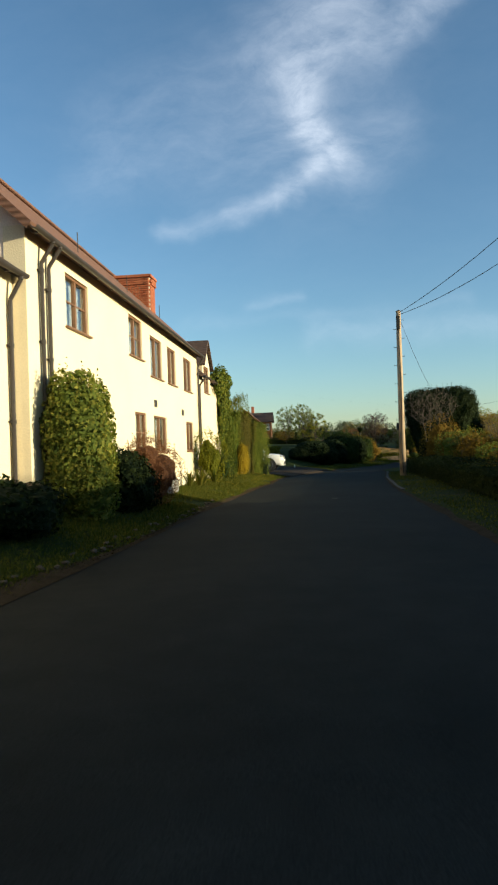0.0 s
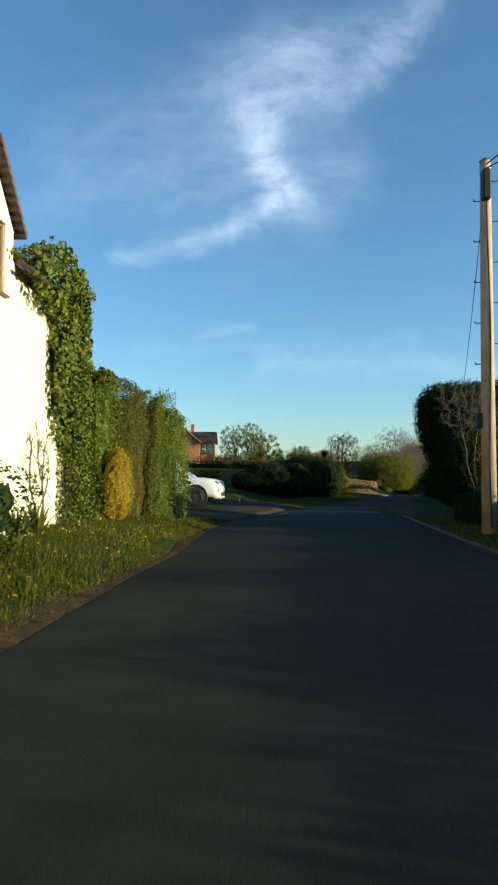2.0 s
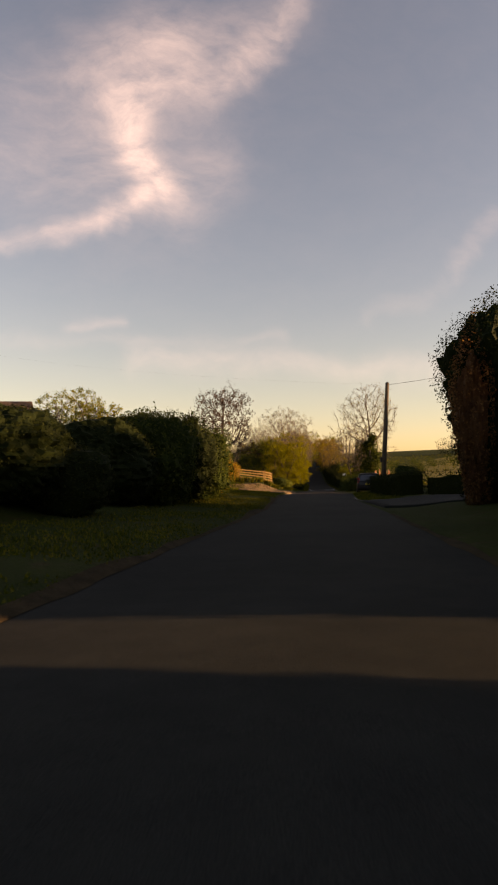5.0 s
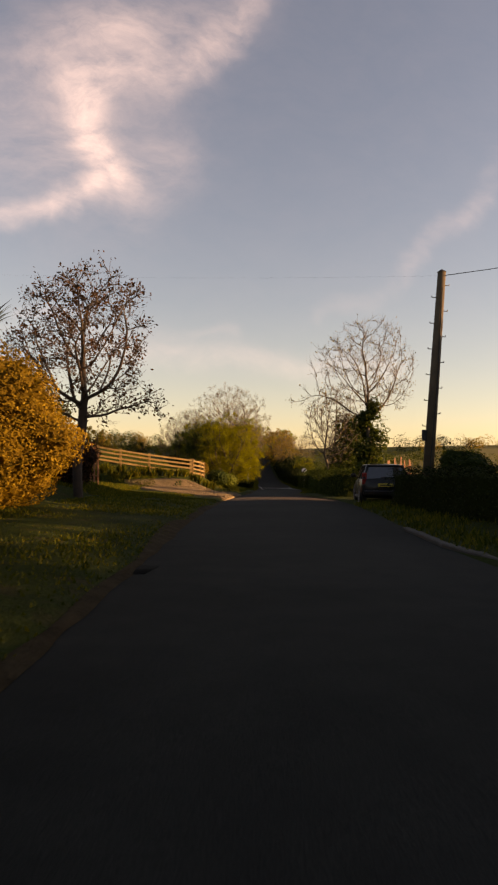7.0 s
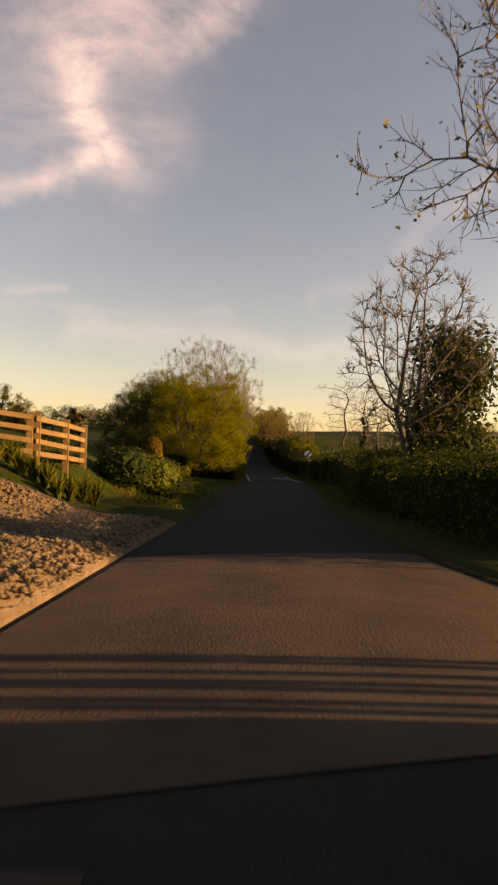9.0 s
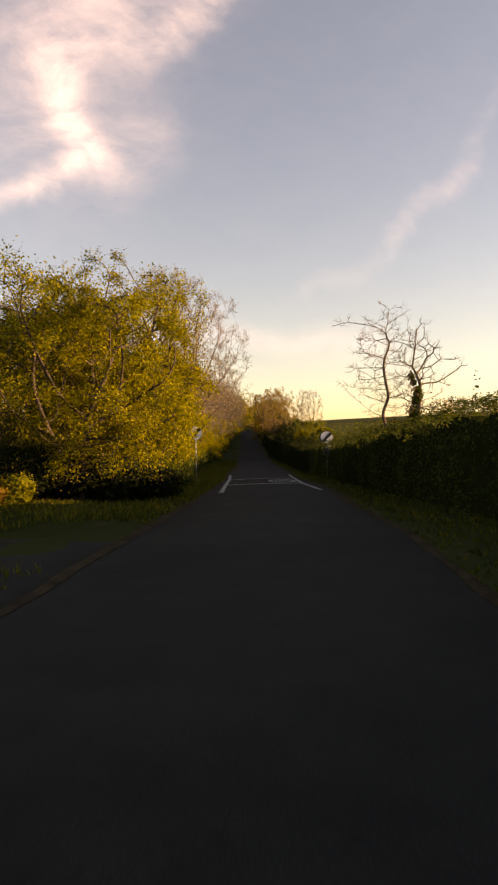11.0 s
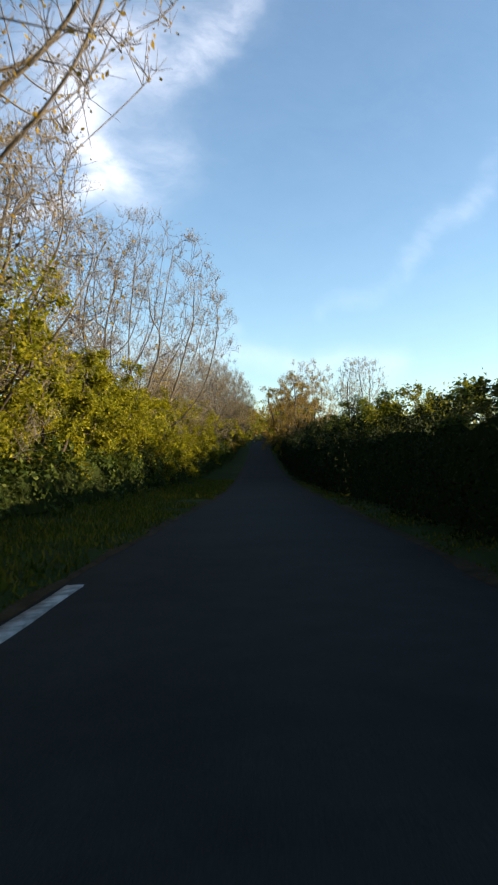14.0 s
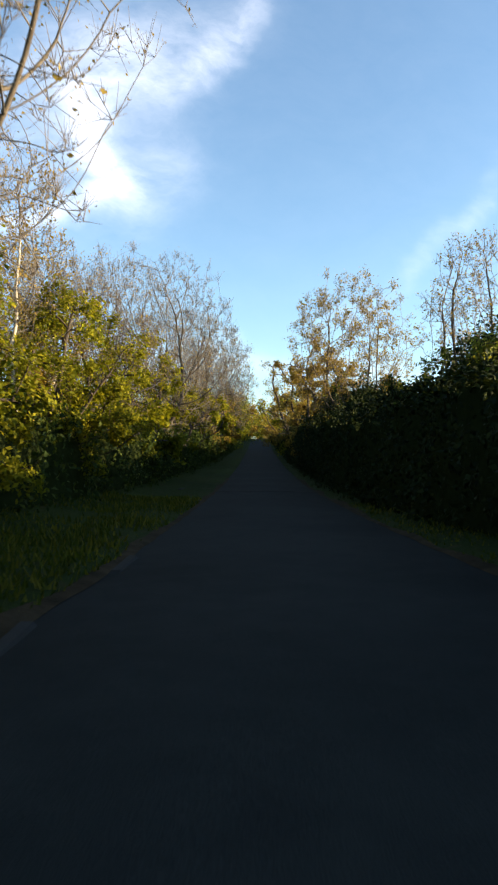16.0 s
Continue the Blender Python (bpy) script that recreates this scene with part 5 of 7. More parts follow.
# ---- brick house beyond the lawn ----
brick_house = thing("brick_house", (-10.2, 104.0, gz(-10.2, 104)), "two-storey orange brick house with brown tiled roofs", "house")
HB, HX0, HX1, HY0, HY1 = gz(-10, 104) - 0.5, -13.6, -9.1, 102.0, 111.0
HE, HR = 5.75, 7.65
hw = bmesh.new()
prof = [(HX0, HB), (HX1, HB), (HX1, HE), ((HX0 + HX1) / 2, HR), (HX0, HE)]
f0 = [hw.verts.new((x, HY0, z)) for x, z in prof]
f1 = [hw.verts.new((x, HY1, z)) for x, z in prof]
hw.faces.new(f0)
hw.faces.new(f1[::-1])
for k in range(5):
    hw.faces.new((f0[k], f1[k], f1[(k + 1) % 5], f0[(k + 1) % 5]))
wpart("wall", hw, "brick_wall", brick_house, "orange brick gable wall")
hr = bmesh.new()
xm = (HX0 + HX1) / 2
slab(hr, [(HX1 + 0.35, HY0 - 0.3, HE - 0.2), (HX1 + 0.35, HY1 + 0.3, HE - 0.2), (xm, HY1 + 0.3, HR + 0.06), (xm, HY0 - 0.3, HR + 0.06)], 0.14)
slab(hr, [(xm, HY0 - 0.3, HR + 0.06), (xm, HY1 + 0.3, HR + 0.06), (HX0 - 0.35, HY1 + 0.3, HE - 0.2), (HX0 - 0.35, HY0 - 0.3, HE - 0.2)], 0.14)
wpart("roof", hr, "roof_dark", brick_house, "brown tiled pitched roof")
bg = bmesh.new()
for sx, ex in ((HX1 + 0.38, xm), (HX0 - 0.38, xm)):
    a, c = Vector((sx, HY0 - 0.32, HE - 0.3)), Vector((ex, HY0 - 0.32, HR - 0.02))
    way = c - a
    rod(bg, a, c, 0.075, sides=4)
wpart("bargeboard", bg, "frame_wood", brick_house, "brown stained bargeboard")
xw = bmesh.new()
box(xw, (1.7, 3.4, HE - HB), (HX1 + 0.8, 106.2, (HE + HB) / 2))
wpart("side_wing", xw, "brick_wall", brick_house)
xr = bmesh.new()
ap = [(104.2, HE - 0.12), (108.2, HE - 0.12), (106.2, HE + 1.45)]
slab(xr, [(HX1 + 2.0, ap[0][0], ap[0][1]), (HX1 + 2.0, ap[2][0], ap[2][1]), (xm + 0.6, ap[2][0], ap[2][1]), (xm + 0.6, ap[0][0], ap[0][1])], -0.12)
slab(xr, [(HX1 + 2.0, ap[1][0], ap[1][1]), (xm + 0.6, ap[1][0], ap[1][1]), (xm + 0.6, ap[2][0], ap[2][1]), (HX1 + 2.0, ap[2][0], ap[2][1])], -0.12)
wpart("roof", xr, "roof_dark", brick_house)
for x0, z0, z1 in ((HX1 + 0.3, 4.3, 5.4), (HX1 + 1.05, 4.3, 5.4)):
    w = bmesh.new()
    box(w, (0.6, 0.08, z1 - z0), (x0 + 0.1, 104.47, (z0 + z1) / 2), 0.01)
    wob = wpart("window", w, "white", brick_house, "white framed window")
    for dz in (-0.28, 0.28):
        p = bmesh.new()
        box(p, (0.44, 0.03, 0.42), (x0 + 0.1, 104.42, (z0 + z1) / 2 + dz))
        wpart("pane", p, "car_glass", wob)
ch = bmesh.new()
box(ch, (0.45, 0.5, 1.5), (xm + 0.85, 107.0, HR - 0.05), 0.02)
box(ch, (0.53, 0.58, 0.1), (xm + 0.85, 107.0, HR + 0.66), 0.02)
wpart("chimney", ch, "brick", brick_house)

# white bay of a house behind the garden trees
garden_house = thing("garden_house", (-16.5, 78.0, gz(-16.5, 78)), "pale house with white framed bay window behind trees", "house")
zb = gz(-16.5, 78)
g = bmesh.new()
box(g, (7.0, 5.0, 3.6), (-18.6, 80.2, zb + 1.7))
wpart("wall", g, "brick_wall", garden_house)
g = bmesh.new()
slab(g, [(-14.8, 77.3, zb + 3.4), (-14.8, 80.2, zb + 5.4), (-22.4, 80.2, zb + 5.4), (-22.4, 77.3, zb + 3.4)], -0.15)
slab(g, [(-14.8, 83.0, zb + 3.4), (-22.4, 83.0, zb + 3.4), (-22.4, 80.2, zb + 5.4), (-14.8, 80.2, zb + 5.4)], -0.15)
wpart("roof", g, "roof_dark", garden_house)
g = bmesh.new()
box(g, (2.0, 1.0, 0.2), (-16.2, 77.3, zb + 2.9), 0.03)
for k in range(5):
    box(g, (0.09, 0.09, 1.5), (-17.1 + 0.45 * k, 76.85, zb + 2.1))
box(g, (2.0, 0.9, 0.9), (-16.2, 77.3, zb + 0.95), 0.02)
bay = wpart("bay_window", g, "white", garden_house, "white framed bay window")
for k in range(4):
    p = bmesh.new()
    box(p, (0.36, 0.02, 1.4), (-16.88 + 0.45 * k, 76.88, zb + 2.1))
    wpart("pane", p, "car_glass", bay)
g = bmesh.new()
box(g, (0.6, 0.6, 1.5), (-19.5, 80.2, zb + 6.0), 0.02)
wpart("chimney", g, "brick", garden_house)

# barn on the far ridge
bx, by = 98.0, 372.0
bz = gz(bx, by)
barn = thing("barn", (bx, by, bz), "low grey barn on the far ridge", "barn")
g = bmesh.new()
box(g, (16.0, 9.0, 3.0), (bx, by, bz + 1.4))
wpart("wall", g, "concrete", barn)
g = bmesh.new()
slab(g, [(bx - 8.6, by - 5, bz + 2.8), (bx + 8.6, by - 5, bz + 2.8), (bx + 8.6, by, bz + 5.2), (bx - 8.6, by, bz + 5.2)], 0.15)
slab(g, [(bx - 8.6, by, bz + 5.2), (bx + 8.6, by, bz + 5.2), (bx + 8.6, by + 5, bz + 2.8), (bx - 8.6, by + 5, bz + 2.8)], 0.15)
wpart("roof", g, "concrete", barn)

# ---- plants ----
def lump(bm, centre, radii, seed, rough=0.15, sub=3, square=2.0):
    b = bmesh.new()
    bmesh.ops.create_icosphere(b, subdivisions=sub, radius=1.0)
    w = Waves(seed, 1.8)
    for vert in b.verts:
        k = sum(abs(c) ** square for c in vert.co) ** (-1 / square)
        vert.co *= k * (1 + rough * float(w(np.array([vert.co]))[0]))
    bmesh.ops.scale(b, vec=radii, verts=b.verts)
    bmesh.ops.translate(b, vec=centre, verts=b.verts)
    me = bpy.data.meshes.new("tmp")
    b.to_mesh(me)
    b.free()
    bm.from_mesh(me)
    bpy.data.meshes.remove(me)
    return bm


def shell_points(n, centre, radii, seed, rough=0.14, square=2.0, deep=0.16, floor=None):
    """Points in the outer layer of a lumpy rounded form, and the way that each faces."""
    g = np.random.default_rng(seed)
    d = g.normal(size=(n, 3))
    d /= np.linalg.norm(d, axis=1)[:, None]
    k = (np.abs(d) ** square).sum(1) ** (-1 / square)
    w = Waves(seed, 2.6)
    w2 = Waves(seed + 1, 7.0)
    q = d * k[:, None]
    s = (1 + rough * w(q) + rough * 0.5 * w2(q)) * (1 - deep * g.random(n) ** 2 + 0.05 * g.random(n))
    p = q * s[:, None] * np.array(radii) + np.array(centre)
    out = d / np.array(radii)
    out /= np.linalg.norm(out, axis=1)[:, None]
    if floor is not None:
        keep = p[:, 2] > floor
        p, out = p[keep], out[keep]
    return p, out


def core_lump(c, r, seed, rough, square, factor):
    """The inner mass of a bush: its own lumpy form, a little smaller, with a broken surface."""
    b = bmesh.new()
    bmesh.ops.create_icosphere(b, subdivisions=5 if max(r) > 1.2 else 4, radius=1.0)
    d = np.array([v.co for v in b.verts])
    q = d * ((np.abs(d) ** square).sum(1) ** (-1 / square))[:, None]
    s = (1 + rough * Waves(seed, 2.6)(q) + rough * 0.5 * Waves(seed + 1, 7.0)(q)) * factor
    s = s + (0.05 * Waves(seed + 2, 16.0)(q) + 0.03 * np.random.default_rng(seed).normal(size=len(q)))
    q = q * s[:, None] * np.array(r) + np.array(c)
    for v, co in zip(b.verts, q):
        v.co = co
    return b


def bush(name, x, y, radii, h, mat, n, size, label, seed, square=2.0, rough=0.14, group="", category="bush", core=0.86, narrow=0.55, sprigs=0, taper=0.0):
    z = gz(x, y)
    ob = thing(name, (x, y, z), label, category, group)
    c, r = (0, 0, h * 0.47), (radii[0], radii[1], h * 0.53)
    if core:
        inner = core_lump(c, r, seed, rough, square, core)
        for v_ in inner.verts:
            slim = 1 - taper * (1 - min(1, max(0, v_.co.z / h)))
            v_.co.x, v_.co.y = v_.co.x * slim, v_.co.y * slim
        part("core", inner, mat, ob, "solid core filling the inside of the foliage")
    p, out = shell_points(n, c, r, seed, rough, square, floor=-0.02)
    p[:, :2] *= (1 - taper * (1 - np.clip(p[:, 2:] / h, 0, 1)))
    if sprigs:
        g = np.random.default_rng(seed + 5)
        top = p[p[:, 2] > h * 0.6]
        pick = top[g.integers(0, len(top), sprigs)]
        extra = np.concatenate([pick + np.array([0, 0, 1]) * (k * size * 0.8) + g.normal(0, size * 0.15, pick.shape) for k in range(1, 6)])
        p, out = np.concatenate([p, extra]), np.concatenate([out, np.tile([0, 0, 0.3], (len(extra), 1))])
    leaf_mesh("leaves", p, size, mat, ob, out, 0.9, narrow)
    return ob


def hedge(name, points, width, mat, per_m2, size, label, seed, rough=0.12, category="hedge", tall=0.0, narrow=0.55, kind=""):
    """A hedge along points (x, y, height)."""
    pts = np.array(points, float)
    seg = np.hypot(*np.diff(pts[:, :2], axis=0).T)
    at = np.concatenate([[0], np.cumsum(seg)])
    ob = thing(name, (*pts[0, :2], gz(*pts[0, :2])), label, category, kind=kind)
    base = np.array([*pts[0, :2], gz(*pts[0, :2])])
    g = np.random.default_rng(seed)
    hmean = pts[:, 2].mean()
    n = int(at[-1] * (2 * hmean + width) * per_m2) + int(2 * width * hmean * per_m2)
    s = g.uniform(-width * 0.4, at[-1] + width * 0.4, n)
    sc = np.clip(s, 0, at[-1])
    x, y, h = (np.interp(sc, at, pts[:, k]) for k in range(3))
    k = np.clip(np.searchsorted(at, sc) - 1, 0, len(seg) - 1)
    way = np.diff(pts[:, :2], axis=0)[k] / seg[k][:, None]
    across = np.stack([way[:, 1], -way[:, 0]], 1)
    girth = 2 * h + width
    q = g.random(n) * girth
    face = np.where(q < h, 0, np.where(q < h + width, 1, 2))
    off = np.where(face == 0, -width / 2, np.where(face == 2, width / 2, q - h - width / 2))
    up = np.where(face == 0, q, np.where(face == 1, h, q - h - width))
    out = np.where((face == 0)[:, None], np.c_[-across, np.zeros(n)], np.where((face == 2)[:, None], np.c_[across, np.zeros(n)], np.tile([0, 0, 1.0], (n, 1))))
    px, py = x + across[:, 0] * off + way[:, 0] * (s - sc), y + across[:, 1] * off + way[:, 1] * (s - sc)
    end = np.abs(s - sc) > 1e-6
    p = np.stack([px, py, ground_z(px, py) + up], 1)
    squeeze = np.where(end, g.random(n), 1.0)
    p[:, 0] = np.where(end, x + way[:, 0] * (s - sc) + across[:, 0] * off * squeeze, p[:, 0])
    p[:, 1] = np.where(end, y + way[:, 1] * (s - sc) + across[:, 1] * off * squeeze, p[:, 1])
    w, w2 = Waves(seed, 1.3), Waves(seed + 1, 4.5)
    p = p + out * ((rough * w(p) + rough * 0.5 * w2(p)) - 0.18 * g.random(n) ** 2 + 0.05 * g.random(n))[:, None]
    if tall:
        tops = p[face == 1]
        m = int(at[-1] * width * 2.0)
        if len(tops):
            tops = tops[g.integers(0, len(tops), m)] - [0, 0, 0.05]
            up_to = tall * g.random((m, 1)) ** 1.6 * 1.2
            tilt = g.normal(0, 0.16, (m, 3)) * [1, 1, 0] + [0, 0, 1]
            sp = np.concatenate([tops + tilt * up_to * f + g.normal(0, 0.025, (m, 3)) for f in np.linspace(0, 1, 12)])
            p, out = np.concatenate([p, sp]), np.concatenate([out, np.tile([0, 0, 0.2], (len(sp), 1))])
    leaf_mesh("leaves", p - base, size, mat, ob, out, 0.9, narrow)
    rings = []
    fine = np.unique(np.concatenate([at, np.arange(0, at[-1], max(0.5, at[-1] / 160))]))
    for q_ in fine:
        px_, py_, ph = (float(np.interp(q_, at, pts[:, k])) for k in range(3))
        i_ = min(max(int(np.searchsorted(at, q_)) - 1, 0), len(seg) - 1)
        wv = np.diff(pts[:, :2], axis=0)[i_] / seg[i_]
        ax = np.array([wv[1], -wv[0]])
        hw = width * 0.5 - 0.14 - (0.12 if tall > 0.5 else 0.0)
        slim = 0.55 if tall > 0.5 else 0.95
        sink = 0.16 + 0.55 * rough
        zz = gz(px_, py_)
        top_w = float(w(np.array([[px_, py_, zz + ph]]))[0]) * rough + float(g.normal(0, 0.04))
        ph = ph + top_w
        rings.append([(px_ - ax[0] * hw, py_ - ax[1] * hw, zz - 0.1), (px_ + ax[0] * hw, py_ + ax[1] * hw, zz - 0.1), (px_ + ax[0] * hw * slim, py_ + ax[1] * hw * slim, zz + ph - sink), (px_ - ax[0] * hw * slim, py_ - ax[1] * hw * slim, zz + ph - sink)])
    rings = [[tuple(np.array(c) - base) for c in ring] for ring in rings]
    # thinly leaved hedges get the near-black core that paints their inner shade
    part("core", loft(rings), mat if per_m2 > 300 else "core", ob, "solid core filling the inside of the foliage")
    return ob


def tubes(name, segs, mat, parent, sides):
    """One mesh of tapered bars, from rows of two ends and two radii."""
    segs = np.asarray(segs, float)
    if not len(segs):
        return None
    a, b, r0, r1 = segs[:, :3], segs[:, 3:6], segs[:, 6], segs[:, 7]
    d = b - a
    d /= np.linalg.norm(d, axis=1)[:, None] + 1e-9
    ref = np.where(np.abs(d[:, 2:3]) > 0.9, [[1.0, 0, 0]], [[0, 0, 1.0]])
    u_ = np.cross(d, ref)
    u_ /= np.linalg.norm(u_, axis=1)[:, None]
    v_ = np.cross(d, u_)
    t = np.linspace(0, 2 * np.pi, sides, endpoint=False)
    ring = u_[:, None] * np.cos(t)[None, :, None] + v_[:, None] * np.sin(t)[None, :, None]
    lo, hi = a[:, None] + ring * r0[:, None, None], b[:, None] + ring * r1[:, None, None]
    verts = np.concatenate([lo, hi], 1).reshape(-1, 3)
    k = np.arange(sides)
    quad = np.stack([k, (k + 1) % sides, sides + (k + 1) % sides, sides + k], 1)
    faces = (np.arange(len(segs))[:, None, None] * 2 * sides + quad[None]).reshape(-1, 4)
    return sheet(name, verts, faces, mat, parent, smooth=True)


def crown_points(n, lobes, seed, hollow=0.45, floor=0.0):
    """Random points in the union of ellipsoids (centre, radii), denser towards the outside."""
    g = np.random.default_rng(seed)
    size = np.array([r[0] * r[1] * r[2] for _, r in lobes])
    which = g.choice(len(lobes), n, p=size / size.sum())
    d = g.normal(size=(n, 3))
    d /= np.linalg.norm(d, axis=1)[:, None]
    rad = (hollow ** 3 + (1 - hollow ** 3) * g.random(n)) ** (1 / 3)
    rad = rad * (1 + 0.13 * Waves(seed + 3, 3.0)(d))
    p = np.array([lobes[k][0] for k in which]) + d * rad[:, None] * np.array([lobes[k][1] for k in which])
    return p[p[:, 2] > floor]


def colonise(p, stems, step, seed, kill=1.25, wander=0.22, lift=0.06, rounds=90):
    """Branches that grow from the stems towards the points p until each is reached: places, parents and thickness."""
    g = np.random.default_rng(seed)
    at, up = [], []
    for line_ in stems:
        last = -1
        for q in line_:
            at.append(np.array(q, float))
            up.append(last)
            last = len(at) - 1
    pos = np.array(at)
    kin = np.bincount([k for k in up if k >= 0], minlength=len(pos))
    near = np.full(len(p), 1e9)
    who = np.zeros(len(p), int)
    live = np.ones(len(p), bool)
    fresh = np.arange(len(pos))
    for _ in range(rounds):
        d = np.linalg.norm(p[:, None] - pos[fresh][None], axis=2)
        k = d.argmin(1)
        m = d[np.arange(len(p)), k]
        better = m < near
        near[better], who[better] = m[better], fresh[k[better]]
        live &= near > kill * step
        if not live.any():
            break
        way = p[live] - pos[who[live]]
        way /= np.linalg.norm(way, axis=1)[:, None]
        total = np.zeros_like(pos)
        np.add.at(total, who[live], way)
        src = np.unique(who[live])
        full = kin[src] >= 3
        live &= ~np.isin(who, src[full])
        src = src[~full]
        if not len(src):
            break
        t = total[src]
        t = t / (np.linalg.norm(t, axis=1)[:, None] + 1e-6) + g.normal(0, wander, t.shape) + [0, 0, lift]
        t /= np.linalg.norm(t, axis=1)[:, None]
        fresh = np.arange(len(pos), len(pos) + len(src))
        pos = np.concatenate([pos, pos[src] + t * step])
        kin[src] += 1
        kin = np.concatenate([kin, np.zeros(len(src), int)])
        up += list(src)
        if len(pos) > 9000:
            break
    up = np.array(up)
    load = np.zeros(len(pos))
    kids = np.bincount(up[up >= 0], minlength=len(pos))
    for k in range(len(pos) - 1, -1, -1):
        if kids[k] == 0:
            load[k] = 1.0
        if up[k] >= 0:
            load[up[k]] += load[k]
    first = up < 0
    par = np.maximum(up, 0)
    for _ in range(5):
        kid = np.zeros_like(pos)
        np.add.at(kid, up[~first], pos[~first] * load[~first][:, None])
        weight = np.zeros(len(pos))
        np.add.at(weight, up[~first], load[~first])
        mid = np.where(weight[:, None] > 0, (pos[par] + kid / np.maximum(weight, 1e-6)[:, None]) / 2, pos)
        mid[first] = pos[first]
        pos = pos * 0.45 + mid * 0.55
    return pos, up, load, kids


def skeleton_of(h, crown, low, seed, n, stems=1, fork=0.3, lean=(0.0, 0.0), lobes=None, trunk=None, step=None, wander=0.14, hollow=0.2, kill=1.25):
    """The branches of one tree: rows for limbs, rows for fine branches, the ends and their directions."""
    g = np.random.default_rng(seed + 1)
    rx, ry = crown if isinstance(crown, tuple) else (crown, crown)
    mid = h * (1 + low) / 2
    if lobes is None:
        lobes = []
    main = ((lean[0] * mid, lean[1] * mid, mid), (rx, ry, h * (1 - low) / 2))
    p = crown_points(n, [main, *lobes], seed, hollow, 0.05 * h)
    step = step or max(0.10, 0.022 * h + 0.02)
    lines_ = []
    for k in range(stems):
        a = 2 * math.pi * (k + g.random() * 0.6) / stems
        out = 0.0 if stems == 1 else 0.35 * rx
        top = np.array([lean[0] * h * fork + out * math.cos(a), lean[1] * h * fork + out * math.sin(a), h * (fork + (0.12 * g.random() if stems > 1 else 0))])
        m = max(3, int(np.linalg.norm(top) / step))
        side = g.normal(0, 0.035 * h * fork, (m + 1, 3)) * [1, 1, 0]
        lines_.append([np.array([0, 0, -0.25]) * (f == 0) + top * np.array([f ** 1.5 if stems > 1 else f, f ** 1.5 if stems > 1 else f, f]) + side[i] * (0 < i) + (0.06 * np.array([math.cos(a), math.sin(a), 0]) if stems > 1 else 0)
                       for i, f in enumerate(np.linspace(0, 1, m + 1))])
    pos, up, load, kids = colonise(p, lines_, step, seed, wander=wander, kill=kill)
    trunk = trunk or 0.017 * h + 0.02
    rad = np.maximum(trunk * (load / load.max()) ** 0.47, 0.0075)
    rows = [[*pos[u], *pos[k], min(rad[u], rad[k] * 1.5), rad[k]] for k, u in enumerate(up) if u >= 0]
    thick, thin = [r for r in rows if r[7] > 0.022], [r for r in rows if r[7] <= 0.022]
    ends = np.where((kids == 0) & (up >= 0))[0]
    fine = np.where((load <= 4) & (up >= 0))[0]
    way = pos - pos[np.maximum(up, 0)]
    way /= np.linalg.norm(way, axis=1)[:, None] + 1e-9
    return thick, thin, pos[ends], way[ends], pos[fine], way[fine], step


def twigs_from(p, way, per, length, seed, rise_by=0.35, r=0.006, straight=False):
    """Short curved twigs from the points p: rows, and their tips."""
    g = np.random.default_rng(seed)
    q, d = np.repeat(p, per, 0), np.repeat(way, per, 0)
    n = len(q)
    d = d + g.normal(0, 0.55, (n, 3)) + [0, 0, rise_by * 0.6]
    d /= np.linalg.norm(d, axis=1)[:, None]
    ln = length * g.uniform(0.45, 1.2, n)[:, None]
    m = q + d * ln * 0.5
    d2 = d + g.normal(0, 0.3, (n, 3)) + [0, 0, rise_by]
    d2 /= np.linalg.norm(d2, axis=1)[:, None]
    tip = m + d2 * ln * 0.5
    one, two = np.full((n, 1), r), np.full((n, 1), r * 0.75)
    if straight:
        return np.hstack([q, tip, one, two * 0.6]), m, tip
    rows = np.concatenate([np.hstack([q, m, one, two]), np.hstack([m, tip, two, two * 0.6])])
    return rows, m, tip


def ivy_on(ob, height, wide, seed):
    """Ivy in uneven clumps round a trunk."""
    g = np.random.default_rng(seed)
    ps, outs = [], []
    m = max(5, int(height * 4))
    n = int(2100 * height * wide + 1500)
    for k in range(m):
        f = (k + g.random()) / m
        rr_ = wide * (0.45 + 0.55 * math.sin(math.pi * min(1, f * 0.8 + 0.15))) * g.uniform(0.6, 1.1)
        a = g.uniform(0, 6.3)
        c = (wide * 0.4 * math.cos(a), wide * 0.4 * math.sin(a), height * f)
        p, out = shell_points(n // m, c, (rr_ * 0.75, rr_ * 0.75, rr_ * 0.8), seed + k, 0.35, 2.0, 0.6, floor=0.02)
        ps.append(p)
        outs.append(out)
    leaf_mesh("ivy", np.concatenate(ps), 0.11, "hedge_leaf", ob, np.concatenate(outs), 0.8, 0.8)


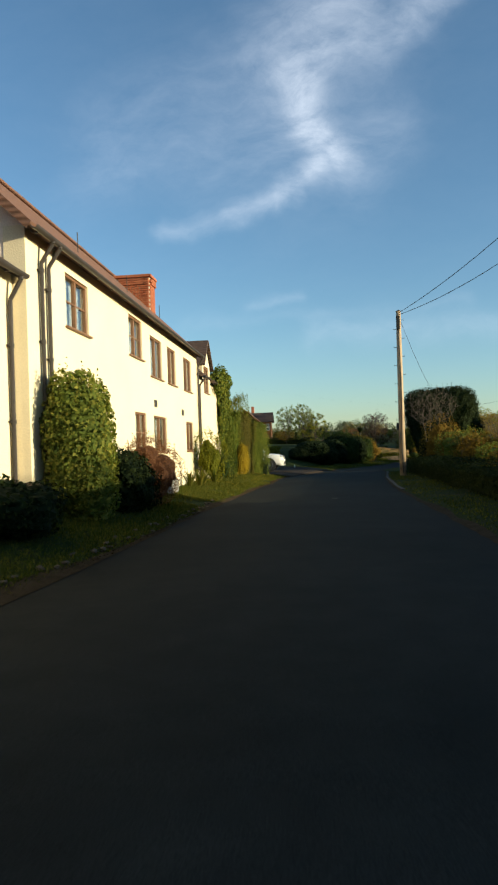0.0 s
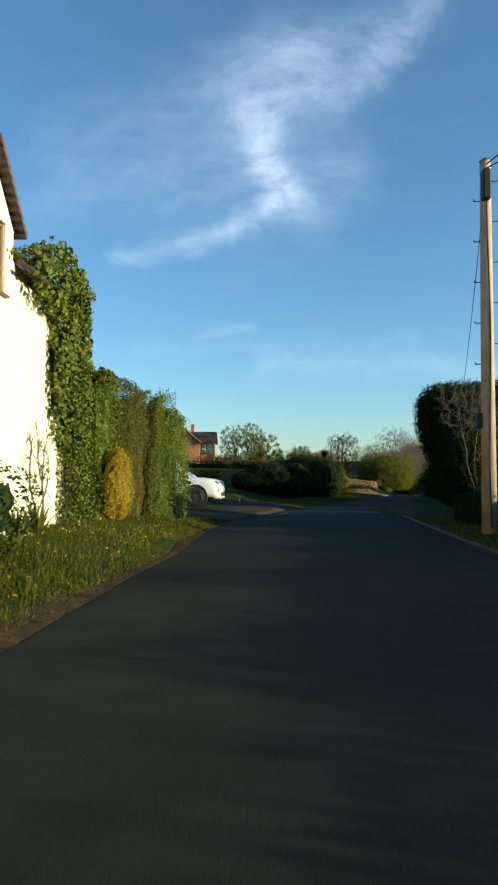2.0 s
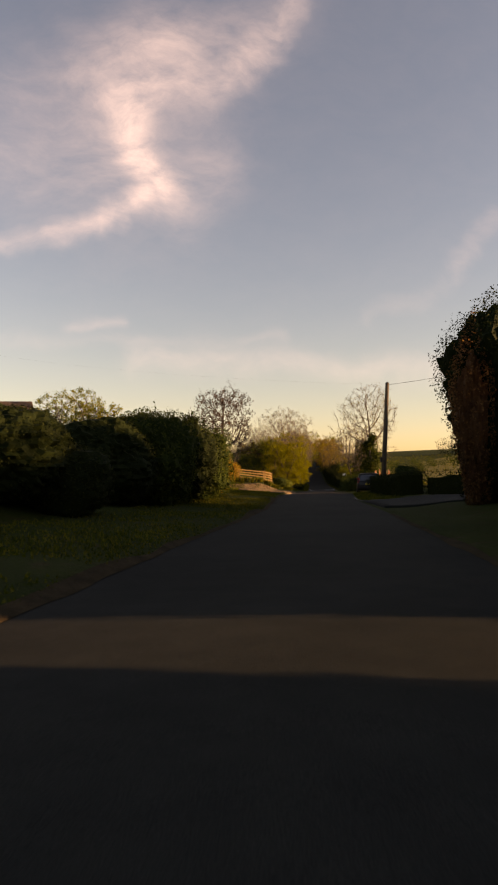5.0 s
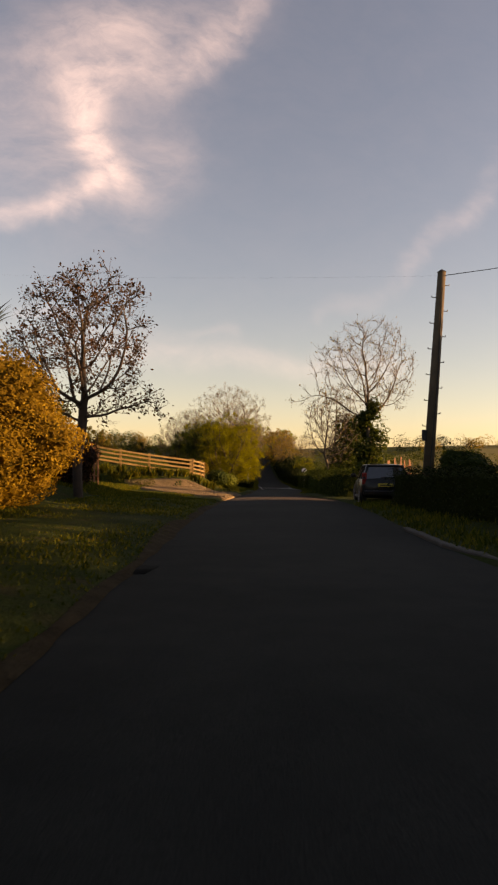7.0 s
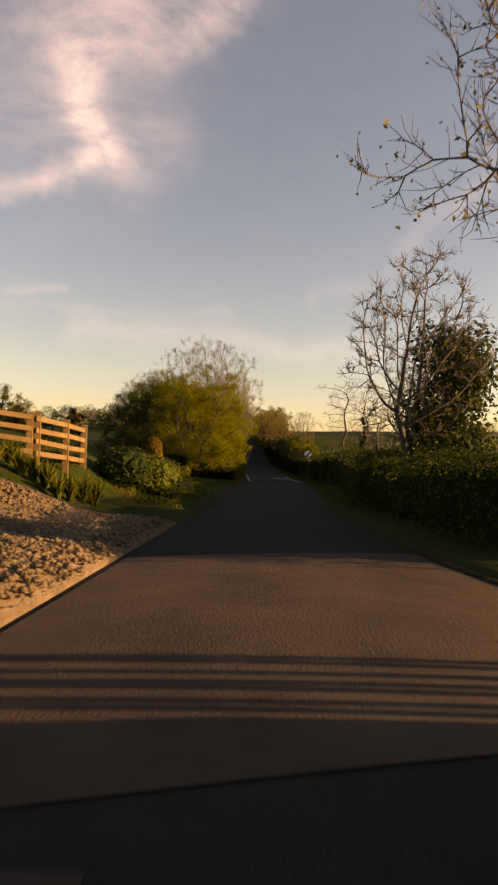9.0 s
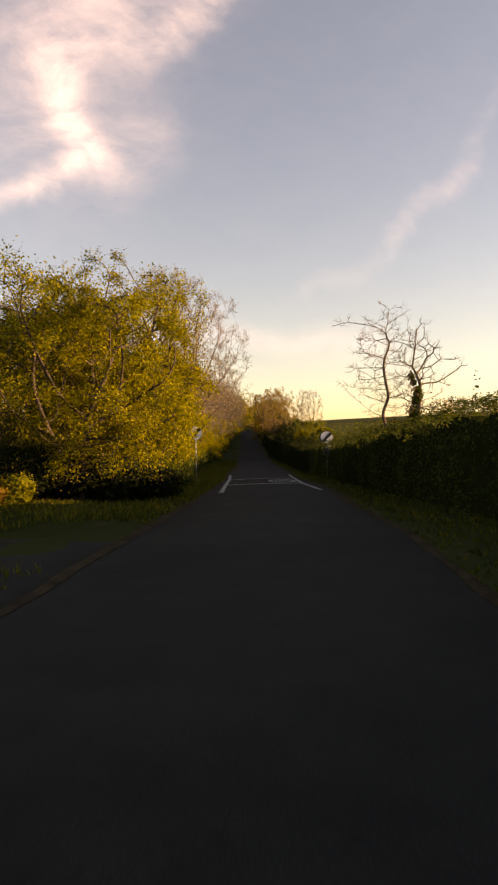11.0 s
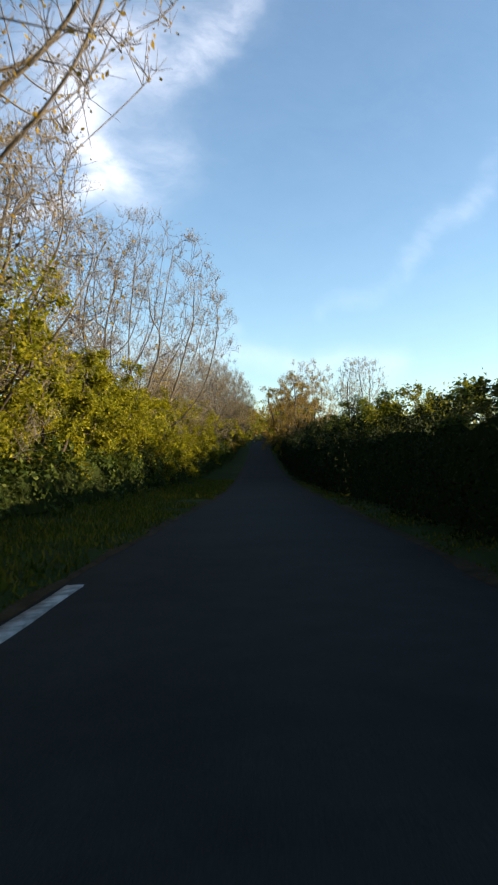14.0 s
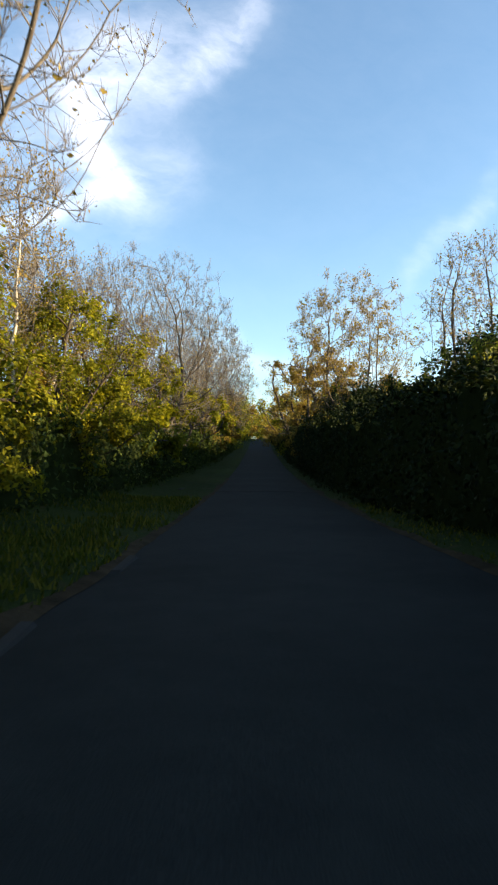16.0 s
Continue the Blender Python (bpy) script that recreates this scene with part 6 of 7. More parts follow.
def bare_tree(name, x, y, h, seed, label, crown=None, low=0.25, n=900, leaf=None, leaf_n=0, leaf_size=0.06, bark="bark", twig="twig", ivy=0.0, ivy_wide=0.5, group="", category="tree",
              z=None, per=3, twig_len=None, spray=0, **kw):
    """A tree with visible branches: trunk and limbs, fine branches with twigs, and a few leaves or buds."""
    zz = gz(x, y) if z is None else z
    ob = thing(name, (x, y, zz), label, category, group)
    thick, thin, ends, ways, fine, fways, step = skeleton_of(h, crown or 0.36 * h, low, seed, n, **kw)
    starts, dirs = (ends, ways) if spray else (np.concatenate([ends, fine]), np.concatenate([ways, fways]))
    rows, mids, tips = twigs_from(starts, dirs, per, twig_len or max(0.16, step * 1.9), seed + 5, r=0.0065)
    if spray:
        more, _, tips2 = twigs_from(mids, mids * 0 + [0, 0, 0.5], spray, (twig_len or step * 1.9) * 0.75, seed + 6, r=0.0055, straight=True)
        rows, tips = np.concatenate([rows, more]), np.concatenate([tips, tips2])
    tubes("trunk", thick, bark, ob, 7)
    tubes("twig_crown", np.concatenate([np.array(thin).reshape(-1, 8), rows]), twig, ob, 3)
    if leaf and leaf_n:
        g = np.random.default_rng(seed + 9)
        spots = np.concatenate([tips, mids])
        p = spots[g.integers(0, len(spots), leaf_n)] + g.normal(0, leaf_size * 0.7, (leaf_n, 3))
        leaf_mesh("leaves", p, leaf_size, leaf, ob)
    if ivy:
        ivy_on(ob, ivy, ivy_wide, seed + 11)
    return ob


def leaf_tree(name, x, y, h, r, mat, n, size, label, seed, clumps=14, low=0.25, group="", category="tree", lean=(0.0, 0.0), twigs=True):
    """A leafy tree: stems and branches, with sprays of leaves round every fine shoot."""
    ob = thing(name, (x, y, gz(x, y)), label, category, group)
    g = np.random.default_rng(seed)
    pts_n = int(np.clip(n / 110, 60, 480))
    lobes = []
    for k in range(7):
        a, f = g.uniform(0, 6.3), g.uniform(low + 0.08, 0.86)
        lobes.append(((r * 0.62 * math.cos(a), r * 0.62 * math.sin(a), h * f), (r * 0.5, r * 0.5, h * 0.16)))
    thick, thin, ends, ways, fine, fways, step = skeleton_of(h, r * 0.95, low, seed, pts_n, stems=3 if h > 3.5 else 1, fork=0.22 + 0.4 * low, lobes=lobes, step=max(0.14, r * 0.085), hollow=0.6, lean=lean, trunk=0.02 + 0.012 * h)
    tubes("trunk", thick, "bark_dark", ob, 6)
    m = len(ends)
    per = max(6, n // m)
    q, d = np.repeat(ends, per, 0), np.repeat(ways, per, 0)
    k = len(q)
    reach = max(0.30, 0.15 * r) * np.repeat(g.uniform(0.6, 1.35, (m, 1)), per, 0)
    along = g.uniform(-0.6, 1.0, (k, 1)) * reach
    droop = np.zeros((k, 3))
    droop[:, 2] = -0.45 * np.abs(along[:, 0])
    p = q + d * along + droop + g.normal(0, 0.42, (k, 3)) * reach * (1.1 - 0.5 * np.abs(along / reach))
    keep = p[:, 2] > 0.03
    out = d + [0, 0, 0.35]
    leaf_mesh("crown", p[keep], size, mat, ob, out[keep], 1.0)
    if twigs:
        rows, _, _ = twigs_from(ends, ways, 2, max(0.35, 0.2 * r), seed + 5, 0.3)
        tagged(tubes("branchwork", np.concatenate([np.array(thin).reshape(-1, 8), rows]), "bark_dark", ob, 3), kind="stuff")
    return ob


# beside the cottage
bush("clipped_bush", -3.85, 8.05, (0.52, 0.62), 2.25, "privet", 9000, 0.075, "tall clipped evergreen bush against the cottage wall", 21, 3.2, 0.1, sprigs=14)
bush("shrub", -3.74, 9.7, (0.66, 0.8), 1.15, "dark_leaf", 4200, 0.07, "dense dark shrub below a cottage window", 22, 2.3, 0.18)
bush("shrub", -3.66, 11.45, (0.62, 0.8), 1.36, "copper", 7000, 0.045, "thin twiggy reddish shrub beside the cottage wall", 23, 2.6, 0.22, core=0.75, sprigs=150, narrow=0.3)
bush("shrub", -3.9, 21.1, (0.5, 0.75), 1.75, "spring", 2600, 0.06, "loose yellow-green shrub below a cottage window", 24, 2.0, 0.24, core=0.6, sprigs=40)
bush("shrub", -3.7, 22.2, (0.5, 0.6), 1.0, "hedge_leaf", 1500, 0.06, "low grey-green shrub by the cottage wall", 25, 2.0, 0.24, core=0.6, sprigs=20)
bush("shrub", -3.85, 5.3, (0.6, 1.0), 0.7, "dark_leaf", 1800, 0.07, "low dark shrub by the cottage corner", 26, 2.2, 0.16)
bare_tree("climbing_shrub", -4.27, 25.9, 1.7, 31, "bare twiggy climber trained against the cottage wall", (0.1, 0.62), 0.08, 120, leaf="bud", leaf_n=60, leaf_size=0.04, bark="twig", category="shrub", stems=3, fork=0.2, trunk=0.02, per=2)


def strap_clump(x, y, n, length, mat, label, seed, name="strap_plant", wide=0.03, z=None, category="plant", flop=0.6):
    """A clump of long arching leaves."""
    g = np.random.default_rng(seed)
    zz = gz(x, y) if z is None else z
    vs, fs = [], []
    for k in range(n):
        a, l = g.uniform(0, 2 * np.pi), length * g.uniform(0.6, 1.1)
        tilt = g.uniform(0.1, 1.0) * flop
        w = wide * g.uniform(0.7, 1.2)
        d = np.array([math.cos(a), math.sin(a), 0])
        s = np.array([-d[1], d[0], 0])
        o = d * 0.05 * g.random()
        pts_ = []
        for q in range(5):
            f = q / 4
            c = o + d * l * (tilt * f * (0.5 + 0.7 * f)) + np.array([0, 0, l * (f - 0.35 * tilt * f * f)])
            ww = w * (1 - f) ** 0.6
            pts_ += [c - s * ww, c + s * ww]
        i0 = len(vs)
        vs += pts_
        fs += [(i0 + 2 * q, i0 + 2 * q + 1, i0 + 2 * q + 3, i0 + 2 * q + 2) for q in range(4)]
    ob = sheet(name, vs, fs, mat)
    ob.matrix_basis = Matrix.Translation((x, y, zz))
    return tagged(ob, label, category)


for k, (x, y) in enumerate(((-3.75, 18.3), (-3.6, 20.2), (-3.5, 22.9), (-3.7, 24.2), (-3.8, 19.1), (-3.9, 17.4))):
    strap_clump(x, y, 46, 0.55, "blade", "clump of long arching green leaves by the wall", 40 + k)
hedge("laurel_hedge", [(-4.4, 27.75, 3.0), (-4.3, 28.55, 2.9)], 1.5, "laurel", 2300, 0.06, "tall dark green laurel hedge along the verge", 50, 0.16, tall=0.15)
hedge("conifer_hedge", [(-4.2, 29.0, 2.86), (-3.95, 30.75, 2.74)], 1.45, "olive", 2600, 0.05, "tall olive-brown conifer hedge along the verge", 57, 0.16, tall=0.12, narrow=0.35)
hedge("privet_hedge", [(-3.82, 31.05, 2.76), (-3.4, 32.3, 2.66)], 1.4, "laurel", 2600, 0.05, "tall clipped green privet hedge along the verge", 58, 0.16, tall=0.18)
bush("shrub", -3.5, 28.1, (0.28, 0.42), 1.5, "golden", 9000, 0.042, "bright golden-yellow shrub against the hedge", 51, 2.2, 0.25, core=0.7, narrow=0.35, sprigs=20)
bush("shrub", -2.95, 31.9, (0.35, 0.4), 0.75, "dark_leaf", 1500, 0.045, "low dark shrub at the foot of the hedge", 59, 2.2, 0.2)
ivy_at = thing("ivy", (-4.35, 26.6, gz(-4.35, 26.6)), "thick ivy climbing the cottage end and roof edge", "ivy")
p, out = shell_points(8500, (0.1, 0.95, 3.2), (0.36, 1.2, 1.6), 52, 0.34, 2.0, 0.5)
p2, out2 = shell_points(3600, (0.16, 0.0, 4.15), (0.4, 1.3, 0.55), 53, 0.3, 2.0, 0.5)
leaf_mesh("leaves", np.concatenate([p, p2]), 0.085, "laurel", ivy_at, np.concatenate([out, out2]), 0.9, 0.8)
# near-black core behind the ivy, coloured as the shade between its leaves
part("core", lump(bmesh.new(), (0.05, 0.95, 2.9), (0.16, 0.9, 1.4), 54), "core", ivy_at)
b = bmesh.new()
rod(b, (0, 0, -0.1), (0.02, 0.0, 2.5), 0.025, 0.022, 8)
st = tagged(part("garden_stake", b, "frame_wood"), "tall brown wooden stake beside the cottage end", "stake")
st.matrix_basis = pose(-3.95, 27.95, gz(-3.95, 27.95))
gt = bush("garden_tree", -6.8, 53.6, (1.2, 1.2), 5.4, "spring", 20000, 0.085, "dense upright golden-green garden tree behind the driveway", 55, 2.0, 0.3, category="tree", core=0.55, sprigs=150)
b = bmesh.new()
rod(b, (0, 0, -0.2), (0.05, 0, 3.2), 0.11, 0.05, 10)
part("trunk", b, "bark_dark", gt)
leaf_tree("garden_tree", -9.2, 70.0, 4.4, 1.6, "hedge_leaf", 6000, 0.11, "bushy green garden tree behind the driveway", 56, 12, 0.05)
for k, (x, y, r, h) in enumerate(((-7.2, 53.5, 1.3, 0.9), (-9.5, 51.8, 1.4, 1.1), (-4.8, 60.0, 1.5, 0.9), (-12.5, 55.0, 1.5, 1.2))):
    bush("garden_shrub", x, y, (r, r * 0.8), h, ("copper", "privet", "spring", "privet")[k], 1200, 0.09, "low spreading garden shrub at the lawn edge", 57 + k, 2.0, 0.25, "lawn shrubs")

b = bmesh.new()
rod(b, (0, 0, -0.15), (0.01, 0.0, 0.32), 0.028, 0.024, 10)
stub = tagged(part("marker_post", b, "white"), "short white marker post at the lawn corner", "post")
stub.matrix_basis = pose(-1.8, 47.0, gz(-1.8, 47.0))

# clipped and loose shrubs along the left bend
DOMES = [(-2.2, 55.4, 0.85, 1.36, "dark_leaf"), (-1.05, 56.8, 1.5, 1.98, "dark_leaf"), (0.4, 57.2, 0.85, 1.2, "dark_leaf"), (0.8, 61.2, 1.5, 2.0, "dark_leaf")]
for k, (x, y, r, h, mat) in enumerate(DOMES):
    x += 0.5
    bush("clipped_dome", x, y, (r, r), h - gz(x, y), mat, 9000, 0.055, "dark rounded clipped evergreen dome on the verge", 70 + k, 2.4, 0.10, "clipped domes", core=0.96)
ROW = [(2.3, 62.3, 1.2, 2.2, "hedge_leaf"), (3.0, 65.0, 1.4, 2.4, "dark_leaf"), (3.9, 68.0, 1.5, 2.5, "hedge_leaf"), (4.9, 71.2, 1.4, 2.35, "dark_leaf"), (1.6, 66.0, 1.5, 2.75, "dark_leaf"), (2.6, 70.0, 1.6, 3.0, "hedge_leaf")]
for k, (x, y, r, h, mat) in enumerate(ROW):
    x += 0.4 if y < 70 else -0.4
    bush("evergreen_shrub", x, y, (r, r), h - gz(x, y), mat, 7000, 0.08, "loose dark evergreen shrub beside the lane", 80 + k, 2.1, 0.2, "evergreen shrubs", sprigs=20)
bush("golden_conifer", 5.6, 75.2, (1.5, 1.7), 2.5, "gold", 22000, 0.06, "broad golden-leaved conifer bush on the verge", 90, 2.2, 0.22, sprigs=40)
bush("golden_conifer", 4.4, 77.4, (1.5, 1.3), 2.5, "gold", 12000, 0.07, "broad golden-leaved conifer bush on the verge", 91, 2.2, 0.22)
palm = strap_clump(5.0, 77.6, 90, 1.0, "dark_leaf", "spiky dark cordyline head on a bare stem above bushes", 92, "cordyline", 0.045, gz(5.0, 77.6) + 2.95, flop=0.9)
b = bmesh.new()
rod(b, (0, 0, -3.05), (0, 0, 0.1), 0.1, 0.07)
part("stem", b, "bark", palm)
# bark and leaves are darkened: the tree's shade is put into their colour
bare_tree("garden_tree", 7.0, 80.6, 6.0, 93, "young tree with dark branches and small plum-red leaves", 1.75, 0.3, 560, leaf="plum", leaf_n=5200, leaf_size=0.085, bark="bark_dark", twig="bark_dark", per=2, twig_len=0.4, fork=0.42, lobes=[((1.5, -0.2, 2.5), (0.95, 0.8, 0.5)), ((-1.3, 0.2, 3.6), (0.9, 0.8, 0.7))])
bush("shrub", 6.7, 83.0, (0.8, 0.7), 1.2, "plum", 3200, 0.08, "dark plum-leaved shrub below a young tree", 95, 2.0, 0.25, sprigs=30)
for k in range(34):
    x = 7.0 + 0.19 * k
    y = 93.75 + 0.24 * (x - 7.75) + rng.uniform(-0.75, 0.2)
    strap_clump(x, y, 44, 0.46, "blade", "clump of green daffodil leaves below the fence", 100 + k, "daffodil_clump")
bush("clipped_bush", 13.9, 97.2, (0.55, 0.6), 0.75, "hedge_leaf", 1300, 0.06, "low rounded bush at the end of a fence", 120, 2.4, 0.1)
bush("clipped_bush", 14.6, 98.2, (0.6, 0.6), 0.8, "privet", 1300, 0.06, "low rounded bush at the end of a fence", 121, 2.4, 0.1)

# lawn hedge and garden trees below the brick house
hedge("garden_hedge", [(-18, 92.0, 3.1), (-9, 91.0, 3.0), (-1.5, 90.0, 2.8)], 1.2, "dark_leaf", 90, 0.14, "long dark clipped hedge below the brick house", 130, 0.1)
leaf_tree("garden_tree", -4.0, 84.0, 1.9, 0.9, "gold", 900, 0.09, "small round-headed lawn tree", 131, 8, 0.4)
bare_tree("willow", -3.2, 104.0, 6.8, 132, "pale green budding tree beside the brick house", 3.4, 0.12, 620, leaf="privet", leaf_n=15000, leaf_size=0.13, stems=4, fork=0.2, spray=2)
leaf_tree("garden_tree", -0.4, 102.0, 5.4, 2.3, "spring", 3600, 0.15, "rounded yellow-green garden tree", 133, 14, 0.1)
leaf_tree("garden_tree", 0.5, 88.0, 4.6, 2.0, "hedge_leaf", 2600, 0.14, "dark green garden tree behind shrubs", 134, 12, 0.1)
leaf_tree("garden_tree", 4.0, 90.0, 4.2, 1.6, "copper", 2200, 0.12, "reddish-leaved garden tree behind shrubs", 135, 12, 0.1)
bare_tree("thorn_tree", 4.5, 108.0, 4.6, 136, "small dark tree behind the fence", 1.9, 0.2, 300, leaf="hedge_leaf", leaf_n=3200, leaf_size=0.14)
leaf_tree("field_tree", 1.0, 122.0, 4.2, 2.2, "hedge_leaf", 2200, 0.17, "bushy field tree beyond the fence", 137, 12, 0.05)

# right of the lane at the start
hedge("low_hedge", [(4.1, -6, 0.66), (4.15, 6, 0.66), (4.35, 16, 0.66), (4.7, 24, 0.68), (5.2, 34, 0.7)], 1.3, "dark_leaf", 220, 0.06, "low dark clipped hedge beside the verge", 140, 0.06)
RIGHT = [(6.0, 17.6, 0.9, 1.0, "gold"), (6.3, 20.8, 1.0, 1.05, "privet"), (6.8, 24.2, 1.1, 1.0, "gold"), (8.6, 26.6, 1.2, 1.15, "copper"), (7.6, 30.2, 1.2, 1.9, "gold"), (7.4, 32.6, 1.3, 2.25, "privet"), (6.9, 35.4, 1.2, 2.5, "gold"), (9.8, 30.2, 1.5, 2.1, "copper"), (11.2, 33.5, 1.7, 2.2, "gold")]
for k, (x, y, r, h, mat) in enumerate(RIGHT):
    bush("garden_shrub", x, y, (r, r), h, mat, 2600, 0.085, "sunlit golden and green garden shrub behind a low hedge", 150 + k, 2.0, 0.26, "sunlit shrubs", sprigs=24, core=0.7)
bare_tree("dead_shrub", 6.9, 38.9, 4.8, 160, "pale leafless shrub with tangled branches above a dark stem", 1.5, 0.5, 420, bark="bark", twig="bark", stems=3, fork=0.45, trunk=0.024, per=2, wander=0.3)
bush("yew", 8.15, 43.4, (2.5, 2.2), 5.0, "dark_leaf", 60000, 0.07, "massive dark clipped yew wider at its top than below", 161, 5.0, 0.07, category="tree", core=0.95, sprigs=60, taper=0.55)
bush("yew", 10.0, 50.0, (2.0, 2.4), 2.5, "dark_leaf", 22000, 0.075, "massive dark clipped yew overhanging the verge", 162, 2.6, 0.2, category="tree", core=0.9, sprigs=40)
bush("yew", 11.2, 53.0, (1.9, 2.4), 2.7, "dark_leaf", 16000, 0.08, "dark clipped yew beside the verge", 163, 2.4, 0.18, category="tree", core=0.9, sprigs=30)
bush("evergreen_tree", 12.2, 56.0, (1.9, 2.1), 5.0, "dark_leaf", 20000, 0.08, "dark ragged evergreen beside the verge", 164, 2.6, 0.24, category="tree", core=0.9, sprigs=60, taper=0.3)
bush("evergreen_tree", 12.5, 60.2, (2.0, 1.8), 5.2, "dark_leaf", 20000, 0.08, "dark ragged evergreen beside the verge", 165, 2.6, 0.24, category="tree", core=0.9, sprigs=60, taper=0.4)
# coppery bush added as the sunlit left edge of the dark mass
bush("beech", 11.0, 59.6, (0.75, 0.8), 4.3, "copper", 5000, 0.08, "coppery bush as the lit left edge of a dark evergreen", 167, 2.2, 0.3, category="tree", core=0.7, sprigs=30, taper=0.5)
bush("shrub", 8.7, 46.9, (0.95, 0.9), 1.7, "dark_leaf", 6000, 0.07, "dark evergreen shrub at the foot of a slim tree", 168, 2.2, 0.2, sprigs=16)
bare_tree("orchard_tree", 8.05, 47.4, 5.1, 166, "slim bare tree with sparse dark leaves between yews", 1.0, 0.35, 260, leaf="plum", leaf_n=700, leaf_size=0.06, trunk=0.045, fork=0.45, twig_len=0.3, lean=(-0.16, 0),  bark="bark_dark", twig="bark_dark", per=2)
for k, (x, y, h, r) in enumerate(((15, 12, 2.4, 2.2), (21, 22, 2.6, 2.0), (21, 45, 5.5, 3.0), (20, 3, 2.6, 2.2))):
    leaf_tree("background_tree", x, y, h, r, "dark_leaf", 2600, 0.16, "dark evergreen tree beyond the garden", 170 + k, 12, 0.05, "garden backdrop trees")

# the near end, out of view, is raised to shade the cottage verge
hedge("garden_hedge", [(9.6, -30, 2.9), (9.3, -12, 3.1), (9.2, 0, 3.1), (9.4, 6, 3.0), (9.5, 10.6, 2.7), (9.55, 11.4, 1.4), (9.8, 18, 1.5), (10.6, 24, 1.45), (11.2, 29, 1.7), (11.5, 33.5, 1.9)], 1.4, "dark_leaf", 110, 0.10, "dark hedge behind shrubs, unseen near end raised for shade", 176, 0.15, tall=0.25)
# added shade caster out of view; its low stretch lets sun streaks through
hedge("garden_hedge", [(14.6, 30.0, 2.3), (15.4, 35.0, 2.4), (16.0, 38.0, 2.4), (16.2, 39.2, 2.0), (16.4, 40.4, 2.05), (16.8, 42.0, 2.6)], 1.4, "dark_leaf", 90, 0.12, "unseen uneven hedge added to cast streaky shade on the lane", 175, 0.35, tall=0.7)
hedge("garden_hedge", [(-1.0, -70, 2.6), (2.2, -30, 2.4), (3.0, -14, 2.2)], 1.4, "dark_leaf", 40, 0.14, "tall dark roadside hedge", 177, 0.25)

# added out of view; its heights set which parts of lane and verge are shaded
hedge("shade_hedge", [(23.0, 46.0, 5.4), (24.6, 51.0, 5.8), (25.5, 54.5, 5.4), (27.2, 61.0, 3.7), (29.0, 67.0, 3.8), (29.9, 71.0, 4.1), (30.5, 73.4, 7.0), (31.0, 77.5, 7.4), (31.6, 80.2, 7.0)], 1.8, "dark_leaf", 60, 0.16, "unseen tall hedge added to shade the lane and verge", 178, 0.4, tall=0.9)

# right of the lane, middle
hedge("box_hedge", [(13.7, 70.0, 0.95), (14.3, 73.5, 0.95), (15.1, 76.5, 0.95), (16.1, 80.2, 0.95)], 1.3, "dark_leaf", 240, 0.06, "thick dark box hedge beside the verge", 180, 0.07)
hedge("box_hedge", [(14.2, 69.3, 0.95), (18, 68.4, 1.0), (26, 66.5, 1.0)], 1.2, "dark_leaf", 120, 0.07, "thick dark box hedge along a drive", 181, 0.07)
bush("holly", 18.0, 80.5, (0.9, 0.9), 1.6, "hedge_leaf", 1500, 0.08, "dark holly bush beside the pole", 182, 2.0, 0.2)
bare_tree("ash_tree", 19.15, 89.9, 7.7, 190, "tall bare ash tree with ivy-clad trunk in the hedge", 2.0, 0.4, 700, lobes=[((-2.3, 0.1, 4.0), (1.3, 0.8, 0.7)), ((-1.6, 0, 5.6), (1.2, 0.8, 0.8))],  leaf="bud", leaf_n=1500, leaf_size=0.07, ivy=3.9, ivy_wide=0.78, fork=0.5, per=2, twig_len=0.42, twig="twig", trunk=0.10)
bare_tree("ash_tree", 20.3, 97.0, 5.8, 191, "smaller bare ash tree on the hedge line", 1.6, 0.25, 600, leaf="bud", leaf_n=900, leaf_size=0.06, ivy=1.8, ivy_wide=0.3, stems=2, per=3, trunk=0.07)
bare_tree("ivy_tree", 21.4, 97.4, 4.4, 194, "short leaning tree smothered in dark ivy", 0.8, 0.5, 60, leaf="bud", leaf_n=100, ivy=3.9, ivy_wide=1.15)
bare_tree("ash_tree", 22.8, 101.5, 4.6, 192, "bare multi-stemmed ash on the hedge line", 1.1, 0.2, 420, leaf="bud", leaf_n=300, leaf_size=0.07, ivy=2.2, ivy_wide=0.4, stems=2)
bare_tree("thorn_tree", 24.6, 108.0, 3.2, 193, "thin leafless hedgerow thorn", 0.8, 0.2, 160)
HEDGE_R = [(18.5, 89.6, 0.95), (18.75, 92.0, 1.05), (20.3, 98.5, 1.25), (23.2, 106.0, 1.4), (25.7, 112.0, 1.6), (27.4, 118.0, 1.75), (29.6, 126.0, 1.8), (31.6, 133.0, 1.7), (33.4, 140.0, 1.7)]
hedge("field_hedge", HEDGE_R, 1.5, "hedge_leaf", 260, 0.065, "long dark hawthorn hedge along the lane", 200, 0.16, tall=0.55)
# these two stretches take near-black leaf: the hedge's shade is in its colour
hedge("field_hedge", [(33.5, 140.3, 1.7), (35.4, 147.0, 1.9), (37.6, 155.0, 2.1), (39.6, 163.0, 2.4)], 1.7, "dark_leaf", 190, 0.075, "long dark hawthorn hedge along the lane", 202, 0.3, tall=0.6)
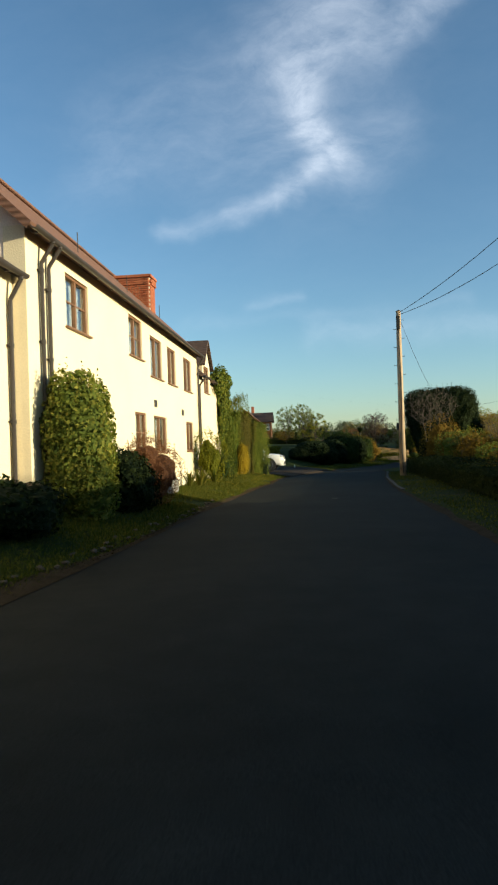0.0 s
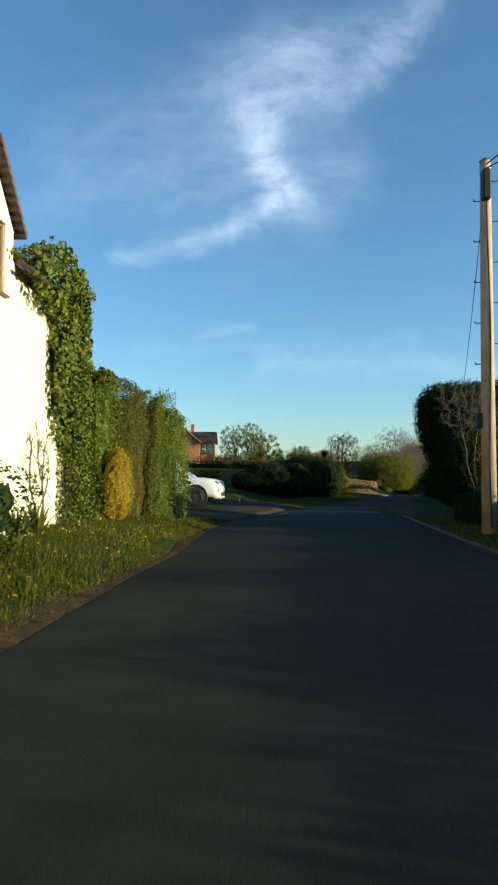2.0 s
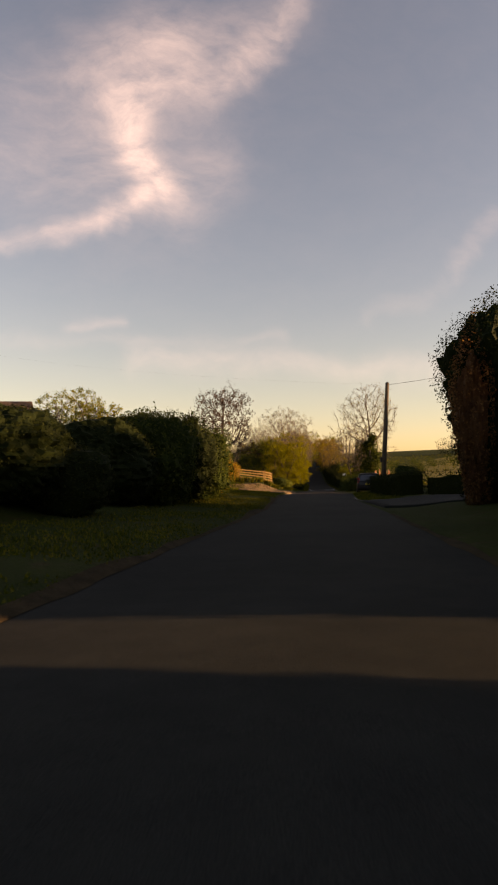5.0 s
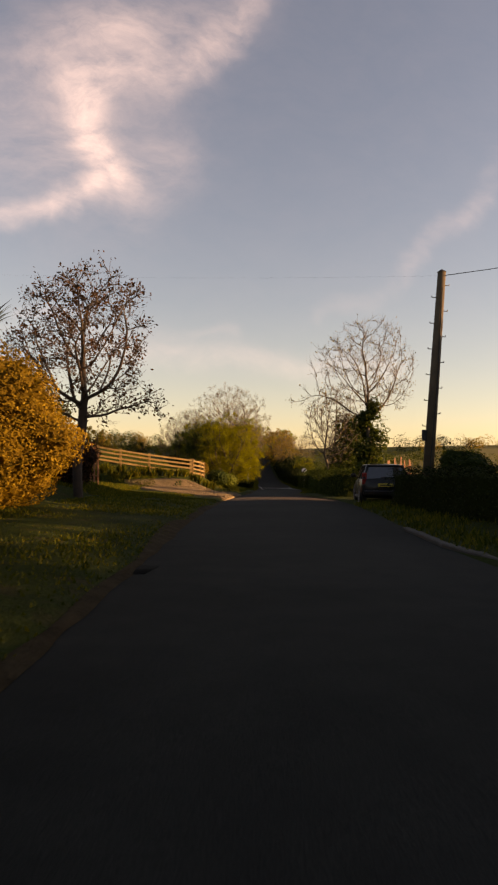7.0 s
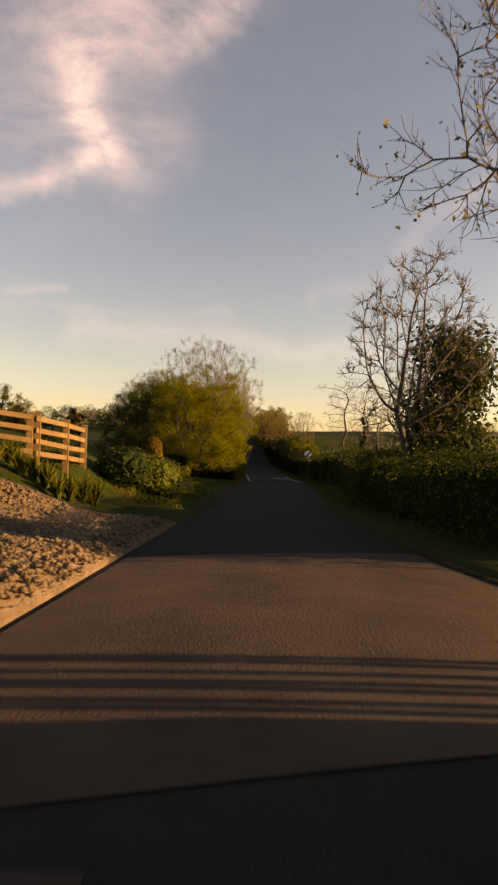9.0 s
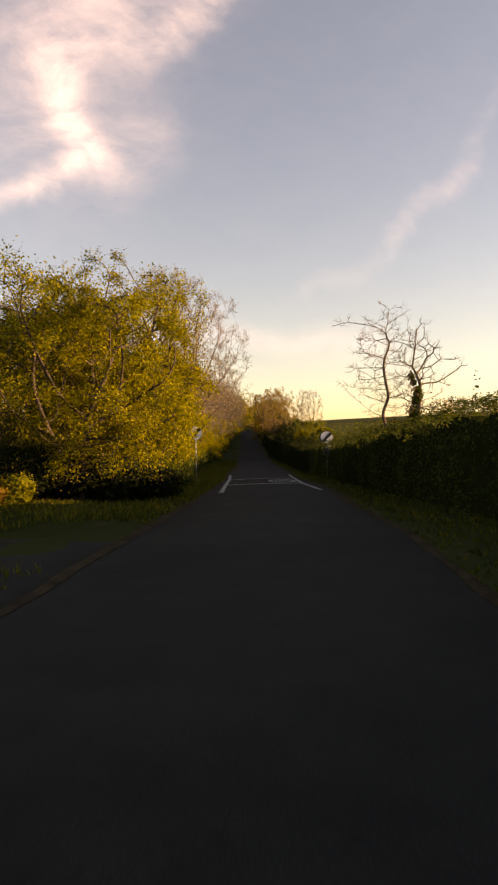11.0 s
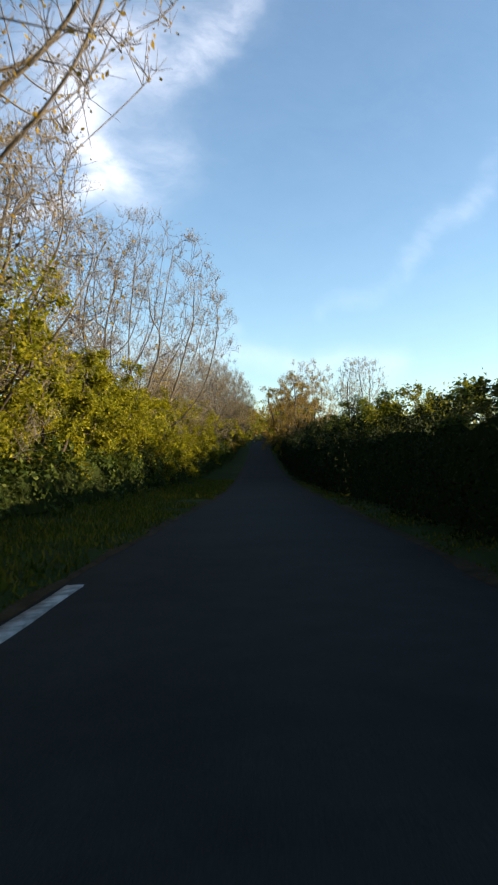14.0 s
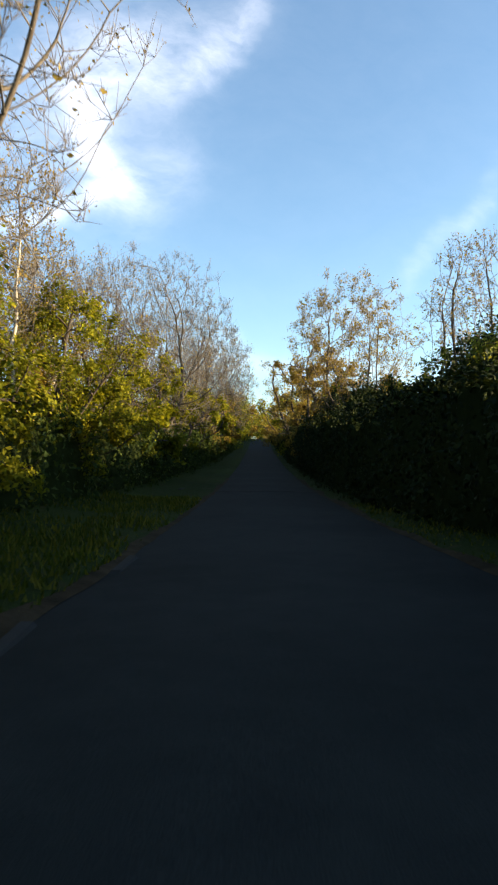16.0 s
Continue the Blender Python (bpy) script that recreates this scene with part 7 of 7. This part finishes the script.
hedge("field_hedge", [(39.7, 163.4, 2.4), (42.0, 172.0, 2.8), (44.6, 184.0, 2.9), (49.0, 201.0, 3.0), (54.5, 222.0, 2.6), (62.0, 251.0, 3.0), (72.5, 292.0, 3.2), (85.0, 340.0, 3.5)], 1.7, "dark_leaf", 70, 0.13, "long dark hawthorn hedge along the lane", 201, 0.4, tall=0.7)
bare_tree("dead_elm", 34.65, 134.9, 8.7, 210, "leafless pale tree with crooked branches behind the hedge", 1.8, 0.22, 520, bark="bark", twig="bark", fork=0.85, per=2, wander=0.12, twig_len=0.4, hollow=0.2, trunk=0.085, lobes=[((-2.0, 0, 7.4), (0.8, 0.6, 0.35)), ((-1.9, 0, 4.2), (0.8, 0.6, 0.5))])
bare_tree("dead_elm", 37.2, 136.6, 8.3, 211, "leafless ivy-hung tree behind the hedge", 1.3, 0.25, 200, bark="bark", twig="bark", fork=0.65, lean=(0.04, 0), ivy=5.0, ivy_wide=0.42, per=2, wander=0.3, hollow=0.5, trunk=0.12, lobes=[((2.6, 0, 5.6), (0.7, 0.7, 0.5)), ((1.7, 0, 4.6), (0.6, 0.5, 0.5))])

# wooded stretch, left side
LEFT = [(19.9, 121.8, 5.5, 2.7, "spring"), (17.0, 124.8, 5.6, 2.6, "hedge_leaf"), (18.4, 129.0, 6.6, 2.6, "spring"), (21.3, 125.8, 7.3, 2.55, "spring"), (23.1, 133.6, 5.9, 2.1, "spring"), (20.2, 131.0, 6.4, 2.6, "hedge_leaf"), (24.2, 140.4, 6.4, 1.7, "hedge_leaf"), (21.8, 138.6, 6.4, 2.2, "hedge_leaf"),
        (25.5, 145.0, 4.5, 2.1, "spring"), (23.6, 146.5, 4.6, 2.0, "spring"), (27.2, 151.0, 4.4, 1.9, "spring"), (25.4, 154.5, 5.0, 2.2, "spring"), (28.4, 157.5, 4.4, 1.9, "spring"), (29.8, 163.0, 4.8, 2.0, "spring"), (27.2, 161.5, 5.4, 2.4, "spring"),
        (31.4, 169.0, 4.6, 2.0, "spring"), (29.0, 172.5, 5.4, 2.5, "spring"), (33.2, 175.5, 5.2, 2.1, "spring"), (30.6, 180.0, 6.4, 2.6, "bud"), (35.4, 183.0, 5.4, 2.2, "spring"), (33.2, 188.0, 6.4, 2.6, "bud"), (38.0, 192.0, 5.8, 2.3, "spring"), (36.0, 197.5, 5.6, 2.5, "spring"),
        (40.5, 201.0, 5.0, 2.3, "spring"), (43.2, 211.0, 5.4, 2.6, "spring"), (46.3, 222.0, 6.0, 2.9, "bud"), (49.2, 233.0, 6.4, 3.0, "spring"), (52.0, 244.0, 6.8, 3.2, "spring"), (19.2, 127.6, 6.9, 2.2, "spring")]
for k, (x, y, h, r, mat) in enumerate(LEFT):
    near = y < 190
    leaf_tree("hazel", x, y, h, r, mat, int(1080 * r * r * h) if y < 137 else (21000 if near else 5000), (0.074 if y < 152 else 0.095) if near else 0.2, "dense yellow-green hazel in spring leaf on the bank", 220 + k, 60 if y < 137 else 26, 0.13, "roadside hazels")
ASHES = [(25.4, 147.0, 12.7, 1), (20.2, 149.0, 9.0, 2), (26.6, 153.5, 8.2, 3), (31.4, 173.2, 13.0, 4), (29.0, 177.0, 8.0, 2), (35.6, 189.5, 7.8, 3), (38.9, 197.0, 10.6, 1), (43.6, 215.0, 11.0, 2), (47.8, 231.0, 11.0, 3)]
protos = {}
for k, (x, y, h, kind_) in enumerate(ASHES):
    if kind_ not in protos:
        protos[kind_] = (bare_tree("bare_tree", x, y, h, 250 + kind_ * 3, "tall bare ash with sweeping limbs and a fine twiggy crown", (0.42, 0.42, 0.42, 0.42)[kind_ - 1] * h, 0.1, 2200, leaf="bud", leaf_n=8000, leaf_size=0.07, stems=(4, 3, 4, 4)[kind_ - 1], fork=0.2, trunk=0.115, per=4, twig_len=0.62, spray=3, group="roadside ash trees"), h)
    else:
        src, h0 = protos[kind_]
        copy_thing(src, pose(x, y, gz(x, y), 0, 0, 70 * k) @ Matrix.Scale(h / h0, 4))
for k, (x, y, h, r) in enumerate(((33.4, 179.4, 7.0, 0.95), (34.3, 181.6, 8.6, 1.2), (33.6, 184.5, 9.4, 1.3), (34.9, 187.0, 8.2, 1.1))):
    bare_tree("sapling", x, y, h, 400 + k, "slender pale-stemmed bare sapling among roadside hazels", r, 0.3, 420, leaf="bud", leaf_n=2200, leaf_size=0.07, bark="bark_pale", fork=0.45, trunk=0.05, per=3, spray=2, group="saplings")
hedge("undergrowth", [(24.0, 141.5, 0.9), (26.4, 149.0, 0.9), (29.0, 159.0, 1.2), (31.8, 169.5, 1.7), (35.0, 181.5, 1.9), (40.0, 200.0, 2.2), (46.0, 222.0, 2.4), (53.0, 248.0, 2.4), (64.0, 290.0, 3.0), (78.0, 340.0, 3.5)], 2.0, "hedge_leaf", 50, 0.14, "tangled dark undergrowth below the bank trees", 280, 0.3, "undergrowth", tall=0.6)
hedge("undergrowth", [(19.0, 146.0, 3.0), (22.5, 157.0, 3.4), (25.0, 168.0, 3.6), (28.0, 182.0, 3.8), (34.0, 202.0, 4.2), (42.0, 228.0, 4.6)], 2.2, "hedge_leaf", 60, 0.14, "dark thicket behind the bank trees", 279, 0.5, "undergrowth", tall=1.2)
hedge("undergrowth", [(15.0, 124.2, 1.1), (19.3, 122.2, 1.1), (21.8, 124.5, 1.0), (22.9, 128.0, 0.8), (24.0, 133.5, 0.7), (24.8, 139.0, 0.6)], 1.2, "hedge_leaf", 200, 0.07, "dark undergrowth along the edge of a grass verge", 281, 0.25, "undergrowth", tall=0.3)
# near-black shrubs added to darken the ground where the hazels' shade lies
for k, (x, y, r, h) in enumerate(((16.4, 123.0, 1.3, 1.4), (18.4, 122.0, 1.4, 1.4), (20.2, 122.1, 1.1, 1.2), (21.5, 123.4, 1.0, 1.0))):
    bush("shrub", x, y, (r, r * 0.7), h, "dark_leaf", 6000, 0.075, "low shrub with the shade below hazels in its leaf colour", 294 + k, 2.0, 0.28, "shaded shrubs", core=0.85, sprigs=20)
bush("golden_conifer", 17.1, 118.7, (0.45, 0.45), 2.0, "gold", 5000, 0.06, "slim golden conifer at the end of a flower bed", 283, 2.4, 0.12)
for k, (x, y, mat, h) in enumerate(((17.5, 118.0, "copper", 0.75), (18.05, 118.2, "gold", 0.65), (18.6, 118.5, "spring", 0.6), (17.9, 117.7, "petal", 0.45), (17.1, 117.6, "hedge_leaf", 0.7))):
    bush("bedding_plant", x, y, (0.42, 0.36), h, mat, 900, 0.05, "low mound of coloured leaves and flowers in a bed", 284 + k, 2.0, 0.25, "flower bed")
bush("clipped_bush", 14.6, 125.0, (0.9, 0.6), 0.75, "gold", 1500, 0.07, "low golden hedge stub beside a drive", 282, 2.4, 0.12)

# wooded stretch, right side
RIGHTW = [(38.2, 153.0, 2.9, 1.3, "privet"), (40.0, 159.5, 3.5, 1.5, "spring"), (41.6, 164.5, 4.0, 1.7, "privet"), (43.2, 169.5, 4.3, 1.8, "hedge_leaf"), (44.8, 175.0, 4.6, 1.9, "privet"), (46.4, 181.0, 4.6, 2.0, "hedge_leaf"), (48.8, 190.0, 4.8, 2.1, "hedge_leaf"), (51.0, 199.0, 6.0, 2.5, "hedge_leaf"), (53.8, 210.0, 6.2, 2.7, "privet"), (57.5, 224.0, 6.4, 2.9, "bud"), (61.5, 240.0, 6.8, 3.1, "spring")]
for k, (x, y, h, r, mat) in enumerate(RIGHTW):
    leaf_tree("thorn", x, y, h, r, mat, 11000 if y < 190 else 4000, 0.11 if y < 190 else 0.2, "leafy hawthorn above the dark hedge", 300 + k, 22, 0.1, "roadside thorns")
OAKS = [(47.2, 192.0, 9.2, 3.0, 0.22), (48.6, 184.5, 8.6, 1.9, 0.3)]
for k, (x, y, h, r, low) in enumerate(OAKS):
    bare_tree("oak", x, y, h, 360 + k, "spreading oak in first pale leaf above the hedge", r, low, 900, leaf="bud", leaf_n=16000 if k != 1 else 3500, leaf_size=0.075, bark="bark_dark", group="roadside oaks", category="tree", stems=3, fork=0.3, trunk=0.075, per=4, spray=2)
for k, (x, y, h, r) in enumerate(((52.2, 212.0, 9.6, 3.2), (56.0, 227.0, 10.2, 3.6), (50.0, 203.0, 7.4, 2.4))):
    leaf_tree("oak", x, y, h, r, "bud", 9000, 0.15, "golden oak in young leaf beside the lane", 380 + k, 20, 0.12, "young-leaved oaks")
for k, (x, y, r, h) in enumerate(((44.9, 178.6, 1.3, 3.9), (45.4, 184.0, 1.2, 3.4), (47.0, 190.0, 1.5, 4.3), (48.6, 195.6, 1.3, 3.7), (50.2, 201.6, 1.6, 4.5), (52.6, 209.5, 1.7, 4.4), (55.0, 219.0, 1.9, 5.0))):
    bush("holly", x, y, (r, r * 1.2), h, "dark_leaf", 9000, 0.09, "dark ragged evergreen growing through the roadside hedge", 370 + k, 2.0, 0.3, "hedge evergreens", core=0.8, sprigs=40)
for k, (x, y) in enumerate(((57.4, 231.0), (60.0, 243.0), (54.5, 252.0), (64.0, 254.0), (57.0, 264.0), (68.0, 268.0), (62.0, 284.0), (74.0, 290.0), (69.0, 312.0), (84.0, 318.0), (78.0, 340.0), (94.0, 344.0))):
    leaf_tree("woodland_tree", x, y, 8.5, 4.6, ("spring", "bud", "privet")[k % 3], 3200, 0.26, "spreading woodland tree meeting over the lane", 330 + k, 16, 0.03, "woodland trees")


def far_wood(name, points, label, seed, mats, n, h, size):
    """A distant belt of trees."""
    g = np.random.default_rng(seed)
    for mat in mats:
        ps, outs = [], []
        for x, y in points:
            if g.random() < 0.25:
                continue
            for c in range(3):
                cx, cy, hh = x + g.normal(0, 3), y + g.normal(0, 3), h * g.uniform(0.6, 1.15)
                p, out = shell_points(n, (cx, cy, gz(cx, cy) + hh * 0.5), (hh * 0.5, hh * 0.5, hh * 0.52), int(g.integers(1e6)), 0.25, 2.0, 0.5)
                ps.append(p)
                outs.append(out)
        ob = leaf_mesh(name, np.concatenate(ps), size, mat, None, np.concatenate(outs), 1.0)
        tagged(ob, label, "trees", kind="stuff")


far_wood("far_trees", [(-120 + 9 * k, 300 + 18 * math.sin(k)) for k in range(20)], "far belt of hazy trees beyond the fields", 350, ("bud", "hedge_leaf"), 1300, 6, 0.36)
g = np.random.default_rng(358)
n = 16000
x, y = g.uniform(26, 150, n), g.uniform(90, 300, n)
keep = x > edge(y)[1] + 7
x, y = x[keep], y[keep]
away = g.normal(0, 1, (len(x), 3)) * [1, 1, 0.2]
tagged(leaf_mesh("field_grass", np.stack([x, y, ground_z(x, y) + 0.42], 1), 0.40, "blade", None, away, 0.5, 0.5), "sunlit tufts of pasture grass beyond the hedge", "grass", kind="stuff")
far_wood("far_trees", [(70 + 4.5 * k, 330 + 7 * k) for k in range(5)], "far wooded hillside above the lane", 351, ("spring", "bud"), 420, 10, 0.6)
far_wood("far_hedge", [(60 + 6.5 * k, 205 + 6 * k) for k in range(14)], "far hedgerow across the sunlit field", 352, ("hedge_leaf",), 200, 3.2, 0.35)
far_wood("far_hedge", [(44 + 9 * k, 132 + 1.5 * k) for k in range(16)], "far hedgerow across the sunlit field", 353, ("hedge_leaf",), 160, 2.2, 0.3)
far_wood("far_trees", [(130 + 12 * k, 300 + 4 * k) for k in range(18)], "far trees along the ridge", 354, ("dark_leaf", "bud"), 220, 6, 0.55)
leaf_tree("field_tree", 8.2, 128.0, 6.2, 2.3, "olive", 20000, 0.11, "bushy budding tree beyond the fence", 355, 24, 0.05)
leaf_tree("field_tree", 12.2, 131.0, 4.6, 1.4, "hedge_leaf", 5000, 0.12, "small dark tree beyond the fence", 357, 16, 0.05)
far_wood("far_trees", [(38 + 7 * k, -30 + 12 * k) for k in range(11)], "trees on the sunny side of the village", 356, ("dark_leaf",), 260, 3.2, 0.35)

# ---- grass and flowers ----
def blades(name, n, box_y, side, dist, length, label, seed, wide=0.012, dense=1.0):
    """Upright blades scattered beside the lane, between two distances from its edge."""
    g = np.random.default_rng(seed)
    y = g.uniform(*box_y, n)
    l, r = edge(y)
    d = dist[0] + (dist[1] - dist[0]) * g.random(n) ** dense
    x = l - d if side == "l" else r + d
    patchy = Waves(seed, 1.1)(np.stack([x, y, 0 * x], 1)) + 0.7 * g.random(n) > -0.25
    ok = patchy & ~((side == "l") & (y > 33.6) & (y < 47.5 + 0.3 * d))
    x, y, d = x[ok], y[ok], d[ok]
    n = len(x)
    z = ground_z(x, y) + 0.0
    a = g.uniform(0, 2 * np.pi, n)
    ln = length * g.uniform(0.45, 1.25, n) * (0.6 + 0.4 * np.clip(d / 0.5, 0, 1))
    tip = np.stack([g.normal(0, 0.35, n) * ln, g.normal(0, 0.35, n) * ln, ln], 1)
    s = np.stack([np.cos(a), np.sin(a), 0 * a], 1) * wide * g.uniform(0.7, 1.5, n)[:, None]
    b_ = np.stack([x, y, z], 1)
    verts = np.stack([b_ - s, b_ + s, b_ + tip + s * 0.12, b_ + tip - s * 0.12], 1).reshape(-1, 3)
    ob = sheet(name, verts, np.arange(4 * n).reshape(n, 4), "blade")
    return tagged(ob, label, "grass", kind="stuff")


def soil_strip(y0, y1, side, seed, label):
    """Bare earth and litter along the broken edge of the lane."""
    ys = np.arange(y0, y1, 0.4)
    l, r = edge(ys)
    e = l if side == "l" else r
    s = -1 if side == "l" else 1
    w_in, w_out = Waves(seed, 1.9), Waves(seed + 1, 0.8)
    probe = np.stack([e, ys, 0 * ys], 1)
    a = e - s * (0.02 + 0.06 * np.abs(w_in(probe)))
    c = e + s * (0.06 + 0.14 * np.abs(w_out(probe)))
    m_ = (a + c) / 2
    top = lambda x: np.maximum(ground_z(x, ys), lane_z(ys)) + 0.014
    v = np.stack([np.stack([a, ys, top(a) - 0.004], 1), np.stack([m_, ys, top(m_) + 0.016], 1), np.stack([c, ys, top(c) - 0.004], 1)], 1).reshape(-1, 3)
    k = np.arange(len(ys) - 1)[:, None] * 3
    f = np.concatenate([k + [0, 1, 4, 3], k + [1, 2, 5, 4]])
    if side == "r":
        f = f[:, ::-1]
    return tagged(sheet("verge_edge", v, f[:, ::-1], "soil"), label, "soil", kind="structure")


for k, (y0, y1, side) in enumerate(((-3, 33.3, "l"), (47, 85.5, "l"), (97, 200, "l"), (86, 200, "r"), (0, 60, "r"))):
    soil_strip(y0, y1, side, 440 + 2 * k, "brown soil and leaf litter along the lane edge")

blades("grass", 120000, (-3, 33.8), "l", (0.04, 1.95), 0.06, "uneven green grass of the cottage verge", 400, 0.006)
blades("grass", 26000, (19, 34), "l", (0.4, 2.2), 0.10, "tufts of longer grass below the hedge", 401, 0.007)
blades("grass", 34000, (44, 85), "l", (0.05, 3.2), 0.045, "shaded grass of the inner verge", 402)
blades("grass", 12000, (96.2, 112), "l", (0.3, 7.0), 0.12, "grass of the bank below the fence", 403)
blades("grass", 42000, (116, 185), "l", (0.06, 3.6), 0.11, "long dark grass on the wooded verge", 404, 0.016)
blades("grass", 9000, (2, 36), "r", (0.12, 2.0), 0.05, "short shaded grass of the outer verge", 405)
blades("grass", 4000, (68, 82.5), "r", (0.05, 1.8), 0.10, "long shaded grass below the hedge", 406, 0.016)
blades("grass", 16000, (99, 182), "r", (0.05, 1.8), 0.07, "long shaded grass below the hedge", 408, 0.016)
blades("grass", 16000, (82, 88.2), "l", (1.3, 6.0), 0.08, "sunlit grass of the verge beside a gravel drive", 409)
blades("grass", 16000, (88, 94), "l", (3.9, 8.0), 0.12, "sunlit grass of the bank below the fence", 410)


def flowers(n, ys, ds, label, seed, size, mat="petal"):
    g = np.random.default_rng(seed)
    y = g.uniform(*ys, n)
    l, r = edge(y)
    x = l - g.uniform(*ds, n)
    p = np.stack([x, y, ground_z(x, y) + g.uniform(0.05, 0.13, n)], 1)
    p = np.repeat(p, 4, 0) + g.normal(0, size * 0.3, (4 * n, 3))
    ob = leaf_mesh("wild_flowers", p, size, mat, None, np.tile([0.3, -0.6, 0.8], (4 * n, 1)), 0.6, 0.8)
    return tagged(ob, label, "flowers", kind="stuff")


flowers(190, (20, 33), (0.25, 1.9), "scattered small yellow verge flowers", 420, 0.022, "golden")
flowers(14, (23, 28.5), (1.5, 2.1), "white narcissi below the cottage wall", 421, 0.035)
flowers(60, (122, 131), (0.9, 2.6), "small yellow flowers in the wooded verge", 422, 0.045, "golden")


def pebbles(n, corners, label, seed, size, mat):
    """Small stones strewn over a four-cornered piece of ground."""
    g = np.random.default_rng(seed)
    a, b_, c, d = (np.array(k, float) for k in corners)
    s_, t_ = g.random((n, 1)), g.random((n, 1))
    p = a * (1 - s_) * (1 - t_) + b_ * s_ * (1 - t_) + c * s_ * t_ + d * (1 - s_) * t_
    r_ = size * g.uniform(0.4, 1.3, n) ** 1.5
    base = np.c_[p, ground_z(p[:, 0], p[:, 1]) + 0.052]
    octa = np.array([(1, 0, 0), (0, 1, 0), (-1, 0, 0), (0, -1, 0), (0, 0, 0.7), (0, 0, -0.5)])
    turn = g.uniform(0, 6.3, n)
    cs, sn = np.cos(turn), np.sin(turn)
    v = octa[None] * g.uniform(0.7, 1.2, (n, 6, 1))
    v = np.stack([v[..., 0] * cs[:, None] - v[..., 1] * sn[:, None], v[..., 0] * sn[:, None] + v[..., 1] * cs[:, None], v[..., 2]], -1)
    v = v * r_[:, None, None] + base[:, None]
    f = np.array([(0, 1, 4), (1, 2, 4), (2, 3, 4), (3, 0, 4), (1, 0, 5), (2, 1, 5), (3, 2, 5), (0, 3, 5)])
    fs = (np.arange(n)[:, None, None] * 6 + f[None]).reshape(-1, 3)
    ob = sheet("pebbles", v.reshape(-1, 3), fs, mat)
    return tagged(ob, label, "stones", kind="stuff")


pebbles(9000, [(12.0, 86.4), (14.5, 94.3), (9.0, 93.2), (9.0, 91.1)], "loose stones of a sunlit gravel drive", 500, 0.04, "gravel")
pebbles(260, [(-2.7, 4.0), (-2.68, 12.0), (-2.5, 12.0), (-2.5, 4.0)], "grit along the crumbling edge of the lane", 501, 0.014, "soil")
pebbles(240, [(-2.4, 18.0), (-1.85, 33.0), (-1.6, 33.0), (-2.3, 18.0)], "grit along the crumbling edge of the lane", 502, 0.014, "soil")
